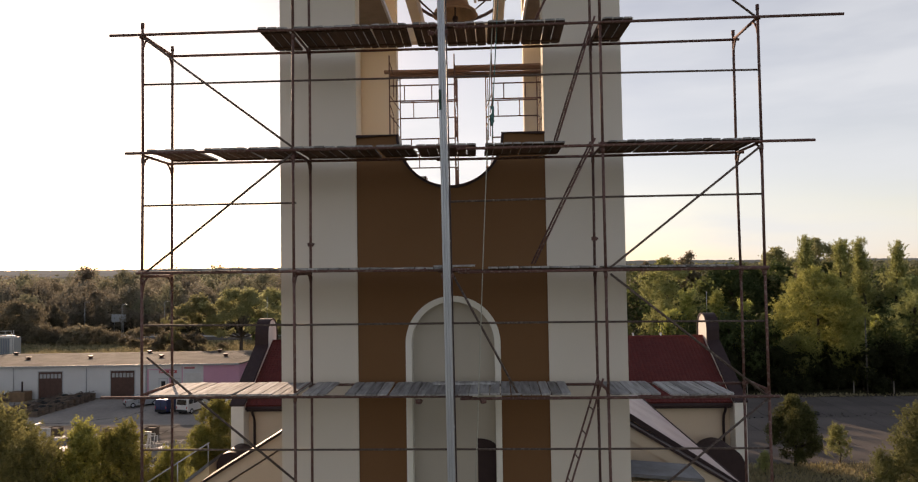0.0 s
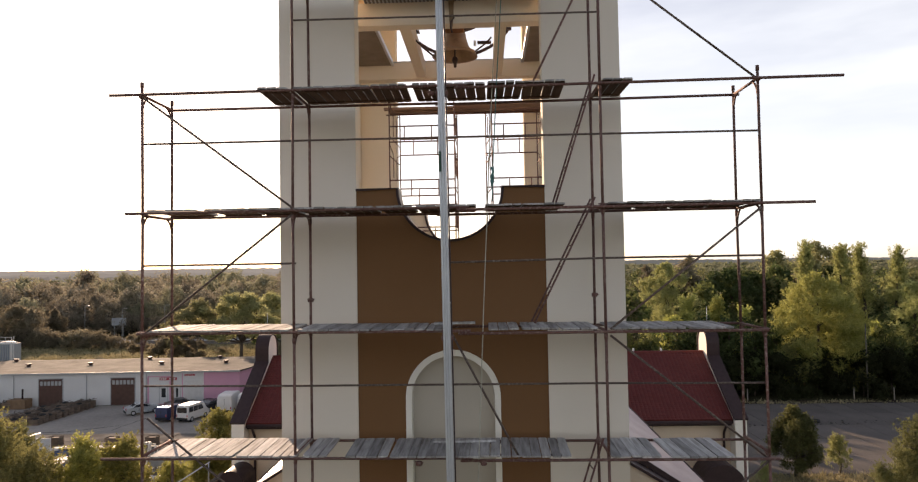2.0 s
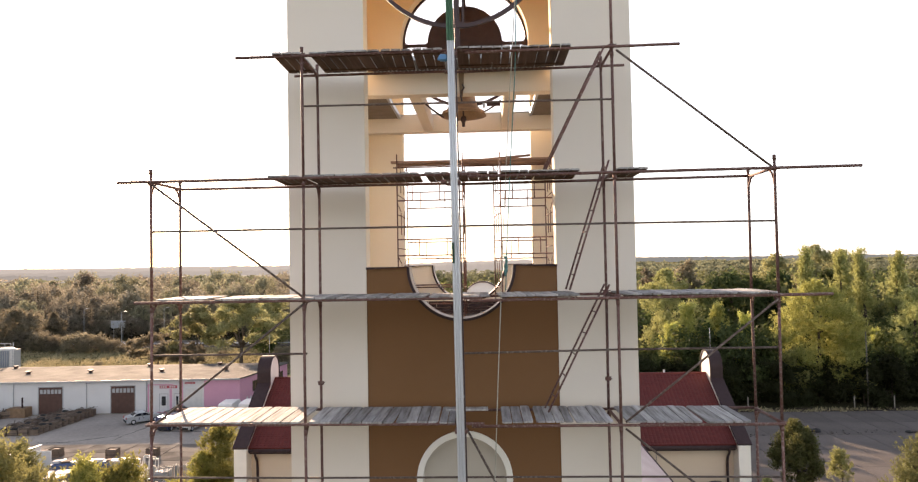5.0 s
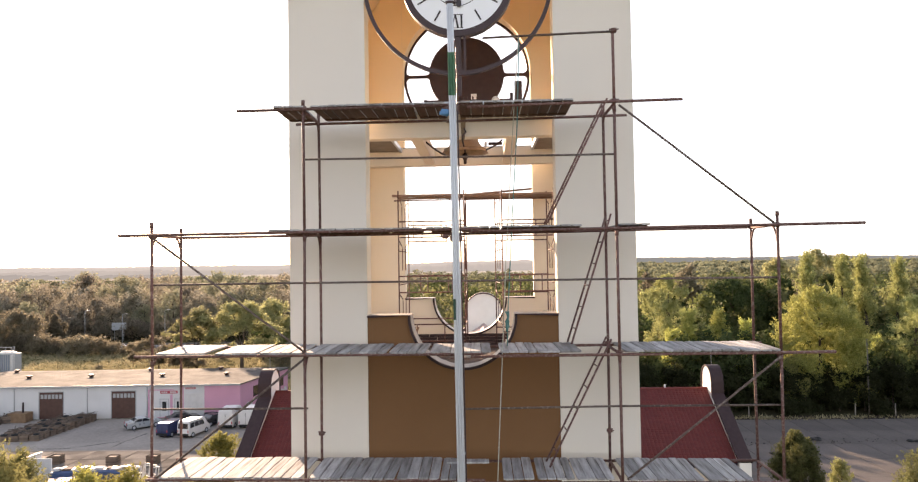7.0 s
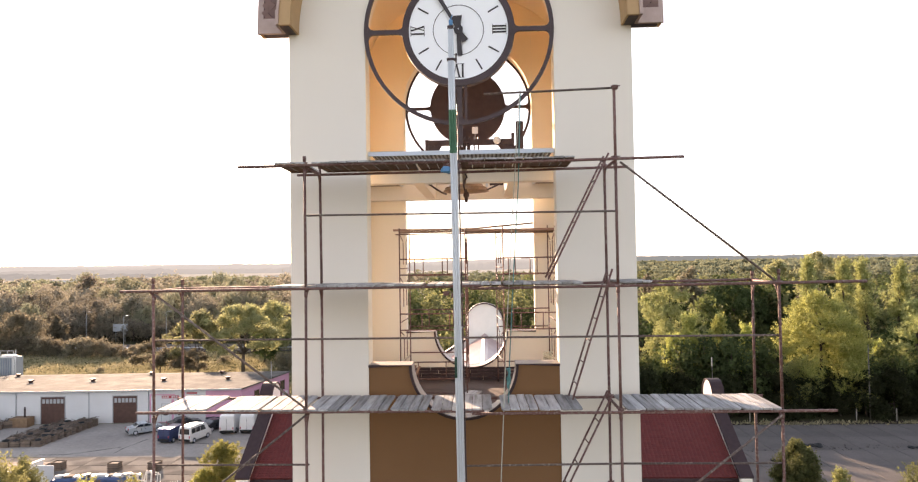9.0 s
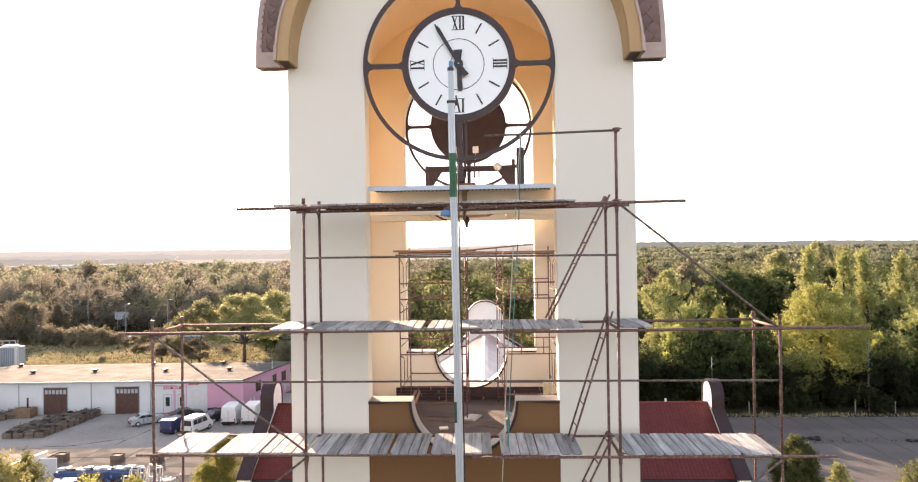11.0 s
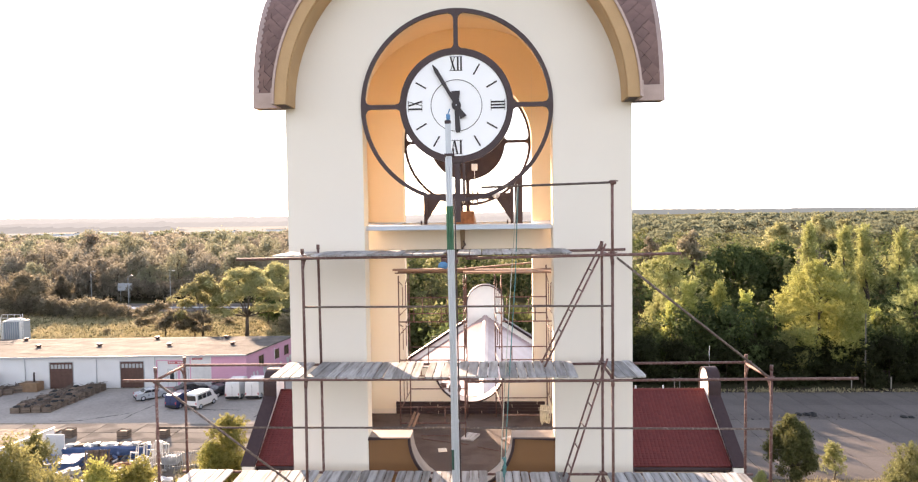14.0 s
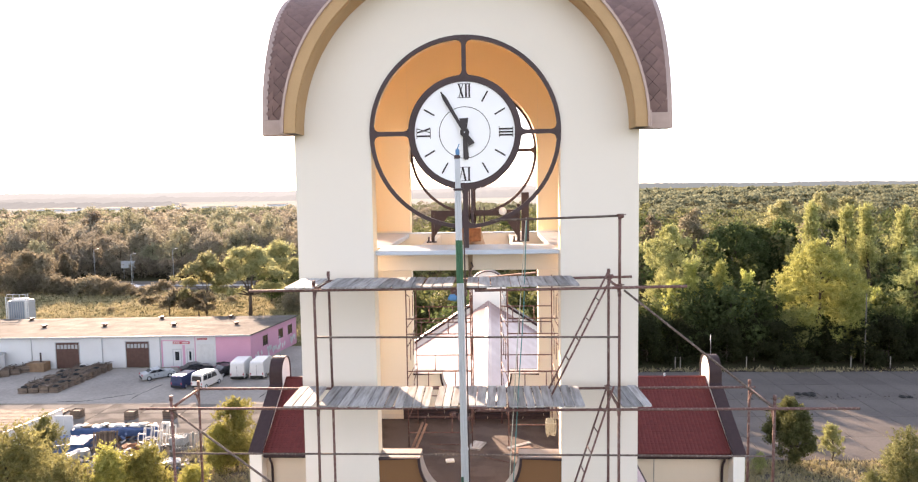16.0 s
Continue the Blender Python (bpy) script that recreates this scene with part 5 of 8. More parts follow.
def land():
    # the ground is one sheet to the horizon
    me = bpy.data.meshes.new("ground")
    xs = [-4200, -1500, -600, -300, -200, -150, -120, -100, -80, -60, -40, -20, 0, 20, 40, 60, 80, 100, 130, 160, 200, 300, 600, 1500, 4200]
    ys = [-900, -100, -20, 0, 20, 40, 60, 80, 100, 120, 140, 160, 180, 200, 250, 300, 400, 600, 1000, 2000, 4600]
    vs = [(x, y, G) for y in ys for x in xs]
    n = len(xs)
    me.from_pydata(vs, [], [(j * n + i, j * n + i + 1, (j + 1) * n + i + 1, (j + 1) * n + i) for j in range(len(ys) - 1) for i in range(n - 1)])
    me.materials.append(GRASS)
    tagged(new("ground", me), "dry yellow-green grass ground", "ground", kind="structure")
    sheet("yard", [(-125, 66.5), (-27, 66), (-24, 96), (-35, 96), (-35, 83.2), (-125, 80)], G + 0.02, CONCD, "worn grey tarmac yard")
    sheet("yard_strip", [(-125, 56), (-66, 56), (-66, 66.18), (-125, 66.49)], G + 0.03, CONC, "pale concrete yard strip")
    # the cast slabs of the strip, with open joints
    y = tagged(new("slab_strip"), "pale cracked concrete slab strip", "pavement", kind="structure")
    y.matrix_basis = pose(-45.8, 61, G)
    bm = BM()
    box(bm, -20.1, -5, -0.2, 20, 5, 0.006)
    part("bedding", bm, mat("joint_dirt", (0.055, 0.05, 0.042), 0.95, var=0.2, scale=1), y)
    rnd = random.Random(41)
    meshes = []
    for k in range(3):
        bm = BM()
        e = [rnd.uniform(0.02, 0.09) for q in range(8)]
        pts = [(-2.5 + e[0], -1.66 + e[1]), (0.3, -1.66 + e[2]), (2.5 - e[3], -1.66 + e[4]), (2.5 - e[5], 1.66 - e[6]), (-0.6, 1.66 - e[7]), (-2.5 + e[1], 1.66 - e[2])]
        prism(bm, pts, "z", -0.05, 0.03)
        me = bpy.data.meshes.new("slab")
        bmesh.ops.recalc_face_normals(bm, faces=bm.faces)
        bm.to_mesh(me)
        bm.free()
        me.materials.append(CONC)
        meshes.append(me)
    for i in range(8):
        for j in range(3):
            shared("slab", meshes[rnd.randrange(3)], y, pose(-17.6 + 5 * i, -3.33 + 3.33 * j, rnd.uniform(0, 0.02), 0, 0, rnd.choice((0, 180))))
    sheet("dusty_yard", [(-60, 30), (-20, 30), (-22, 55.99), (-60, 55.99)], G + 0.015, SAND, "dusty sand coloured yard")
    sheet("wood_floor", [(-420, 191), (-20, 175), (8, 120), (8, 81.6), (160, 81.6), (1900, 2600), (520, 2600), (70, 420), (-420, 420)], G + 0.03, WOODFLOOR, "dark leaf-strewn floor of the wood", "ground")
    sheet("field", [(-1100, 421), (68, 421), (460, 4300), (-4000, 4300)], G + 0.05, FIELD, "pale dry fields with far haze put into their colour")
    sheet("road", [(-400, 176), (-20, 161), (-20, 174), (-400, 190)], G + 0.04, ASPH, "grey asphalt road", "road")
    sheet("road_edge", [(-400, 173), (-20, 158), (-20, 160.9), (-400, 175.9)], G + 0.03, SAND, "pale road verge", "road")
    # dark seams and weeds across the tarmac
    rnd = random.Random(17)
    bm = BM()
    for k in range(9):
        x, y, a = rnd.uniform(-66, -28), rnd.uniform(66.5, 78), rnd.choice((-6, 2, 80, 60)) + rnd.uniform(-8, 8)
        for q in range(rnd.randrange(4, 10)):
            l, w = rnd.uniform(0.4, 0.9), rnd.uniform(0.03, 0.09)
            box(bm, -l, -w, 0, l, w, 0.006, m=pose(x, y, G + 0.02 + 0.0004 * (k % 7), 0, 0, a))
            x, y, a = x + l * 1.7 * math.cos(radians(a)), y + l * 1.7 * math.sin(radians(a)), a + rnd.uniform(-14, 14)
    tagged(part("tar_seam", bm, mat("tar_seam", (0.065, 0.06, 0.055), 0.95, var=0.2, spec=0.05)), "dark tar seams across the worn tarmac", "seam", kind="stuff")
    # guard rail
    g = thing("guard_rail", "galvanised crash barrier beside the road", "barrier", pose(-110, 165, G))
    bm = BM()
    box(bm, -90, -0.05, 0.55, 90, 0.05, 0.85, m=pose(0, 0, 0, 0, 0, -2.4))
    part("beam", bm, ZINC, g)


land()


def slab_yard():
    """The concrete slab yard on the tree side."""
    y = tagged(new("slab_yard"), "weathered concrete slab yard", "pavement", kind="structure")
    y.matrix_basis = pose(48, 66, G)
    bm = BM()
    box(bm, -36, -16.5, -0.2, 38, 13.6, 0.015)
    part("bedding", bm, mat("slab_joint", (0.07, 0.06, 0.045), 0.95, var=0.2, scale=1), y)
    w, d = 3.5, 6.0
    bm = BM()
    box(bm, -w / 2 + 0.035, -d / 2 + 0.03, 0.0, w / 2 - 0.035, d / 2 - 0.03, 0.05)
    me = bpy.data.meshes.new("slab")
    bmesh.ops.recalc_face_normals(bm, faces=bm.faces)
    bm.to_mesh(me)
    bm.free()
    me.materials.append(SLAB)
    rnd = random.Random(5)
    for i in range(21):
        for j in range(5):
            m = pose(-34.2 + i * w, -13.5 + j * d, rnd.uniform(0, 0.008), rnd.uniform(-0.05, 0.05), rnd.uniform(-0.1, 0.1), 0)
            shared("slab", me, y, m)
    sheet("soil_verge", [(8, 79.62), (100, 79.62), (100, 81.59), (8, 81.59)], G + 0.025, mat("dark_soil", (0.062, 0.046, 0.036), 0.95, var=0.25, scale=0.5, fine=5, bump=0.5, col2=(0.035, 0.028, 0.022), stain=0.9, spec=0.0), "dark leaf-strewn soil verge before the wood", "ground")
    sheet("slab_verge", [(13, 40), (95, 40), (95, 49.3), (13, 49.3)], G + 0.02, SAND, "dry sandy verge beside the slab yard")
    # debris line with tyres
    for x, yy, r in ((37.5, 69.3, 0.42), (38.4, 69.2, 0.45), (39.2, 69.4, 0.45), (39.0, 68.8, 0.4), (49.2, 68.2, 0.4), (50.0, 68.1, 0.35), (31.5, 63.5, 0.35)):
        tyre(x, yy, G + 0.06, r)
    rub = random.Random(12)
    bm = BM()
    for k in range(70):
        x = rub.uniform(30, 52)
        s = rub.uniform(0.03, 0.13)
        box(bm, -s, -s * 0.7, 0, s, s * 0.7, s * 0.8, m=pose(x, 67.6 + 0.06 * (x - 30) + rub.gauss(0, 0.5), G + 0.055, rub.uniform(-20, 20), rub.uniform(-20, 20), rub.uniform(0, 180)))
    tagged(part("rubble", bm, mat("dark_rubble", (0.08, 0.07, 0.06), 0.95, island=0.5)), "dark rubble strip on the concrete slabs", "rubble", kind="stuff")
    for x in (26.0, 26.7, 35.8, 50.0, 55.3, 61.0):
        p = thing("fence_post", "short pale concrete fence post at the wood's edge", "post", pose(x, 81.2, G + 0.03), group="old fence posts")
        bm = BM()
        box(bm, -0.06, -0.06, 0, 0.06, 0.06, 1.7, 0.015)
        part("shaft", bm, CONC, p)
    pole(52.6, 82.6, 10.2, False)
    pole(58.0, 150, 9, True)
    pole(48.0, 128, 9.0, True)


TYRE_MESH = []


def tyre(x, y, z, r):
    if not TYRE_MESH:
        bm = BM()
        rings = []
        for i in range(20):
            a = 2 * math.pi * i / 20
            rings.append([bm.verts.new(((0.72 + 0.28 * math.cos(b)) * math.cos(a), (0.72 + 0.28 * math.cos(b)) * math.sin(a), 0.28 + 0.28 * math.sin(b))) for b in [2 * math.pi * k / 8 for k in range(8)]])
        for i in range(20):
            u, v = rings[i], rings[(i + 1) % 20]
            for k in range(8):
                bm.faces.new((u[k], v[k], v[(k + 1) % 8], u[(k + 1) % 8]))
        me = bpy.data.meshes.new("tyre")
        bmesh.ops.recalc_face_normals(bm, faces=bm.faces)
        bm.to_mesh(me)
        bm.free()
        me.materials.append(TYRE)
        TYRE_MESH.append(me)
    ob = new("tyre", TYRE_MESH[0])
    ob.matrix_basis = Matrix.Translation((x, y, z)) @ Matrix.Diagonal((r, r, r * 0.9, 1))
    tagged(ob, "old black rubber tyre lying flat", "tyre", group="old tyres")


def pole(x, y, h, lamp):
    p = thing("street_lamp" if lamp else "utility_pole", "grey steel street lamp on a tall pole" if lamp else "slim weathered grey utility pole at the wood's edge", "street lamp" if lamp else "pole", pose(x, y, G))
    bm = BM()
    tube(bm, (0, 0, 0), (0, 0, h), 0.11, 8, 0.06)
    part("pole", bm, GREYP if lamp else WOODPOLE, p)
    if lamp:
        bm = BM()
        pipe(bm, [(0, 0, h - 0.05), (0.2, 0, h + 0.15), (0.9, 0, h + 0.25)], 0.05, 6)
        part("arm", bm, GREYP, p)
        bm = BM()
        prism(bm, [(0.7, -0.16), (1.5, -0.12), (1.5, 0.12), (0.7, 0.16)], "z", h + 0.20, h + 0.34)
        part("lamp_head", bm, WPLAST, p, "pale lamp head")


slab_yard()
for x, y in ((-117.7, 181.5), (-97.6, 165.4), (-93.0, 180.0)):
    pole(x, y, 9.0, True)


def road_signs():
    s = thing("road_sign", "large pale road sign board on two posts", "road sign", pose(-108.6, 183.5, G))
    bm = BM()
    box(bm, -2.2, -0.05, 3.2, 2.2, 0.05, 5.4, 0.02)
    part("board", bm, GREYP, s)
    for x in (-1.4, 1.4):
        bm = BM()
        tube(bm, (x, 0.1, 0), (x, 0.1, 5.2), 0.09, 6)
        part("post", bm, GREYP, s)
    s = thing("green_sign", "small green direction sign on a post", "road sign", pose(-117.6, 189.4, G))
    bm = BM()
    box(bm, -0.7, -0.04, 1.8, 0.7, 0.04, 4.0, 0.02)
    part("board", bm, GREENSIGN, s)
    bm = BM()
    tube(bm, (0, 0.08, 0), (0, 0.08, 3.8), 0.07, 6)
    part("post", bm, GREYP, s)


road_signs()


# ---------------------------------------------------------------- the long workshop
def workshop():
    w = thing("workshop", "long white and pink workshop with a flat bitumen roof", "building", pose(-35.2, 83.6, G, 0, 0, 2.2))
    H, L, D = 4.55, 92.0, 14.5     # eave height, length to the left, depth

    def wall(x0, x1, material, nm="wall", label="", y=0.0, z0=0.0, z1=H):
        bm = BM()
        box(bm, x0, y, z0, x1, y + 0.3, z1)
        return part(nm, bm, material, w, label)

    # front wall in bays; x runs from the right corner
    wall(-L, -40.8, WALLW)
    wall(-40.8, -22.0, WALLW)
    wall(-22.0, -13.3, WALLW)
    wall(-13.28, -5.2, WALLW, label="white wall framed in pink")
    wall(-5.18, 0, PINK, label="pink wall")
    bm = BM()
    prism(bm, [(0.0, 0.3), (3.1, D), (2.8, D), (-0.3, 0.3)], "z", 0, H - 0.5)
    part("end_wall", bm, PINK, w, "pink end wall")
    bm = BM()
    prism(bm, [(-0.02, 0.3), (3.1, D), (2.8, D), (-0.3, 0.3)], "z", H - 0.49, H + 0.02)
    part("end_wall_top", bm, PINK, w)
    for k, f in enumerate((0.28, 0.62, 0.84)):
        bm = BM()
        c = Vector((0.0 + 3.1 * f, 0.3 + (D - 0.3) * f, 2.9))
        box(bm, -0.03, -0.62, -0.75, 0.05, 0.62, 0.75, m=Matrix.Translation(c) @ Matrix.Rotation(-math.atan2(3.1, D - 0.3), 4, "Z"))
        part("window", bm, GLASS, w, "dark end window")
        bm = BM()
        for a, b, c2, d in ((-0.70, -0.62, -0.83, 0.83), (0.62, 0.70, -0.83, 0.83), (-0.04, 0.04, -0.75, 0.75)):
            box(bm, -0.04, a, c2, 0.07, b, d, m=Matrix.Translation(c) @ Matrix.Rotation(-math.atan2(3.1, D - 0.3), 4, "Z"))
        part("window_frame", bm, BDOOR, w)
    # roof
    bm = BM()
    prism(bm, [(-L, -0.35), (0.1, -0.35), (3.35, D + 0.2), (-L, D + 0.2)], "z", H + 0.03, H + 0.20)
    part("roof", bm, WROOF, w, "patchy beige bitumen roof")
    bm = BM()
    box(bm, -L, -0.42, H - 0.02, 0.12, -0.352, H + 0.24)
    part("eave_trim", bm, GREYP, w)
    for x, y in ((-44, 7.5), (-35, 7.2), (-25.6, 7.6), (-14.4, 7.2), (-4.6, 7.6), (-41, 13.4), (-7.5, 13.2), (-19, 13.2), (-52, 10)):
        bm = BM()
        tube(bm, (x, y, H + 0.2), (x, y, H + 0.5), 0.3, 10)
        tube(bm, (x, y, H + 0.5), (x, y, H + 0.62), 0.55, 10, 0.35)
        part("roof_vent", bm, BDOOR, w, "small dark brown roof vent")
    lap = mat("bitumen_lap", (0.125, 0.113, 0.1), 0.9, var=0.3, scale=0.6, spec=0.05)
    for k in range(13):
        bm = BM()
        box(bm, -L + 0.2, 0.4 + k * 1.06, H + 0.201, 0.3 + k * 0.22, 0.48 + k * 1.06, H + 0.216)
        part("roof_lap", bm, lap, w, "lapped bitumen joint")
    # doors
    for x0 in (-28.9, -18.5):
        bm = BM()
        box(bm, x0, -0.02, 0.02, x0 + 3.4, 0.02, 3.85)
        d = part("garage_door", bm, BDOOR, w, "brown garage door with top lights")
        for k in range(6):
            bm = BM()
            box(bm, x0 + 0.18 + k * 0.53, -0.05, 2.95, x0 + 0.56 + k * 0.53, -0.022, 3.55)
            part("pane", bm, GREYP, d)
        for k in range(1, 4):
            bm = BM()
            box(bm, x0 + k * 0.85 - 0.02, -0.045, 0.05, x0 + k * 0.85 + 0.02, -0.022, 2.9)
            part("batten", bm, BDOOR, d)
        bm = BM()
        for a, b, c, e in ((x0 - 0.12, x0, 0, 3.97), (x0 + 3.4, x0 + 3.52, 0, 3.97), (x0, x0 + 3.4, 3.86, 3.97)):
            box(bm, a, -0.06, c, b, 0.03, e)
        part("door_frame", bm, GREYP, w)
    for x in (-32.5, -22.0, -13.4, -41.0, -50):
        bm = BM()
        tube(bm, (x, -0.08, 0), (x, -0.08, H), 0.06, 6)
        part("downpipe", bm, GREYP, w)
    # shop front with pink trims and red sign bars
    for a, b, c, e, mt in ((-13.2, -9.6, 3.9, 4.05, PINK), (-13.25, -13.05, 0, 4.0, PINK), (-10.1, -9.75, 0, 3.3, PINK), (-8.3, -8.15, 0, 4.4, PINK), (-12.0, -10.9, 0.0, 0.1, PINK), (-8.2, -5.2, 0.0, 0.12, PINK)):
        bm = BM()
        box(bm, a, -0.05, c, b, -0.002, e)
        part("trim", bm, mt, w, "pink facade trim")
    for a, b, c, e, nm in ((-11.5, -9.0, 3.45, 3.85, "sign"), (-7.9, -6.4, 4.02, 4.28, "sign")):
        bm = BM()
        box(bm, a, -0.08, c, b, -0.055, e)
        sg = part(nm, bm, REDSIGN if nm else WALLW, w, "red shop sign")
        n = 7 if b - a > 2 else 4
        for k in range(n):
            if n == 7 and k == 3:
                continue
            bm = BM()
            x = a + 0.15 + (b - a - 0.3) * k / n
            box(bm, x, -0.09, c + 0.1, x + (b - a - 0.3) / n * 0.7, -0.081, e - 0.1)
            part("letter_bar", bm, WPLAST, sg)
    for a, b in ((-11.6, -10.3), (-9.5, -8.5)):
        bm = BM()
        for x0, x1, z0, z1 in ((a, a + 0.08, 0, 2.7), (b - 0.08, b, 0, 2.7), (a, b, 2.62, 2.7)):
            box(bm, x0, -0.04, z0, x1, -0.003, z1)
        part("door_frame", bm, GREYP, w)
        bm = BM()
        box(bm, a + 0.35, -0.03, 1.0, b - 0.35, -0.004, 2.3)
        part("pane", bm, GLASS, w)
    bm = BM()
    box(bm, -7.9, -0.04, 0.0, -5.4, -0.004, 3.4)
    part("roller_door", bm, WPLAST, w, "white roller door")
    # pale painted scrawl on the end wall
    rnd = random.Random(2)
    bm = BM()
    for k in range(26):
        f = rnd.uniform(0.05, 0.95)
        c = Vector((3.1 * f + 0.02, 0.3 + (D - 0.3) * f, rnd.uniform(0.5, 1.5)))
        box(bm, 0.0, -0.22, -0.35, 0.012, 0.22, 0.35, m=Matrix.Translation(c) @ Matrix.Rotation(-math.atan2(3.1, D - 0.3), 4, "Z") @ Matrix.Rotation(rnd.uniform(-0.7, 0.7), 4, "X"))
    tagged(part("scrawl", bm, WALLW, w, "pale painted scrawl"), kind="stuff")
    # small cabin in front
    c = thing("site_cabin", "small grey-white site cabin with a flat roof", "cabin", pose(-74.5, 81.5, G + 0.02))
    bm = BM()
    box(bm, -6, -2.3, 0, 3.2, 0, 2.5)
    part("wall", bm, WALLW, c)
    bm = BM()
    box(bm, -6.1, -2.5, 2.5, 3.4, 0.1, 2.72)
    part("roof", bm, GREYP, c)
    bm = BM()
    box(bm, 0.2, -2.34, 1.0, 1.2, -2.29, 2.0)
    part("window", bm, GLASS, c)
    # ribbed steel tank with a railing behind the roof
    t = thing("steel_tank", "blue-grey ribbed steel container with a top railing", "tank", pose(-84.6, 104, G) @ Matrix.Diagonal((0.68, 0.6, 1.0, 1.0)))
    bm = BM()
    box(bm, -2.6, -2, 0, 2.6, 2, 6.8)
    part("body", bm, GREYP, t)
    for k in range(9):
        bm = BM()
        box(bm, -2.5 + k * 0.59, -2.15, 3.0, -2.25 + k * 0.59, -2.0, 6.7)
        part("rib", bm, WPLAST if k in (0, 8) else BLUEGREY, t)
    for x in (-2.5, -0.9, 0.9, 2.5):
        bm = BM()
        tube(bm, (x, -2, 6.8), (x, -2, 8.0), 0.06, 6)
        part("rail_post", bm, WPLAST, t)
    for z in (7.4, 8.0):
        bm = BM()
        tube(bm, (-2.5, -2, z), (2.5, -2, z), 0.06, 6)
        part("top_rail", bm, WPLAST, t)
    for x in (-2.75, 2.75):
        bm = BM()
        tube(bm, (x, -2.2, 0), (x, -2.2, 7.6), 0.12, 8)
        part("riser_pipe", bm, WPLAST, t, "white riser pipe")
    for z in range(10):
        bm = BM()
        tube(bm, (2.75, -2.2, 3.4 + z * 0.45), (3.25, -2.2, 3.4 + z * 0.45), 0.05, 5)
        part("rung", bm, WPLAST, t)
    bm = BM()
    tube(bm, (3.25, -2.2, 0), (3.25, -2.2, 8.2), 0.08, 6)
    part("ladder_stile", bm, WPLAST, t)
    bm = BM()
    lathe(bm, [(2.3, 6.79), (2.25, 6.95), (1.5, 7.12), (0.0, 7.16)], 20)
    part("lid", bm, WPLAST, t, "pale domed lid")


BLUEGREY = mat("blue_grey_sheet", (0.20, 0.24, 0.30), 0.5, 0.3, var=0.1, scale=1)
workshop()


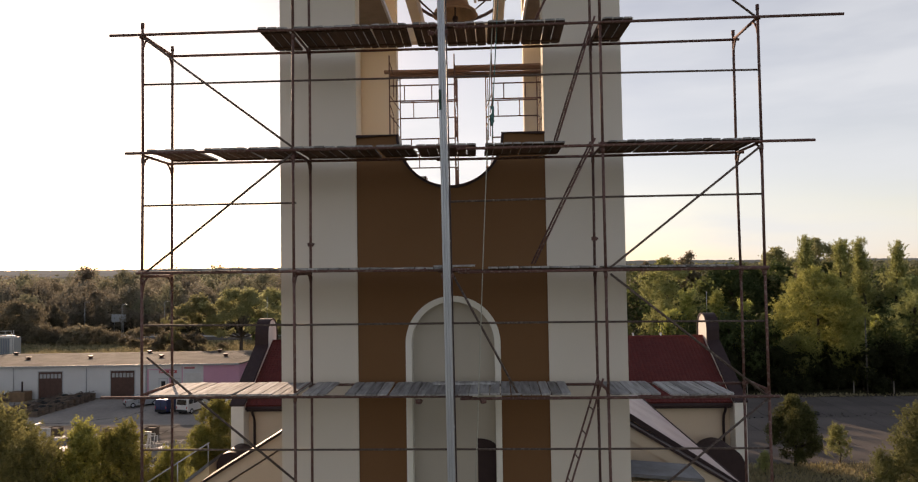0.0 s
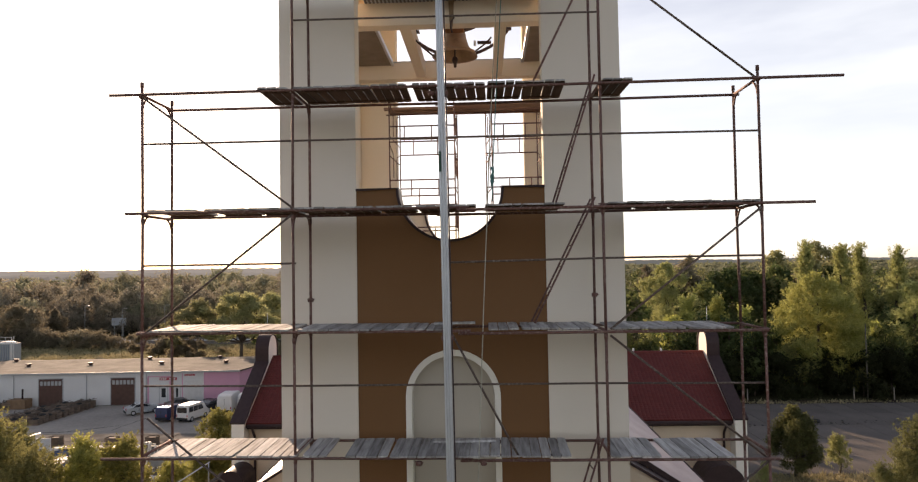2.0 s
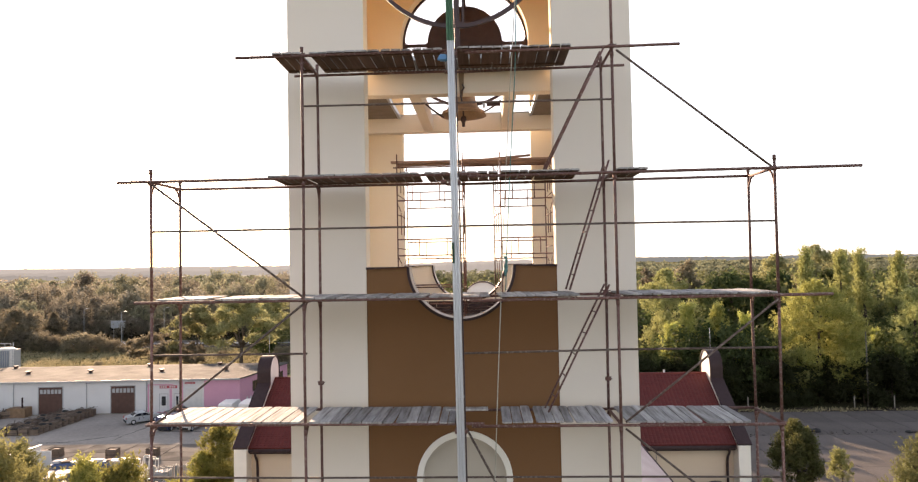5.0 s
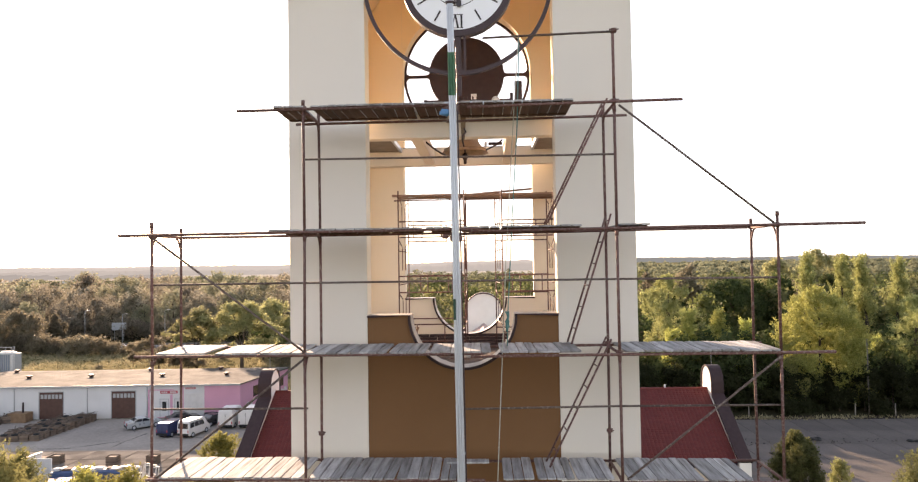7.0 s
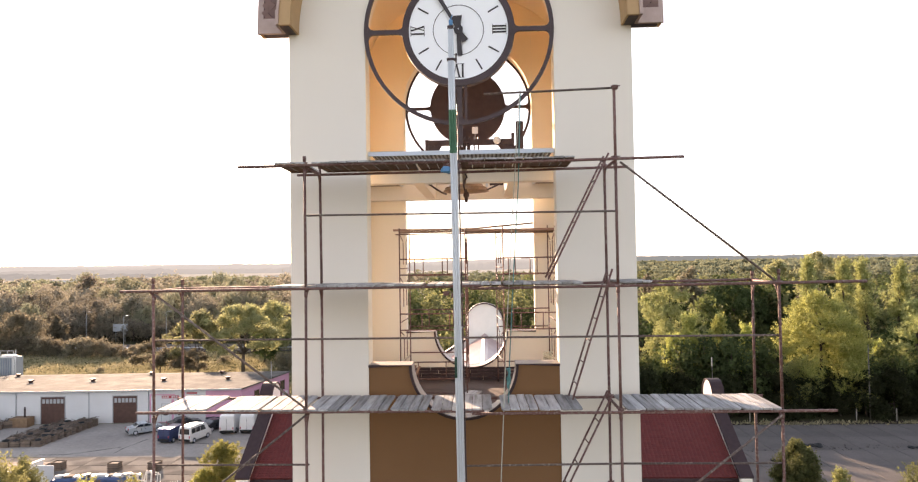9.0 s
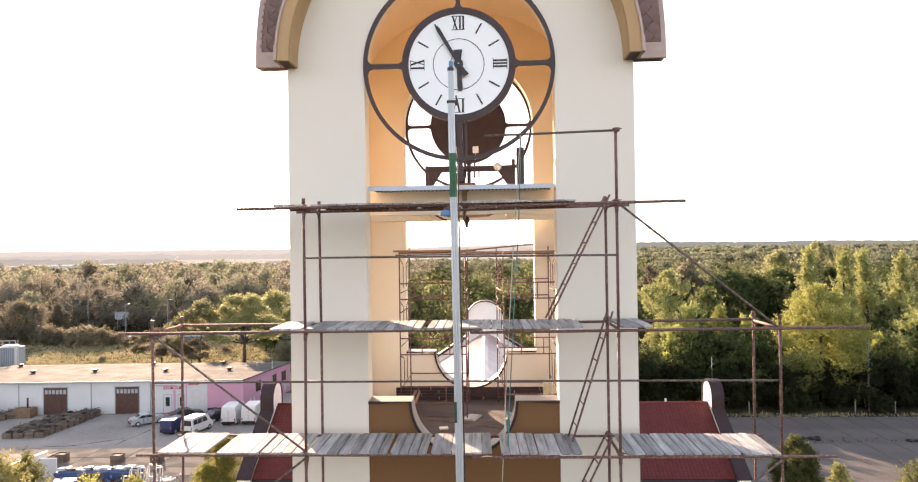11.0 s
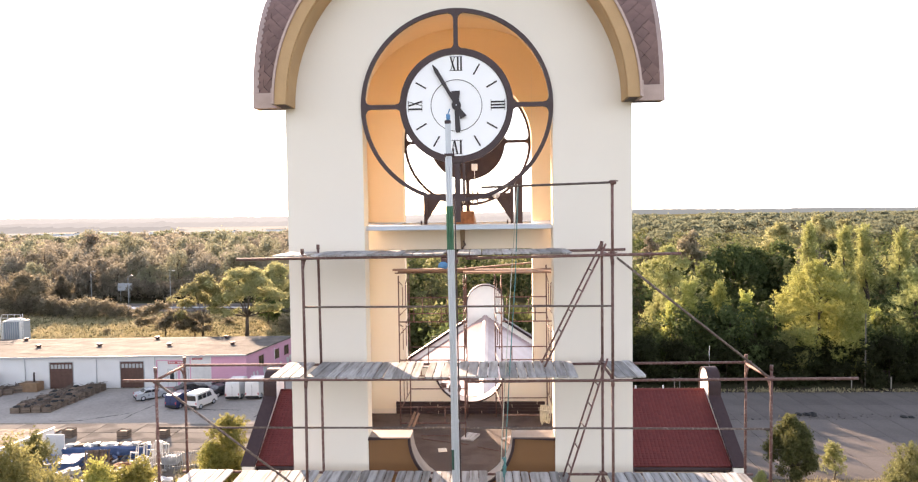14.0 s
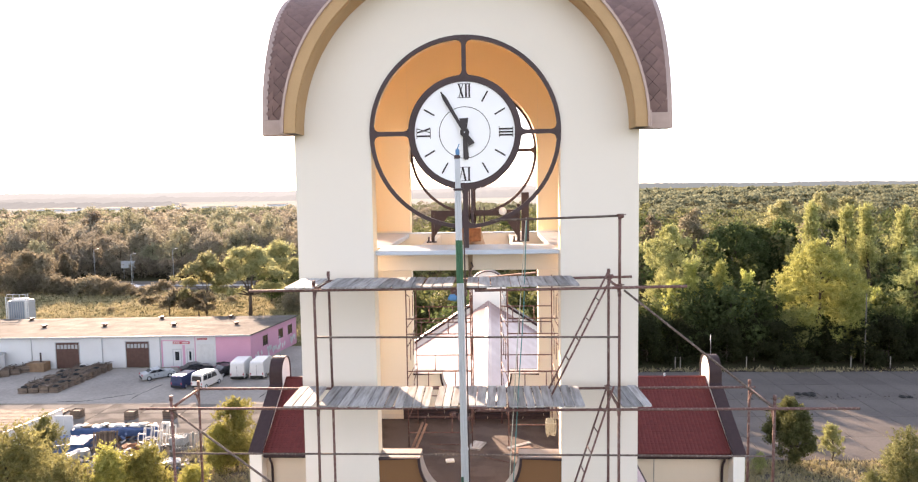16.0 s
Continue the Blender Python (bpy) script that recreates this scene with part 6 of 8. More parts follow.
# ---------------------------------------------------------------- vehicles
def vehicle(name, label, m, prof, width, paint, wheel_x, wr, glass, plate_dark=(), soft_edge=0.06):
    """prof: the side outline; glass: side window outlines."""
    v = thing(name, label, "van" if "van" in name or "bus" in name else "car", m)
    bm = BM()
    h = width / 2
    # rounded body in three slices
    cx = sum(p[0] for p in prof) / len(prof)
    rows = []
    for y, f in ((-h, 0.0), (-h + 0.12, 1.0), (h - 0.12, 1.0), (h, 0.0)):
        row = []
        for x, z in prof:
            zz = z if f or z < 0.9 else 0.9 + (z - 0.9) * 0.94
            xx = x if f else cx + (x - cx) * 0.985
            yy = y
            if not f and z > 1.0:
                yy = y * (1 - 0.07 * min(1.0, (z - 1.0)))
            row.append(bm.verts.new((xx, yy, zz)))
        rows.append(row)
    n = len(prof)
    for a, b in zip(rows, rows[1:]):
        for i in range(n):
            f = bm.faces.new((a[i], b[i], b[(i + 1) % n], a[(i + 1) % n]))
    bm.faces.new(rows[0][::-1])
    bm.faces.new(rows[-1])
    bmesh.ops.bevel(bm, geom=[e for e in bm.edges if e.calc_face_angle(0.0) > 0.35], offset=soft_edge, segments=3, affect="EDGES", clamp_overlap=True)
    part("body", bm, paint, v)
    for x, sx in ((prof[0][0], -1), (prof[-1][0], 1)):
        bm = BM()
        box(bm, min(x, x + sx * 0.07), -h * 0.93, 0.32, max(x, x + sx * 0.07), h * 0.93, 0.60, 0.03)
        part("bumper", bm, TYRE if "v" in name or "bus" in name else paint, v)
    for g in glass:
        for s in (-1, 1):
            bm = BM()
            pts = [(x, s * (h * (1 - 0.07 * min(1.0, max(0, z - 1.0))) + 0.012), z) for x, z in g]
            vs = [bm.verts.new(p) for p in pts]
            vb = [bm.verts.new((p[0], p[1] - s * 0.02, p[2])) for p in pts]
            bm.faces.new(vs)
            bm.faces.new(vb[::-1])
            for i in range(len(vs)):
                bm.faces.new((vs[i], vs[(i + 1) % len(vs)], vb[(i + 1) % len(vs)], vb[i]))
            part("side_window", bm, GLASS, v)
    for x in wheel_x:
        for s in (-1, 1):
            bm = BM()
            tube(bm, (x, s * (h - 0.18), wr), (x, s * (h + 0.01), wr), wr, 18)
            w = part("wheel", bm, TYRE, v)
            bm = BM()
            tube(bm, (x, s * (h + 0.011), wr), (x, s * (h + 0.02), wr), wr * 0.6, 14)
            part("rim", bm, ZINC, w)
    for (x0, z0), (x1, z1), nm in plate_dark:
        bm = BM()
        d = Vector((x1 - x0, 0, z1 - z0))
        nrm = Vector((-d.z, 0, d.x)).normalized() * 0.015
        if nrm.x * (x0 - cx) < 0:
            nrm = -nrm
        q = [Vector((x0, -h * 0.82, z0)) + nrm, Vector((x0, h * 0.82, z0)) + nrm, Vector((x1, h * 0.76, z1)) + nrm, Vector((x1, -h * 0.76, z1)) + nrm]
        a = [bm.verts.new(p) for p in q]
        b = [bm.verts.new(p - nrm * 2.0) for p in q]
        bm.faces.new(a)
        bm.faces.new(b[::-1])
        for i in range(4):
            bm.faces.new((a[i], a[(i + 1) % 4], b[(i + 1) % 4], b[i]))
        part(nm, bm, GLASS, v)
    for s in (-1, 1):
        bm = BM()
        x = min(q[0] for q in prof)
        box(bm, x - 0.015, s * h * 0.84 - 0.07, 0.72, x + 0.08, s * h * 0.84 + 0.07, 1.02, 0.02)
        part("rear_light", bm, REDSIGN, v)
    if "van" in name:
        bm = BM()
        x = min(q[0] for q in prof)
        box(bm, x - 0.004, -0.012, 0.62, x + 0.08, 0.012, max(q[1] for q in prof) * 0.80)
        part("door_seam", bm, TYRE, v)
    return v


def vehicles():
    SILV = mat("silver_blue_paint", (0.42, 0.47, 0.50), 0.3, 0.5, var=0.04)
    DARKC = mat("dark_car_paint", (0.03, 0.03, 0.035), 0.3, 0.2, var=0.05)
    BLUE = mat("navy_paint", (0.02, 0.032, 0.09), 0.35, 0.1, var=0.05)
    WHI = mat("white_paint", (0.62, 0.62, 0.61), 0.35, 0.0, var=0.04)
    sedan = [(-2.2, 0.25), (-2.25, 0.75), (-2.1, 0.98), (-1.55, 1.05), (-0.95, 1.42), (0.15, 1.44), (0.95, 1.02), (1.9, 0.88), (2.2, 0.7), (2.2, 0.25)]
    sglass = [[(-1.35, 1.04), (-0.9, 1.36), (-0.35, 1.38), (-0.35, 1.03)], [(-0.28, 1.03), (-0.28, 1.38), (0.12, 1.38), (0.75, 1.03)]]
    sdark = (((-1.5, 1.06), (-0.98, 1.40), "rear_window"), ((0.9, 1.05), (0.2, 1.43), "windscreen"))
    z = G + 0.022
    vehicle("silver_car", "silver-blue saloon car parked in the yard", pose(-46.2, 77.4, z, 0, 0, 40), sedan, 1.75, SILV, (-1.35, 1.35), 0.32, sglass, sdark)
    vehicle("dark_car", "dark saloon car parked by the workshop", pose(-42.0, 80.2, z, 0, 0, 35), sedan, 1.75, DARKC, (-1.35, 1.35), 0.32, sglass, sdark)
    vehicle("dark_car", "dark saloon car parked beside old tyres", pose(-37.2, 79.4, z, 0, 0, 60), sedan, 1.75, DARKC, (-1.35, 1.35), 0.32, sglass, sdark)
    van = [(-2.3, 0.3), (-2.35, 1.0), (-2.25, 1.85), (-2.1, 1.98), (0.75, 1.98), (1.05, 1.85), (1.55, 1.2), (2.2, 1.0), (2.35, 0.75), (2.35, 0.3)]
    wg = [[(-2.0, 1.15), (-1.95, 1.72), (-1.15, 1.72), (-1.15, 1.15)], [(-1.05, 1.15), (-1.05, 1.72), (-0.2, 1.72), (-0.2, 1.15)], [(-0.1, 1.15), (-0.1, 1.72), (0.6, 1.72), (0.85, 1.5), (1.0, 1.15)]]
    vdark = (((-2.33, 1.1), (-2.25, 1.75), "rear_window"), ((1.5, 1.27), (1.1, 1.8), "windscreen"))
    bus = [(-2.1, 0.32), (-2.14, 1.0), (-2.06, 1.95), (-1.9, 2.14), (0.8, 2.14), (1.15, 1.98), (1.6, 1.25), (1.95, 1.05), (2.1, 0.8), (2.1, 0.32)]
    wg = [[(x * 0.92, zz * 1.07 + 0.02) for x, zz in g] for g in wg]
    bdark = (((-2.13, 1.2), (-2.08, 1.85), "rear_window"), ((1.58, 1.33), (1.2, 1.92), "windscreen"))
    vehicle("white_minibus", "white minibus with dark windows parked in the yard", pose(-37.6, 73.6, z, 0, 0, 76), bus, 1.8, WHI, (-1.35, 1.3), 0.33, wg, bdark, 0.09)
    vehicle("blue_van", "dark blue panel van parked in the yard", pose(-40.5, 74.0, z, 0, 0, 80), [(x, zz * 0.93) for x, zz in van], 1.75, BLUE, (-1.5, 1.5), 0.33, [[(0.0, 1.05), (0.0, 1.6), (0.55, 1.6), (0.95, 1.1)]], vdark[1:])
    tall = [(-2.7, 0.35), (-2.75, 1.2), (-2.66, 2.3), (-2.5, 2.5), (-1.9, 2.57), (0.6, 2.57), (1.25, 2.38), (1.9, 1.45), (2.6, 1.15), (2.75, 0.8), (2.75, 0.35)]
    tg = [[(0.75, 1.35), (0.75, 2.05), (1.2, 2.05), (1.6, 1.4)]]
    td = (((1.85, 1.5), (1.4, 2.28), "windscreen"),)
    for x, y, a in ((-34.6, 78.6, 94), (-31.9, 78.9, 92)):
        vehicle("white_van", "tall white delivery van seen from behind", pose(x, y, z, 0, 0, a), tall, 2.0, WHI, (-1.7, 1.8), 0.36, tg, td, 0.07)
    vehicle("white_car", "white car on the far road", pose(-96.0, 161.9, G + 0.045, 0, 0, -2), sedan, 1.75, WHI, (-1.35, 1.35), 0.32, sglass, sdark)


vehicles()


# ---------------------------------------------------------------- crates, scrap and fences in the yard
def crate(w, d, h, slats):
    c = thing("crate", "weathered slatted wooden crate in the yard", "crate", group="wooden crates")
    for k in range(slats):
        z = h * (k + 0.15) / slats
        for y in (-d / 2, d / 2 - 0.03):
            bm = BM()
            box(bm, -w / 2, y, z, w / 2, y + 0.03, z + h / slats * 0.62)
            part("slat", bm, CRATE, c)
        for x in (-w / 2, w / 2 - 0.03):
            bm = BM()
            box(bm, x, -d / 2 + 0.03, z, x + 0.03, d / 2 - 0.03, z + h / slats * 0.62)
            part("slat", bm, CRATE, c)
    bm = BM()
    box(bm, -w / 2 + 0.04, -d / 2 + 0.04, 0.0, w / 2 - 0.04, d / 2 - 0.04, h * 0.86)
    part("load", bm, CRATE, c)
    return c


def yard_clutter():
    rnd = random.Random(9)
    z = G + 0.022
    base = [crate(1.2, 1.0, 1.0, 4), crate(1.2, 1.0, 0.75, 3)]
    used = [False, False]

    def put(x, y, zz, a, k):
        m = pose(x, y, zz, 0, 0, a)
        if used[k]:
            copy_thing(base[k], m)
        else:
            base[k].matrix_basis = m
            used[k] = True
    loose = BM()

    def litter(x, y, zz, n):
        for q in range(n):
            l, w = rnd.uniform(0.35, 0.75), rnd.uniform(0.03, 0.07)
            box(loose, -l, -w, 0, l, w, 0.03, m=pose(x + rnd.uniform(-.5, .5), y + rnd.uniform(-.5, .5), zz + rnd.uniform(0.05, 0.30), rnd.uniform(-8, 8), rnd.uniform(-22, 22), rnd.uniform(0, 180)))
    for i in range(10):
        for j in range(4):
            f = i / 9
            x, y = -60.6 + 0.9 * f + 1.3 * j, 70.6 + 10.2 * f + 0.15 * j
            k = rnd.randrange(2)
            put(x + rnd.uniform(-0.08, 0.08), y, z, 4 + rnd.uniform(-6, 6), k)
            top = z + (1.0 if k == 0 else 0.75)
            if rnd.random() < 0.3:
                tyre(x, y, top - 0.06, rnd.uniform(0.34, 0.46))
            else:
                litter(x, y, top - 0.1, 5)
    for i in range(9):
        for j in range(2):
            x, y = -74.0 + 0.75 * i + 1.25 * j, 73.0 + 1.15 * i - 0.4 * j
            put(x, y, z, 20 + rnd.uniform(-4, 4), rnd.randrange(2))
            litter(x, y, z + 0.85, 4)
    tagged(part("loose_slats", loose, CRATE), "broken slats strewn over the wooden crates", "slats", kind="stuff")
    for x, y in ((-41.0, 60.8), (-36.6, 61.0), (-47.6, 61.2)):
        put(x, y, z + 0.01, rnd.uniform(-5, 5), 0)
    for x, y in ((-38.8, 81.8), (-39.4, 82.0), (-38.2, 82.1), (-38.9, 82.3)):
        for k in range(3):
            tyre(x, y, z + 0.36 * k, 0.42)
    b = thing("rust_box", "rust brown steel box beside the crates", "box", pose(-66.0, 81.2, z))
    bm = BM()
    box(bm, -1.3, -0.8, 0, 1.3, 0.8, 1.3, 0.03)
    part("body", bm, mat("brown_box_paint", (0.22, 0.135, 0.08), 0.8, var=0.2, scale=2), b)
    bm = BM()
    tube(bm, (0.4, 0, 1.3), (0.4, 0, 2.7), 0.12, 8)
    part("flue", bm, CAP, b)
    # white board wall round the corner of the dusty yard
    t = thing("board_wall", "white painted board wall round the yard's corner", "wall", pose(-47.0, 57.6, G + 0.02))
    for k in range(6):
        bm = BM()
        box(bm, -0.09, -1.9 * (k + 1) + 0.01, 0, 0.09, -1.9 * k - 0.01, 2.15)
        part("board_panel", bm, WALLW, t, m=pose(0, 0, 0, 0, 0, -10.5))
    bm = BM()
    box(bm, -0.15, -11.45, 2.152, 0.15, 0.1, 2.25)
    part("coping", bm, WPLAST, t, m=pose(0, 0, 0, 0, 0, -10.5))
    for k in range(2):
        bm = BM()
        box(bm, -1.15 + k * 1.0, -2.2, 0, -0.17 + k * 1.0, -2.08, 2.2)
        part("end_panel", bm, WALLW, t, m=pose(1.75, 0, 0))
    # ribbed boards of the raised loading deck behind it
    d = thing("loading_deck", "low tan board deck with open joints", "deck", pose(-57.5, 60.2, G + 0.03))
    for k in range(14):
        bm = BM()
        box(bm, -7.5, -3.6 + k * 0.5, 0.0, 7.5, -3.6 + k * 0.5 + 0.42, 0.16, 0.01)
        part("deck_board", bm, CRATE, d)
    # slatted gate and fence
    f = thing("slat_fence", "grey slatted steel fence at the yard's edge", "fence", pose(-31.6, 51.2, G + 0.02, 0, 0, 15))
    for x in (0, 2.0, 4.0):
        bm = BM()
        box(bm, x - 0.04, -0.04, 0, x + 0.04, 0.04, 1.9)
        part("post", bm, GREYP, f)
    for k in range(26):
        bm = BM()
        box(bm, 0.1 + k * 0.15, -0.015, 0.12, 0.16 + k * 0.15, 0.015, 1.8)
        part("slat", bm, GREYP, f)
    for zz in (0.3, 1.6):
        bm = BM()
        box(bm, 0, 0.017, zz, 4.0, 0.05, zz + 0.06)
        part("rail", bm, GREYP, f)
    # scrap: tarps, frames, boards, white goods
    for x, y, w, d, h, a, mt, nm, lb in (
            (-42.6, 51.9, 4.2, 2.6, 0.95, 4, BLUETARP, "tarpaulin", "blue tarpaulin over stacked goods"), (-39.6, 55.0, 8.6, 1.3, 1.15, 3, BLUETARP, "tarpaulin", "long blue tarpaulin over stacked sheets"),
            (-35.9, 51.4, 1.6, 1.2, 0.6, 30, RUST, "scrap_sheet", "rusty brown scrap metal lump"), (-33.4, 50.6, 1.3, 1.0, 0.9, 10, WPLAST, "white_box", "white appliance box in the scrap yard"),
            (-37.4, 48.2, 1.7, 1.0, 0.35, 35, WPLAST, "white_box", "white plastic cover in the scrap yard"), (-34.4, 48.8, 2.0, 0.9, 0.5, -12, WPLAST, "white_box", "white crate lid in the scrap yard"),
            (-40.0, 49.0, 2.2, 1.0, 0.9, 50, GREYP, "scrap_sheet", "grey crumpled scrap metal sheet"), (-32.0, 53.4, 1.6, 1.2, 0.7, 0, GREYP, "scrap_sheet", "grey crumpled scrap metal sheet"),
            (-30.4, 47.6, 2.4, 1.0, 0.6, 25, WPLAST, "white_box", "white sheet pile by the fence"), (-43.4, 55.6, 1.4, 1.0, 1.0, 0, GREYP, "scrap_sheet", "grey crumpled scrap metal sheet")):
        bm = BM()
        box(bm, -w / 2, -d / 2, 0, w / 2, d / 2, h)
        bmesh.ops.subdivide_edges(bm, edges=bm.edges[:], cuts=4, use_grid_fill=True)
        for v in bm.verts:
            nz = noise.noise(v.co * 2.1 + Vector((x, y, 0)))
            v.co += Vector((nz * 0.14, noise.noise(v.co * 1.7 + Vector((y, x, 3))) * 0.14, nz * 0.22 if v.co.z > 0.1 else 0))
        tagged(part(nm, bm, mt, None, m=pose(x, y, G + 0.02, 0, 0, a)), lb, nm.replace("_", " "))
    for k in range(9):
        x, y, a = -35.4 + 0.30 * k + rnd.uniform(-.1, .1), 51.6 + 0.22 * k, rnd.uniform(-15, 15)
        fr = thing("window_frame", "white plastic window frame leaning in the scrap yard", "window frame", pose(x, y, G + 0.02, rnd.uniform(-16, -6), 0, a), group="scrap window frames")
        h, w = rnd.uniform(1.6, 2.5), rnd.uniform(0.7, 1.0)
        for x0, x1, z0, z1 in ((0, 0.09, 0, h), (w - 0.09, w, 0, h), (0.09, w - 0.09, 0, 0.09), (0.09, w - 0.09, h - 0.09, h), (0.09, w - 0.09, h * 0.45, h * 0.45 + 0.08)):
            bm = BM()
            box(bm, x0, 0, z0, x1, 0.07, z1)
            part("bar", bm, WPLAST, fr)
    for k in range(3):
        p = thing("upright_pallet", "brown wooden pallet standing on edge", "pallet", pose(-39.6 + 0.28 * k, 50.9 + 0.12 * k, G + 0.02, -12, 0, 8), group="upright pallets")
        for i in range(7):
            bm = BM()
            box(bm, i * 0.26, 0, 0, i * 0.26 + 0.16, 0.03, 2.0)
            part("slat", bm, CRATE, p)
        for zz in (0.1, 0.95, 1.8):
            bm = BM()
            box(bm, 0, 0.031, zz, 1.75, 0.09, zz + 0.1)
            part("bearer", bm, CRATE, p)
    for nm, lb, mt, n, seed in (("scrap", "mixed grey scrap strewn over the dusty yard", mat("mixed_scrap", (0.16, 0.155, 0.15), 0.75, island=0.75, var=0.25), 260, 1),
                                ("scrap", "white plastic offcuts strewn over the yard", mat("white_scrap", (0.33, 0.33, 0.32), 0.6, island=0.5, var=0.15), 34, 2),
                                ("scrap", "rusty and brown scrap strewn over the yard", mat("brown_scrap", (0.12, 0.07, 0.045), 0.85, island=0.6, var=0.25), 110, 3),
                                ("scrap", "blue sheet scraps strewn over the yard", mat("blue_scrap", (0.06, 0.10, 0.19), 0.7, island=0.5, var=0.2), 46, 4)):
        q = random.Random(60 + seed)
        bm = BM()
        for k in range(n):
            s = q.uniform(0.10, 0.40)
            cx, cy = q.choice(((-41.5, 52.6), (-38.5, 54.4), (-36.5, 50.4), (-34.2, 50.6), (-38.0, 48.0), (-34.0, 47.8), (-29.6, 46.8)))
            box(bm, -s, -s * q.uniform(0.15, 0.7), 0, s, s * q.uniform(0.15, 0.7), s * q.uniform(0.1, 0.8), m=pose(cx + q.gauss(0, 1.0), cy + q.gauss(0, 0.7), G + 0.02 + abs(q.gauss(0, 0.28)), q.uniform(-25, 25), q.uniform(-35, 35), q.uniform(0, 180)))
        tagged(part(nm, bm, mt), lb, "scrap", kind="stuff")
    # pale offcuts along the top of the long stack
    for k in range(16):
        bm = BM()
        w, h = q.uniform(0.2, 0.5), q.uniform(0.12, 0.3)
        box(bm, -w, -0.35, 0, w, 0.35, h, 0.02)
        tagged(part("offcut", bm, (WALLW, GREYP, CRATE, WPLAST)[k % 4], None, m=pose(-43.4 + 0.52 * k, 55.0 + 0.027 * k + q.uniform(-0.2, 0.2), G + 1.17, q.uniform(-6, 6), q.uniform(-8, 8), q.uniform(-25, 25))), "pale offcut lying on the tarpaulin stack", "offcut", group="offcuts on the stack")
    # far pale sheds
    for x, y, w, h in ((-640, 960, 55, 3.2), (-566, 985, 36, 3.0), (-500, 1010, 44, 2.8), (-700, 900, 26, 4), (-430, 1040, 50, 2.6), (-352, 1090, 30, 3)):
        s = thing("far_shed", "long pale shed far off in the fields", "shed", pose(x, y, G, 0, 0, 8), group="far sheds")
        bm = BM()
        box(bm, -w / 2, -10, 0, w / 2, 10, h)
        part("wall", bm, WALLW, s)
        bm = BM()
        prism(bm, [(-11, h), (0, h + 1.3), (11, h)], "x", -w / 2 - 0.5, w / 2 + 0.5)
        part("roof", bm, WROOF, s)


yard_clutter()

# ---------------------------------------------------------------- trees
def leafmat(name, col, col2, isle=0.24, through_light=0.55):
    col, col2 = [(r * 0.90, g, b * 1.1) for r, g, b in (col, col2)]
    return mat(name, col, 0.65, var=0.2, scale=0.35, fine=3.0, col2=col2, island=isle, rand=0.2, hue=0.008, transl=through_light, spec=0.12)


LEAF_MID = leafmat("leaf_green", (0.115, 0.12, 0.04), (0.08, 0.088, 0.03))
LEAF_PALE = leafmat("leaf_pale_green", (0.38, 0.36, 0.14), (0.28, 0.27, 0.10))
LEAF_DARK = leafmat("leaf_dark_green", (0.085, 0.10, 0.035), (0.055, 0.068, 0.024))
# shade at the foot of the wood is put into this near-black leaf colour
LEAF_FOOT_SHADE = leafmat("leaf_foot_shade", (0.040, 0.042, 0.016), (0.028, 0.030, 0.012))
LEAF_OLIVE = leafmat("leaf_olive", (0.20, 0.185, 0.075), (0.14, 0.135, 0.05))
LEAF_YEL = leafmat("leaf_yellow_green", (0.47, 0.44, 0.135), (0.35, 0.335, 0.095))
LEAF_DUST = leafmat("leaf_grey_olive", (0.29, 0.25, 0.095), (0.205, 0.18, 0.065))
LEAF_BUSH = leafmat("leaf_bush", (0.33, 0.285, 0.085), (0.225, 0.20, 0.06))
# distance haze is put into these two leaf colours: pale, low in contrast
LEAF_HAZE = leafmat("leaf_hazed_wood", (0.29, 0.235, 0.165), (0.24, 0.195, 0.138), 0.12, 0.55)
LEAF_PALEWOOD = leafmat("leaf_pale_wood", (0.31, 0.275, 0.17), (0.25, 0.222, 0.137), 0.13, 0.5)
LEAF_ROAD = leafmat("leaf_roadside", (0.245, 0.192, 0.125), (0.185, 0.148, 0.092), 0.16, 0.6)
LEAF_OAK = leafmat("leaf_oak", (0.38, 0.335, 0.155), (0.29, 0.255, 0.115), 0.18, 0.6)
LEAF_RUSSET = leafmat("leaf_russet", (0.27, 0.208, 0.145), (0.22, 0.17, 0.118), 0.12, 0.55)
LEAF_POP = leafmat("leaf_poplar", (0.36, 0.34, 0.125), (0.27, 0.255, 0.09))
LEAF_WOOD = leafmat("leaf_wood", (0.17, 0.165, 0.075), (0.12, 0.12, 0.052))
# far-off haze is mixed into this leaf base, so it is greyish and even
LEAF_FAR = mat("leaf_hazed_far_wood", (0.19, 0.20, 0.13), 0.9, var=0.1, scale=0.02, fine=0.3, col2=(0.15, 0.155, 0.105), island=0.12, transl=0.45, spec=0.0)
LEAF_N, LEAF_S = 1.64, 0.81       # how many leaf clumps, how large
LEAF_EGG = leafmat("leaf_hazel", (0.125, 0.115, 0.042), (0.08, 0.075, 0.028))
BARK = mat("bark", (0.085, 0.065, 0.05), 0.95, var=0.25, scale=3, fine=20, bump=0.5)


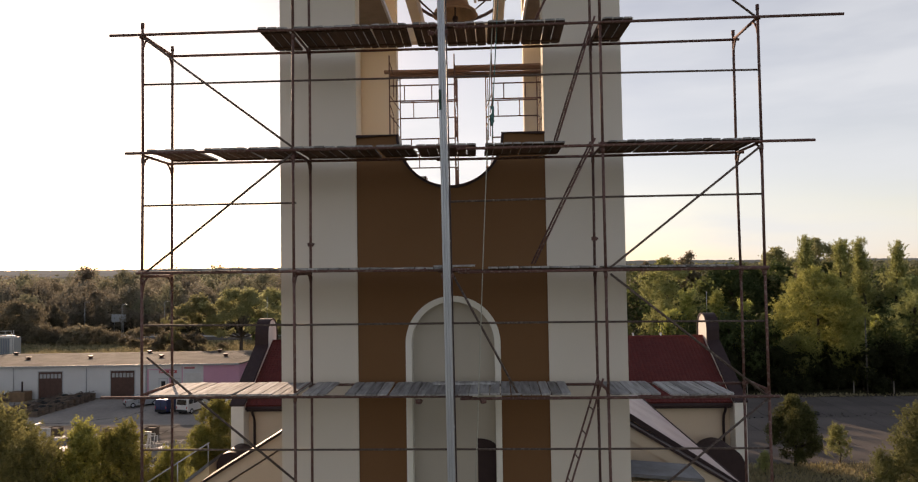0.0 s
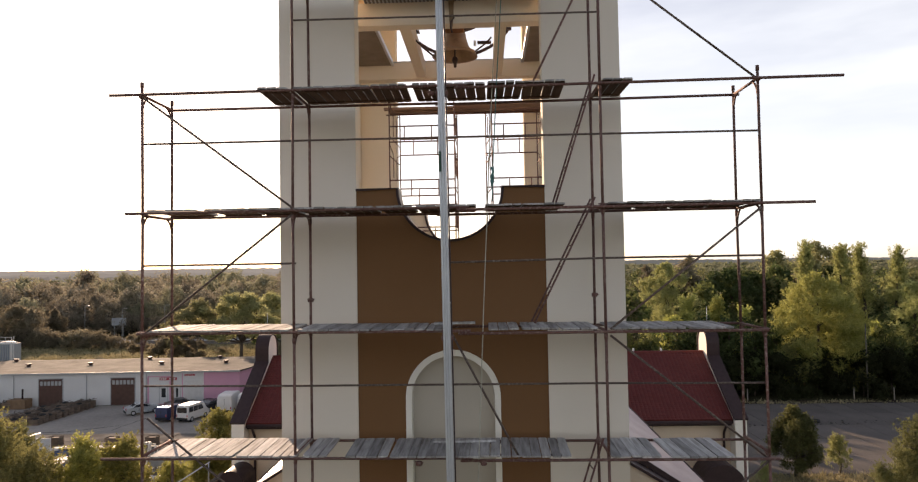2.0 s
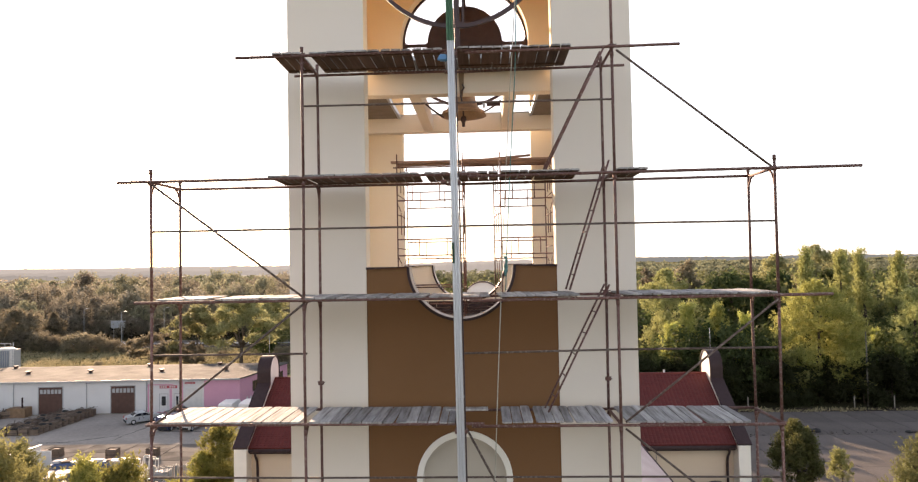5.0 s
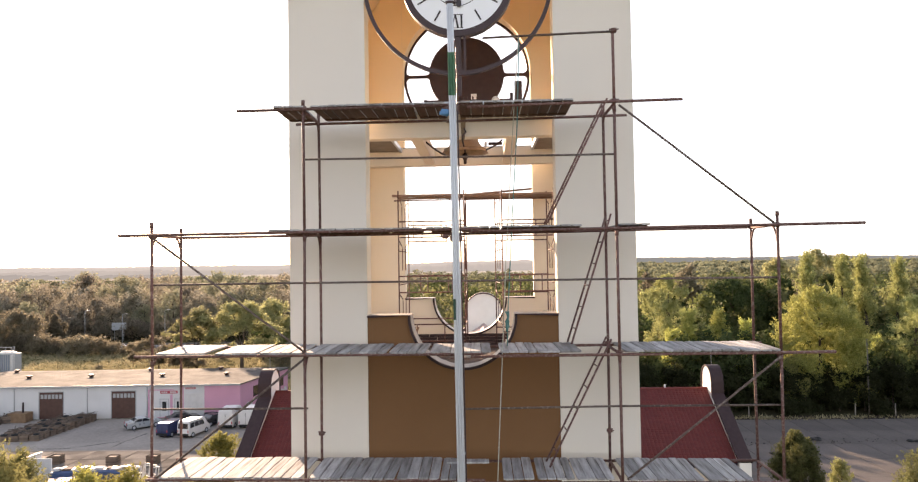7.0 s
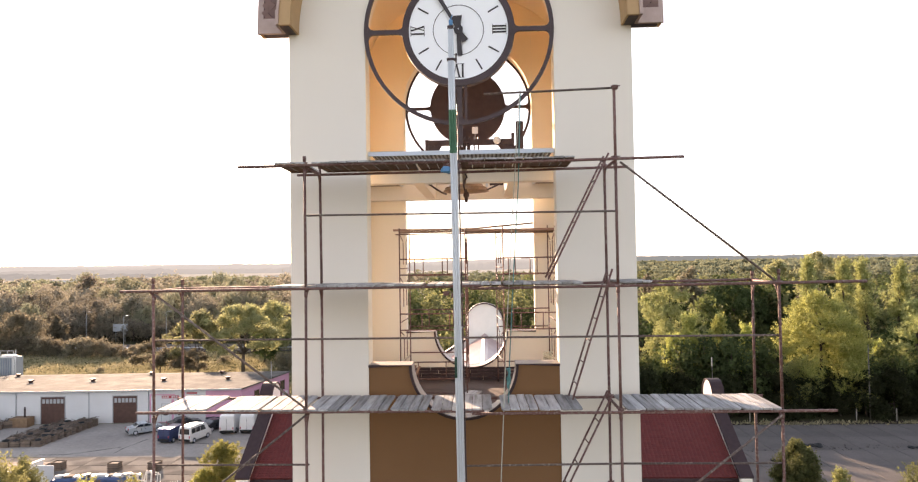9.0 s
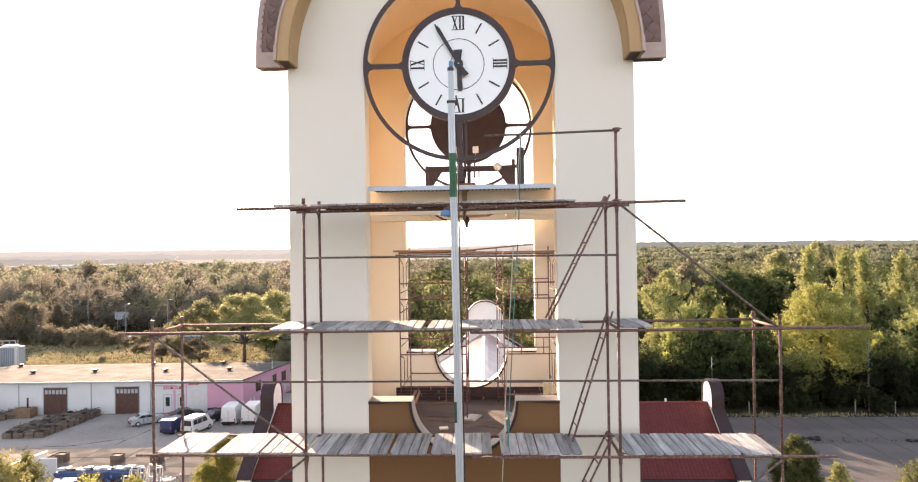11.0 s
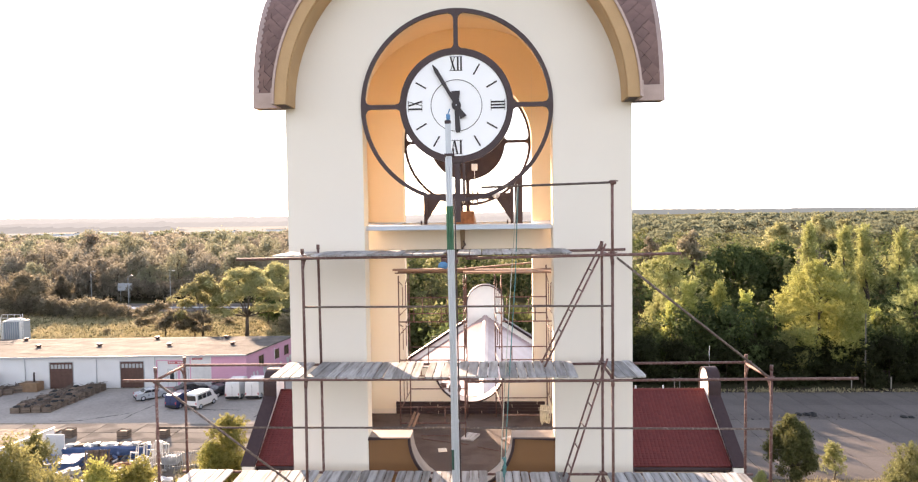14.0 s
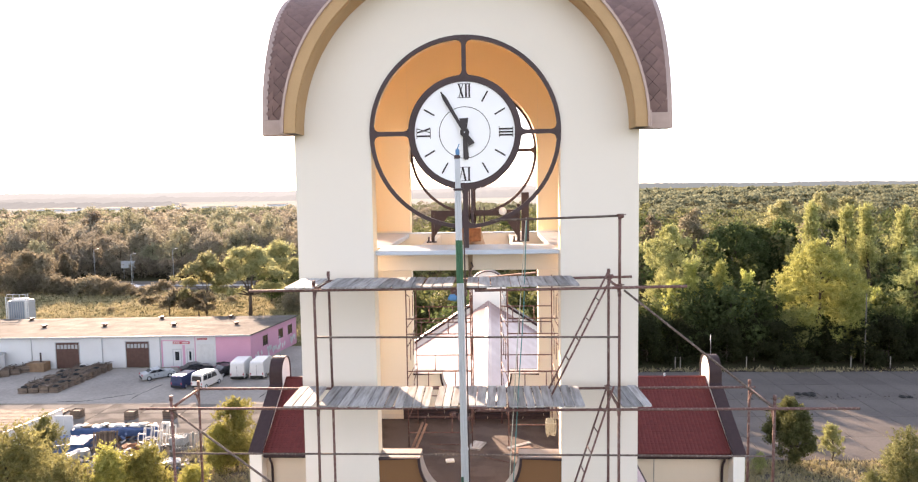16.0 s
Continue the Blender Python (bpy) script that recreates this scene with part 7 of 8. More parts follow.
def leaf_cloud(rng, blobs, n, size, flat=1.25):
    """Leaf clumps gathered in tufts over a set of blobs (centre, radii): three corners a leaf clump."""
    B = np.array(blobs)
    w = B[:, 3] * B[:, 4] + B[:, 4] * B[:, 5] + B[:, 3] * B[:, 5]
    tufts = max(20, n // 14)
    T = B[rng.choice(len(B), tufts, p=w / w.sum())]
    d = rng.normal(size=(tufts, 3))
    d /= np.linalg.norm(d, axis=1)[:, None]
    d[:, 2] = np.where(d[:, 2] < -0.5, -d[:, 2], d[:, 2])
    tc = T[:, :3] + d * T[:, 3:6] * np.clip(rng.normal(0.86, 0.22, tufts), 0.2, 1.35)[:, None]
    k = rng.integers(0, tufts, n)
    spread = size * 1.5
    c = tc[k] + rng.normal(0, 1, (n, 3)) * np.array([spread, spread, spread * flat])
    nrm = d[k] * 0.7 + rng.normal(0, 0.6, (n, 3)) + np.array([0, 0, 0.25])
    nrm /= np.linalg.norm(nrm, axis=1)[:, None]
    a = np.cross(nrm, rng.normal(size=(n, 3)))
    a /= np.linalg.norm(a, axis=1)[:, None]
    b = np.cross(nrm, a)
    s = size * rng.uniform(0.6, 1.4, n)[:, None]
    return np.stack([c - a * s, c + a * s * 0.8 - b * s * 0.55, c + a * s * 0.5 + b * s * 0.9], axis=1).reshape(-1, 3)


def spray_cloud(rng, blobs, n, size, lift=0.9):
    """Narrow leaves along shoots that rise out of each blob: a feathery crown. Three corners a leaf."""
    B = np.array(blobs)
    w = B[:, 3] * B[:, 4] + B[:, 4] * B[:, 5] + B[:, 3] * B[:, 5]
    shoots = max(30, n // 26)
    T = B[rng.choice(len(B), shoots, p=w / w.sum())]
    d = rng.normal(size=(shoots, 3))
    d[:, 2] = np.abs(d[:, 2]) * 0.8 + lift * rng.uniform(0.1, 1.0, shoots)
    d /= np.linalg.norm(d, axis=1)[:, None]
    side = rng.normal(size=(shoots, 3))
    side /= np.linalg.norm(side, axis=1)[:, None]
    root = T[:, :3] + side * T[:, 3:6] * rng.uniform(0.45, 0.95, shoots)[:, None]
    span = (T[:, 3] + T[:, 5]) * rng.uniform(0.3, 0.75, shoots)
    k = rng.integers(0, shoots, n)
    u = rng.uniform(0.0, 1.0, n) ** 0.8
    c = root[k] + d[k] * (span[k] * u)[:, None] + rng.normal(0, 1, (n, 3)) * (size * (1.35 - 0.8 * u))[:, None]
    a = d[k] + rng.normal(0, 0.55, (n, 3))
    a /= np.linalg.norm(a, axis=1)[:, None]
    b = np.cross(a, rng.normal(size=(n, 3)))
    b /= np.linalg.norm(b, axis=1)[:, None]
    s = size * rng.uniform(0.7, 1.4, n)[:, None]
    return np.stack([c - b * s * 0.42, c + b * s * 0.42 + a * s * 0.2, c + a * s * 1.7], axis=1).reshape(-1, 3)


def quads_mesh(name, v, material, corners=4):
    n = len(v) // corners
    me = bpy.data.meshes.new(name)
    me.vertices.add(len(v))
    me.vertices.foreach_set("co", v.astype(np.float32).ravel())
    me.loops.add(corners * n)
    me.loops.foreach_set("vertex_index", np.arange(corners * n, dtype=np.int32))
    me.polygons.add(n)
    me.polygons.foreach_set("loop_start", np.arange(0, corners * n, corners, dtype=np.int32))
    me.update(calc_edges=True)
    me.materials.append(material)
    return me


def crown_blobs(rng, h, r, base, shape, count):
    """Blobs of a crown: base is where the leaves start, as a share of the height."""
    out = []
    lop = rng.uniform(0.84, 1.1, 9)
    ph = rng.uniform(0, 2 * math.pi)
    for k in range(count):
        t = rng.uniform(0, 1) ** 0.85
        a = rng.uniform(0, 2 * math.pi)
        if shape == "round":
            env = math.sqrt(max(0.05, 1 - (2 * t - 0.85) ** 2 * 0.85))
        elif shape == "poplar":
            env = (0.45 + 0.6 * math.sin(math.pi * min(1, 0.2 + t * 0.75))) * (1 - 0.55 * t ** 3)
        elif shape == "cone":
            env = 1.0 - 0.82 * t
        elif shape == "loose":
            env = math.sqrt(max(0.04, 1 - t * t)) * 0.95
        else:
            env = 0.95 - 0.45 * t
        # an uneven outline: lobes that differ round the crown and up it
        env *= lop[int((a + ph) / (2 * math.pi) * 5 + t * 4) % 9]
        z = h * (base + (1 - base) * (0.04 + 0.86 * t))
        if shape in ("round", "bush"):
            rr = r * env * (rng.uniform(0.62, 0.86) if rng.uniform() < 0.75 else rng.uniform(0.1, 0.55))
        else:
            rr = r * env * rng.uniform(0.15, 0.85)
        br = r * rng.uniform(0.16, 0.34) * (0.7 + 0.45 * env) * (34 / max(22, count)) ** 0.35
        up = 0.85
        if shape == "poplar":
            br, up, rr = br * 1.15, 2.4, rr * 0.8
        elif shape == "loose":
            br, up = br * 0.8, 1.9
        elif shape == "cone":
            up = 1.3
        out.append((rr * math.cos(a), rr * math.sin(a), min(z, h - br * up * 0.85), br, br, br * up))
    return out


def make_tree(seed, h, r, base, shape, leaf, n, size, label, count=22, name="tree", category="tree", group="", stems=1, spray=0.0):
    rng = np.random.default_rng(seed)
    t = thing(name, label, category, group=group)
    blobs = crown_blobs(rng, h, r, base, shape, count)
    bm = BM()
    top = Vector((0, 0, h * 0.8))
    for s in range(stems):
        foot = Vector((rng.normal(0, 0.25), rng.normal(0, 0.25), 0)) if stems > 1 else Vector((0, 0, 0))
        mid = Vector((rng.normal(0, 0.02 * h), rng.normal(0, 0.02 * h), h * max(0.25, base + 0.1)))
        rt = 0.022 * h / (stems ** 0.5)
        tube(bm, foot, mid, rt, 8, rt * 0.75, cap=True)
        tube(bm, mid, top, rt * 0.75, 7, 0.03)
        for b in blobs[::max(1, len(blobs) // 9)]:
            c = Vector(b[:3])
            st_ = mid.lerp(top, max(0.0, min(0.8, (c.z - mid.z) / max(0.1, top.z - mid.z) - 0.25)))
            tube(bm, st_, c, rt * 0.38, 5, 0.02)
    part("trunk", bm, BARK, t)
    cloud = spray_cloud(rng, blobs, int(n * LEAF_N), size * LEAF_S, spray) if spray else leaf_cloud(rng, blobs, int(n * LEAF_N), size * LEAF_S)
    me = quads_mesh("crown", cloud, leaf, 3)
    shared("crown", me, t)
    return t


def place(src, spots):
    """Stands copies of a tree at (x, y, scale, turn); the first one is the tree itself."""
    for k, (x, y, s, a) in enumerate(spots):
        m = pose(x, y, G, 0, 0, a)
        if k == 0 and not src.get("stood"):
            src.matrix_basis = m @ Matrix.Scale(s, 4)
            src["stood"] = 1
            ob = src
        else:
            ob = copy_thing(src, m)
            ob.matrix_basis = m @ Matrix.Scale(s, 4)


def oak(seed, h, leaf, n, size, limbs, label, trunk_r):
    """An open-grown tree: a short trunk, forking limbs and a flat-bottomed clump of leaves at each limb's end.
    limbs: (where it ends: x, y, z; radius of its clump)."""
    rng = np.random.default_rng(seed)
    t = thing("tree", label, "tree")
    bm = BM()
    fork = Vector((0.1, 0, h * 0.30))
    tube(bm, (0, 0, 0), fork, trunk_r * 1.25, 9, trunk_r * 0.85)
    blobs = []
    for x, y, z, r in limbs:
        end = Vector((x, y, z))
        knee = fork.lerp(end, 0.5) + Vector((rng.normal(0, 0.3), rng.normal(0, 0.3), 0.12 * end.length * rng.uniform(-0.4, 0.8)))
        tube(bm, fork, knee, trunk_r * 0.5, 7, trunk_r * 0.30)
        tube(bm, knee, end, trunk_r * 0.30, 6, 0.035)
        for q in range(4):
            tip = end + Vector((rng.normal(0, r * 0.6), rng.normal(0, r * 0.6), rng.uniform(-0.1, 0.6) * r))
            tube(bm, knee.lerp(end, 0.75), tip, 0.05, 5, 0.015)
            blobs.append((tip.x, tip.y, tip.z, r * 0.52, r * 0.52, r * 0.36))
        blobs.append((x, y, z, r * 0.85, r * 0.85, r * 0.5))
    part("trunk", bm, BARK, t)
    shared("crown", quads_mesh("crown", leaf_cloud(rng, blobs, n, size, 0.8), leaf, 3), t)
    return t


def featured():
    # the oak behind the workshop, with its low limb, and the ragged thicket beside it
    place(oak(1, 14.6, LEAF_OAK, 21000, 0.18,
              [(-4.9, -1.0, 7.6, 2.0), (-3.8, 1.5, 10.2, 2.1), (-1.6, -0.8, 12.2, 2.2), (1.2, 0.8, 12.4, 2.2), (3.9, -0.6, 10.8, 2.2), (6.0, 0.8, 8.4, 1.9), (6.2, -1.2, 5.8, 1.6),
               (1.2, -2.4, 9.4, 2.1), (-1.8, -2.0, 8.4, 1.8), (3.2, 2.6, 8.8, 2.0), (-5.9, 0.6, 5.2, 1.5), (-0.6, 3.0, 10.4, 2.0), (3.8, -2.4, 6.2, 1.4), (-3.2, -2.2, 5.2, 1.3)],
              "broad open-crowned oak with a visible trunk behind the workshop", 0.34), [(-49.3, 122.5, 1.0, 0)])
    place(oak(2, 11.0, LEAF_OAK, 10000, 0.17,
              [(-2.6, 0.4, 6.2, 1.7), (-1.2, -0.8, 8.6, 1.9), (0.8, 0.6, 10.2, 1.8), (2.2, -0.6, 8.4, 1.8), (2.8, 0.8, 5.8, 1.6), (0.2, 1.0, 6.8, 1.7), (-3.4, -0.4, 4.0, 1.3)],
              "smaller leaning tree beside the oak", 0.2), [(-58.9, 123.2, 1.12, 20)])
    place(oak(26, 6.5, LEAF_ROAD, 8000, 0.17,
              [(-4.4, 0.2, 2.6, 1.5), (-2.6, -0.6, 4.6, 1.6), (-0.6, 0.4, 5.6, 1.3), (1.4, -0.4, 3.6, 1.6), (3.4, 0.5, 2.8, 1.5), (5.2, -0.3, 2.2, 1.2), (0.2, -1.0, 2.2, 1.6)],
              "ragged low thicket tree in the dry grass", 0.13), [(-67.0, 123.6, 1.12, 0), (-59.5, 121.0, 0.85, 150)])
    place(make_tree(3, 5.0, 5.0, 0.02, "bush", LEAF_ROAD, 2800, 0.25, "low wild shrub in the dry grass", 26, "shrub", "shrub", "wild shrubs"),
          [(-112, 154, 0.95, 0), (-107, 153.4, 0.8, 70), (-102, 152.6, 0.9, 150), (-97, 152, 0.85, 220), (-92, 151.4, 0.62, 20), (-87.5, 150.6, 0.42, 90), (-118, 154.5, 1.0, 30), (-125, 155, 1.0, 200), (-42, 128, 0.7, 300), (-36, 131, 0.9, 10),
           (-70, 136, 0.28, 0), (-82, 128, 0.22, 40), (-60, 140, 0.3, 80)])
    # round trees at the road
    place(make_tree(4, 10.6, 7.0, 0.06, "round", LEAF_ROAD, 7000, 0.27, "round dense tree by the road", 44, group="round roadside trees"),
          [(-122, 158.5, 1.0, 0), (-136, 160, 1.05, 100), (-150, 162, 1.0, 60)])
    place(make_tree(27, 8.8, 3.7, 0.05, "round", LEAF_ROAD, 5200, 0.24, "small round tree by the road", 30, group="round roadside trees"), [(-120.4, 171.5, 1.0, 0)])
    place(make_tree(28, 13.7, 4.6, 0.05, "round", LEAF_OAK, 5200, 0.28, "fresh green tree beyond the road", 30), [(-51.5, 150, 1.0, 0)])
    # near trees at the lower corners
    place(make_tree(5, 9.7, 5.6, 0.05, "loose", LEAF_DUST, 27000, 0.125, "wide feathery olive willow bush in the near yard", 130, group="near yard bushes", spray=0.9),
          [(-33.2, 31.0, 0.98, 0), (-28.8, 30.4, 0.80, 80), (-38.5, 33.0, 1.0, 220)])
    place(make_tree(15, 7.0, 2.6, 0.05, "loose", LEAF_BUSH, 17000, 0.11, "fresh yellow-green bush in the near yard", 80, group="yellow-green bushes", spray=0.9),
          [(-24.1, 33.0, 1.10, 30), (-26.6, 32.0, 1.15, 150), (-21.8, 34.0, 0.84, 250)])
    place(make_tree(16, 6.2, 2.0, 0.12, "loose", LEAF_OLIVE, 7500, 0.11, "small airy dark olive tree in the dusty yard", 34, spray=0.9), [(-39.4, 44.0, 1.0, 0)])
    place(make_tree(6, 6.9, 2.6, 0.04, "loose", LEAF_BUSH, 18000, 0.11, "irregular yellow-green young tree beside the church", 90, spray=0.9), [(-23.7, 47.6, 1.0, 0), (-25.0, 46.9, 0.66, 130)])
    place(make_tree(7, 6.5, 2.15, 0.10, "round", LEAF_EGG, 13000, 0.11, "compact egg-shaped dark olive tree at the slab yard's edge", 130), [(27.4, 48.5, 1.0, 30)])
    place(make_tree(8, 4.0, 1.7, 0.12, "loose", LEAF_PALE, 4200, 0.10, "slim young sapling at the slab yard's edge", 50, group="saplings", spray=0.9), [(31.7, 49.4, 0.86, 0), (24.0, 46.5, 0.5, 90), (36.2, 47.2, 0.7, 150)])
    place(make_tree(9, 10.2, 3.4, 0.06, "loose", LEAF_OLIVE, 19000, 0.11, "airy grey-olive tree near the church", 100, group="near verge trees", spray=0.9), [(30.2, 36.0, 0.80, 0), (33.4, 37.0, 0.82, 120), (27.6, 35.6, 0.5, 200)])
    # the tall ones of the wood's edge
    place(make_tree(10, 17.4, 6.5, 0.10, "round", LEAF_YEL, 46000, 0.165, "big yellow-green willow at the wood's edge", 230, spray=0.5), [(48.9, 88.0, 1.03, 0)])
    place(make_tree(17, 9.0, 3.4, 0.08, "round", LEAF_POP, 9000, 0.155, "lower lobe of young willow at the wood's edge", 40, spray=0.9), [(44.6, 86.0, 0.9, 40), (52.4, 86.0, 0.85, 140)])
    place(make_tree(11, 18.6, 4.8, 0.08, "round", LEAF_PALE, 21000, 0.17, "pale green broad tree at the wood's edge", 120, group="pale green trees", spray=0.5), [(30.4, 100, 1.10, 0), (65.0, 91.5, 0.9, 90), (71.5, 92, 0.88, 300)])
    place(make_tree(14, 19.4, 6.6, 0.08, "round", LEAF_DARK, 8000, 0.32, "big dark rounded tree in the wood", 60, group="dark rounded trees"),
          [(51.0, 128, 1.0, 0), (55.0, 131, 0.96, 80), (62.0, 133, 1.01, 160), (78, 140, 1.0, 250), (40, 133, 0.82, 20), (95, 125, 1.0, 120)])
    place(make_tree(18, 21.3, 3.6, 0.2, "round", LEAF_ROAD, 7000, 0.28, "tall brownish tree rising from the wood", 40, group="tall brown trees"), [(44.2, 135, 1.0, 0), (64.0, 124, 0.9, 120), (39.0, 150, 0.9, 200)])
    place(make_tree(29, 24.0, 6.0, 0.3, "round", LEAF_OAK, 8000, 0.32, "tall olive-ochre tree high over the wood", 44, group="tall ochre trees"), [(78.5, 150, 1.0, 0), (85.5, 152, 0.95, 110), (72.0, 156, 0.92, 220)])
    pop = make_tree(12, 22.9, 2.9, 0.08, "poplar", LEAF_POP, 12000, 0.2, "tall slender poplar rising over the wood", 90, group="tall poplars", spray=2.0)
    place(pop, [(56.2, 107, 1.02, 0), (62.4, 107.5, 0.99, 70), (66.2, 108.6, 1.0, 140), (73.6, 110, 0.97, 30), (84.0, 111, 0.99, 30)])
    place(make_tree(13, 12.0, 2.5, 0.04, "cone", LEAF_YEL, 8000, 0.165, "bright yellow-green young tree in the wood", 44, group="young edge trees", spray=0.9),
          [(31.3, 92, 1.2, 0), (36.5, 94, 1.18, 60), (40.1, 93, 1.05, 150), (34.0, 91.5, 0.98, 250), (28.4, 91, 0.95, 10), (38.6, 91, 0.8, 90), (58, 90, 0.85, 200)])


def woods():
    """The wood's edge as single trees; the rest as one mass."""
    rnd = random.Random(77)
    kinds = [make_tree(20, 15, 5.0, 0.06, "round", LEAF_DARK, 1800, 0.46, "dark green leafy woodland tree", 30, group="woodland trees"),
             make_tree(21, 14, 4.6, 0.06, "round", LEAF_MID, 1800, 0.46, "mid green leafy woodland tree", 30, group="woodland trees"),
             make_tree(22, 16, 5.4, 0.06, "round", LEAF_OLIVE, 1800, 0.46, "olive green leafy woodland tree", 30, group="woodland trees"),
             make_tree(23, 9, 4.8, 0.02, "bush", LEAF_FOOT_SHADE, 3800, 0.30, "dense undergrowth tree with foot shade in its leaf colour", 30, group="woodland trees"),
             make_tree(24, 15, 6.2, 0.04, "round", LEAF_HAZE, 2300, 0.34, "olive brown roadside wood tree with haze in its leaf colour", 30, group="roadside wood trees"),
             make_tree(25, 16, 5.8, 0.04, "round", LEAF_PALEWOOD, 2300, 0.34, "pale green roadside wood tree with haze in its leaf colour", 30, group="roadside wood trees"),
             make_tree(30, 17, 4.4, 0.04, "round", LEAF_RUSSET, 2600, 0.32, "rounded russet tree in the roadside wood", 30, group="roadside wood trees")]
    spots = {0: [], 1: [], 2: [], 3: [], 4: [], 5: [], 6: [(-146, 229, 1.2, 0), (-176, 216, 0.95, 50), (-100, 232, 0.9, 90)]}
    # edge of the wood by the slab yard
    x = 8.0
    while x < 120:
        low = 0.74 if 41 < x < 54 else 1.0
        spots[3].append((x, 84.6 + rnd.uniform(-0.6, 0.9), rnd.uniform(0.5, 0.72), rnd.uniform(0, 360)))
        k = rnd.choice((0, 0, 1))
        spots[k].append((x + 1.5, 88.2 + rnd.uniform(-0.8, 1.2), rnd.uniform(0.56, 0.78) * low, rnd.uniform(0, 360)))
        x += rnd.uniform(3.2, 4.6)
    for row, y in enumerate((91, 98, 106, 116)):
        x = -14.0 + row * 2
        while x < 120 + row * 12:
            k = rnd.choice((0, 0, 0, 1)) if row < 2 else rnd.choice((0, 1, 2))
            s = rnd.uniform(*((0.48, 0.66), (0.55, 0.74), (0.66, 0.85), (0.85, 1.08))[row])
            spots[k].append((x, y + rnd.uniform(-2.5, 2.5), s * (0.62 if x < 30 and row > 1 else 1.0), rnd.uniform(0, 360)))
            x += rnd.uniform(6.5, 9.5)
    # behind the church
    for y in (66, 74, 82):
        x = -18.0
        while x < 14:
            spots[rnd.choice((0, 1, 2))].append((x, y + rnd.uniform(-2, 2), rnd.uniform(0.7, 0.95), rnd.uniform(0, 360)))
            x += rnd.uniform(5.5, 8.0)
    # the wood beyond the road
    for row, y in enumerate((190, 199, 210, 224, 246)):
        x = -245.0
        while x < -45 - 0.1 * row:
            k = rnd.choice((4, 4, 4, 5)) if row < 2 else rnd.choice((4, 5, 5))
            spots[k].append((x, y + rnd.uniform(-3, 3) - 0.04 * (x + 100), rnd.uniform(0.66, 1.05) + 0.07 * row + (0.1 if x > -75 else 0.0), rnd.uniform(0, 360)))
            x += rnd.uniform(7.5, 11.5)
    # low growth at the foot of it
    x = -240.0
    low = make_tree(31, 5.6, 4.4, 0.02, "bush", LEAF_RUSSET, 1100, 0.27, "low brown undergrowth at the foot of the roadside wood", 22, "shrub", "shrub", "roadside undergrowth")
    feet = []
    while x < -45:
        feet.append((x, 187.0 - 0.04 * (x + 100) + rnd.uniform(-0.8, 1.2) - 2.0, rnd.uniform(0.7, 1.15), rnd.uniform(0, 360)))
        x += rnd.uniform(4.2, 6.2)
    place(low, feet)
    x = -60.0
    while x < -18:
        spots[rnd.choice((0, 1, 2))].append((x, rnd.uniform(135, 175), rnd.uniform(0.6, 0.9), rnd.uniform(0, 360)))
        x += rnd.uniform(3.5, 6.0)
    for k, src in enumerate(kinds):
        place(src, spots[k])
    # the mass of the wood further off
    for nm, leaf, seed, count in (
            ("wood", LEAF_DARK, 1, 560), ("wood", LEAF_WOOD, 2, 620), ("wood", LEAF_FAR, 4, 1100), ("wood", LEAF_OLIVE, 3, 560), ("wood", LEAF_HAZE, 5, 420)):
        rng = np.random.default_rng(seed)
        vs = []
        for i in range(count):
            u = rng.uniform()
            y = 122 * (2600 / 122) ** u if seed < 4 else (330 * (2600 / 330) ** u if seed == 4 else rng.uniform(262, 430))
            az = math.radians(rng.uniform(-38, 36 if seed < 5 else -2))
            if seed < 5 and y > 330 and az < 0.16:
                y = rng.choice((345, 370, 395, 420, 430, 660)) * rng.uniform(0.97, 1.03)
            x = 0.3 + (y + 12) * math.tan(az)
            if x < -30 and (y < 262 or seed < 4) or seed == 5 and (x > -30 or y > 440):
                continue
            if y > 330 and seed < 5 and (seed < 4 or rng.uniform() < (0.25 if az < 0.16 else 0.0)):
                continue
            far = y > 420
            h = rng.uniform(10, 17) if not far else rng.uniform(5, 11)
            r = h * rng.uniform(0.30, 0.42) * (1.0 if not far else min(3.2, y / 320))
            blobs = []
            for k in range(9):
                a = rng.uniform(0, 2 * math.pi)
                q = r * rng.uniform(0.1, 0.75)
                blobs.append((x + q * math.cos(a), y + q * math.sin(a), G + h * rng.uniform(0.45, 0.86), r * 0.45, r * 0.45, min(r * 0.4, h * 0.2)))
            n = 420 if y < 260 else (400 if y < 500 else 150)
            sz = 0.45 if y < 260 else (0.58 if y < 500 else max(1.2, y / 450))
            vs.append(leaf_cloud(rng, blobs, n, sz, 1.0 if y < 260 else 0.35))
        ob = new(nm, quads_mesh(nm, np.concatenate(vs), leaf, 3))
        tagged(ob, {1: "dark green wood stretching to the horizon", 2: "olive green wood stretching to the horizon", 3: "green wood stretching to the horizon", 4: "pale far wood and hedges under the horizon", 5: "hazy brown-green wood beyond the road"}[seed], "wood", kind="stuff")


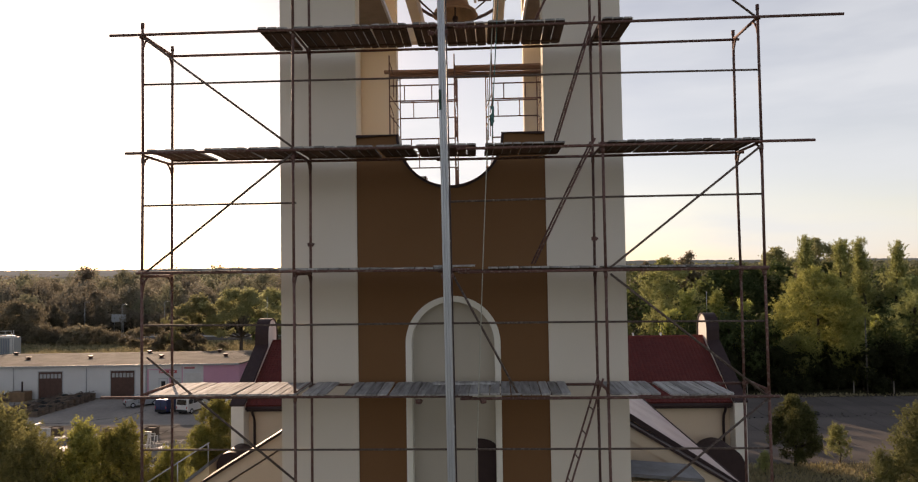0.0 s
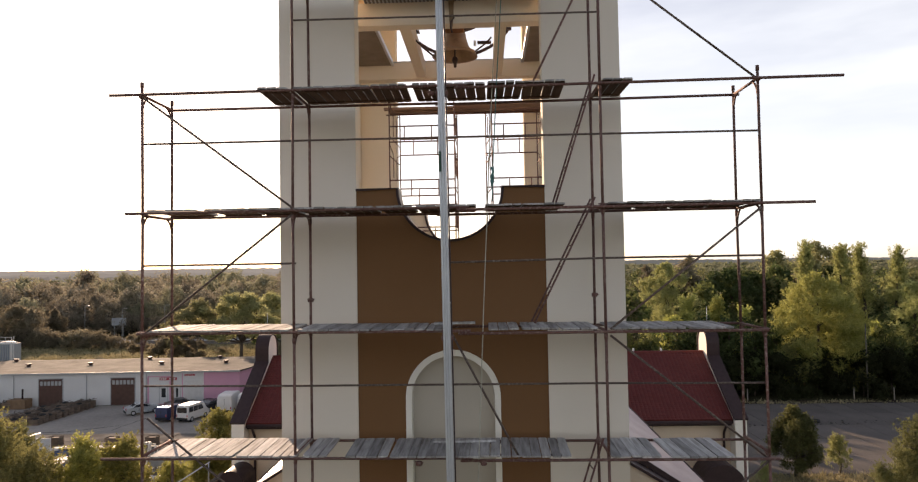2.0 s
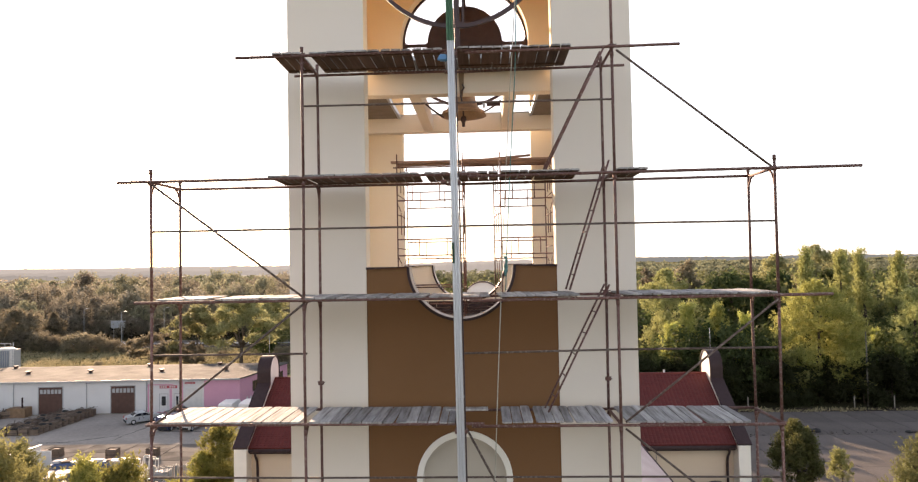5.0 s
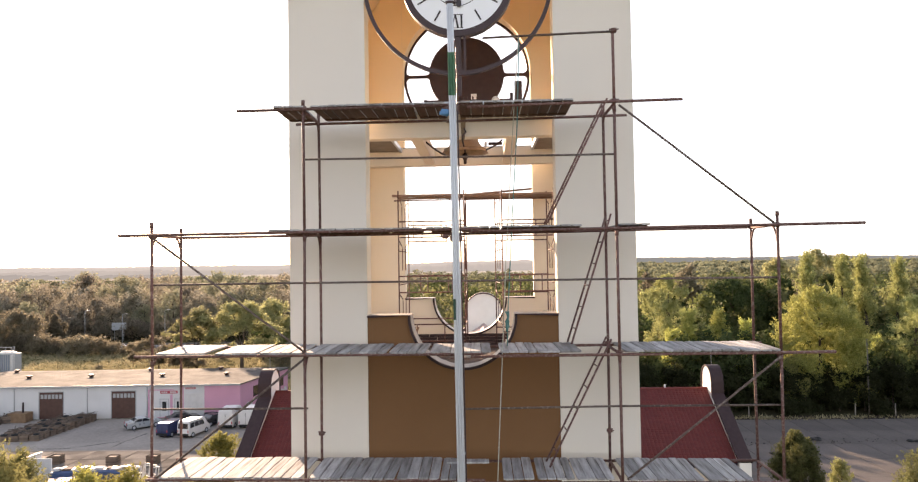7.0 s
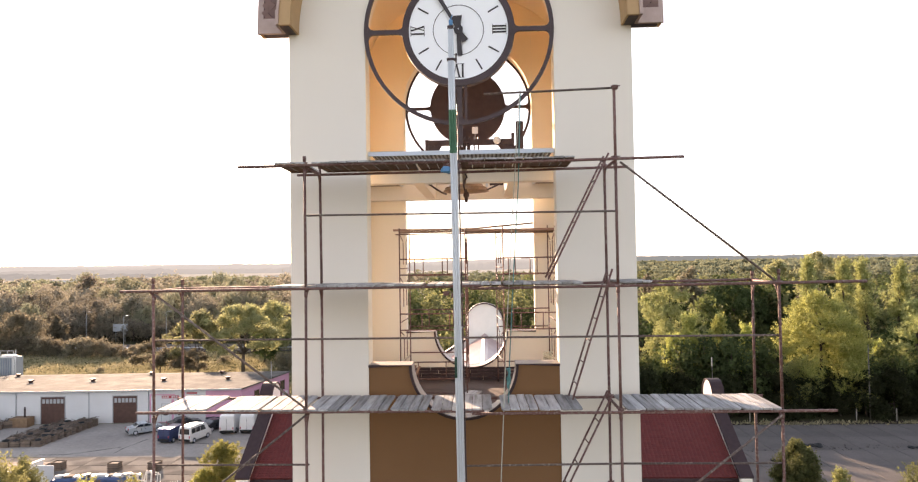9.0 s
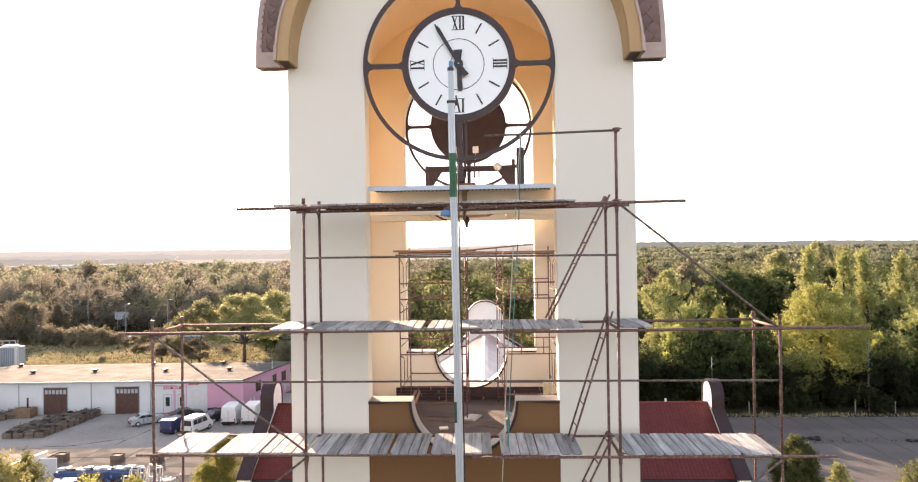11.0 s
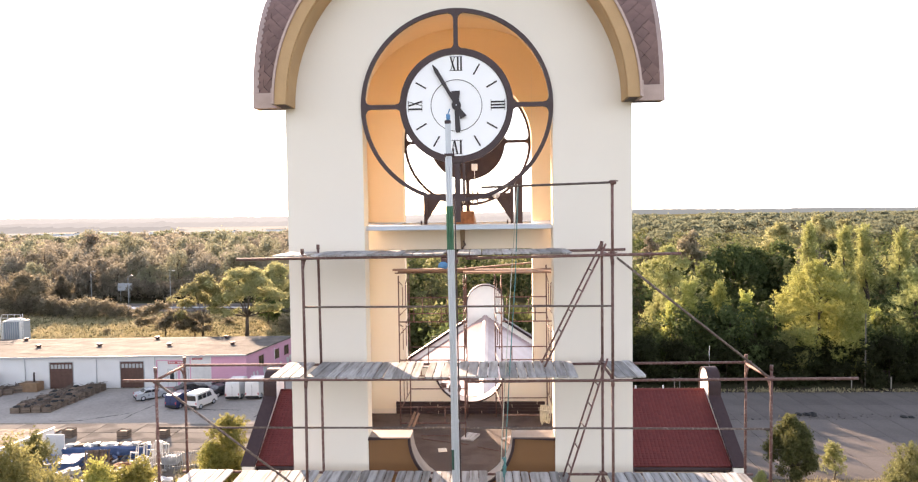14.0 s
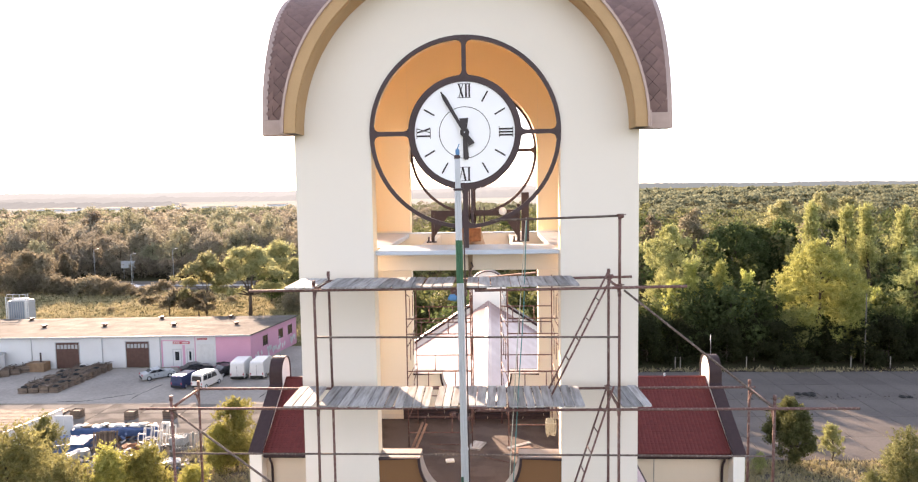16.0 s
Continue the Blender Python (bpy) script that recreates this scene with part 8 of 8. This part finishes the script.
def grass():
    """Tall dry grass between the workshop and the road, and on the verges."""
    rng = np.random.default_rng(5)
    DRY = mat("dry_grass_blades", (0.40, 0.345, 0.21), 0.9, var=0.25, scale=0.16, fine=2, col2=(0.25, 0.225, 0.12), stain=0.9, island=0.22, transl=0.45)
    spots = np.concatenate([np.stack([rng.uniform(-135, -20, 10500), rng.uniform(97, 156, 10500)], 1),
                            np.stack([rng.uniform(12, 75, 5200), rng.uniform(40.5, 49.2, 5200)], 1),
                            np.stack([rng.uniform(-30, -15, 1600), rng.uniform(40, 56, 1600)], 1),
                            np.stack([rng.uniform(12, 85, 350), 80.2 + rng.normal(0, 0.5, 350)], 1)])
    tall = np.where(np.arange(len(spots)) < 10500, 1.0, 0.62) * rng.uniform(0.35, 1.0, len(spots))
    # each tuft: a handful of narrow blades that lean outwards
    k = np.repeat(np.arange(len(spots)), 8)
    n = len(k)
    h, t, w = rng.uniform(0.3, 0.95, n) * tall[k], rng.uniform(0, 2 * np.pi, n), rng.uniform(0.03, 0.075, n) * np.where(k < 10500, 1.6, 1.0)
    lean = rng.uniform(0.2, 1.3, n) * h
    x, y = spots[k, 0] + rng.normal(0, 0.26, n), spots[k, 1] + rng.normal(0, 0.26, n)
    z = np.full(n, G + 0.02)
    a = t + np.pi / 2
    v = np.stack([np.stack([x - np.cos(a) * w, y - np.sin(a) * w, z], 1), np.stack([x + np.cos(a) * w, y + np.sin(a) * w, z], 1),
                  np.stack([x + np.cos(t) * lean, y + np.sin(t) * lean, z + h], 1)], 1).reshape(-1, 3)
    tagged(new("dry_grass", quads_mesh("dry_grass", v, DRY, 3)), "tall dry yellow grass", "grass", kind="stuff")


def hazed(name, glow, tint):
    # haze in front of the ridge is added as its own faint emission
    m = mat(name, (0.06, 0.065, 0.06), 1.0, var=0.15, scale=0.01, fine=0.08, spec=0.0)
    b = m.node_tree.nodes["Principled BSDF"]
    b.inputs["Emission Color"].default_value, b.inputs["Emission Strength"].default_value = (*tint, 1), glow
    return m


def far_ridge():
    """The low wooded ridges that close the horizon, paler on the sun's side."""
    rng = np.random.default_rng(31)
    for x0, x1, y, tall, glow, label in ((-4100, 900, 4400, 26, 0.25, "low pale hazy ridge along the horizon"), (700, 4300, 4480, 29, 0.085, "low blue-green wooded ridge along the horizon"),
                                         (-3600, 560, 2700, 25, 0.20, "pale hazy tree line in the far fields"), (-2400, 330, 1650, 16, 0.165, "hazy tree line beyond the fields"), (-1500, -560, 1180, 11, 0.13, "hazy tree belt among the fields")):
        xs = np.linspace(x0, x1, 260)
        hs = tall + 4 * np.sin(xs / 610.0) + 2.5 * np.sin(xs / 173.0 + 1) + rng.normal(0, 1.3, 260)
        hs[:8] *= np.linspace(0.1, 1, 8)
        hs[-8:] *= np.linspace(1, 0.1, 8)
        bm = BM()
        rows = [[bm.verts.new((x, y - 50, G - 1)), bm.verts.new((x, y, G + h * 0.8)), bm.verts.new((x, y + 40, G + h))] for x, h in zip(xs, hs)]
        for u, v in zip(rows, rows[1:]):
            for k in range(2):
                bm.faces.new((u[k], v[k], v[k + 1], u[k + 1]))
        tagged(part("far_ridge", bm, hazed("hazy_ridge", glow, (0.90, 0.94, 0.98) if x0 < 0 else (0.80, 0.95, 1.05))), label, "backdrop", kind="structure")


featured()
woods()
far_ridge()
grass()

# ---------------------------------------------------------------- roof pieces
shingles()
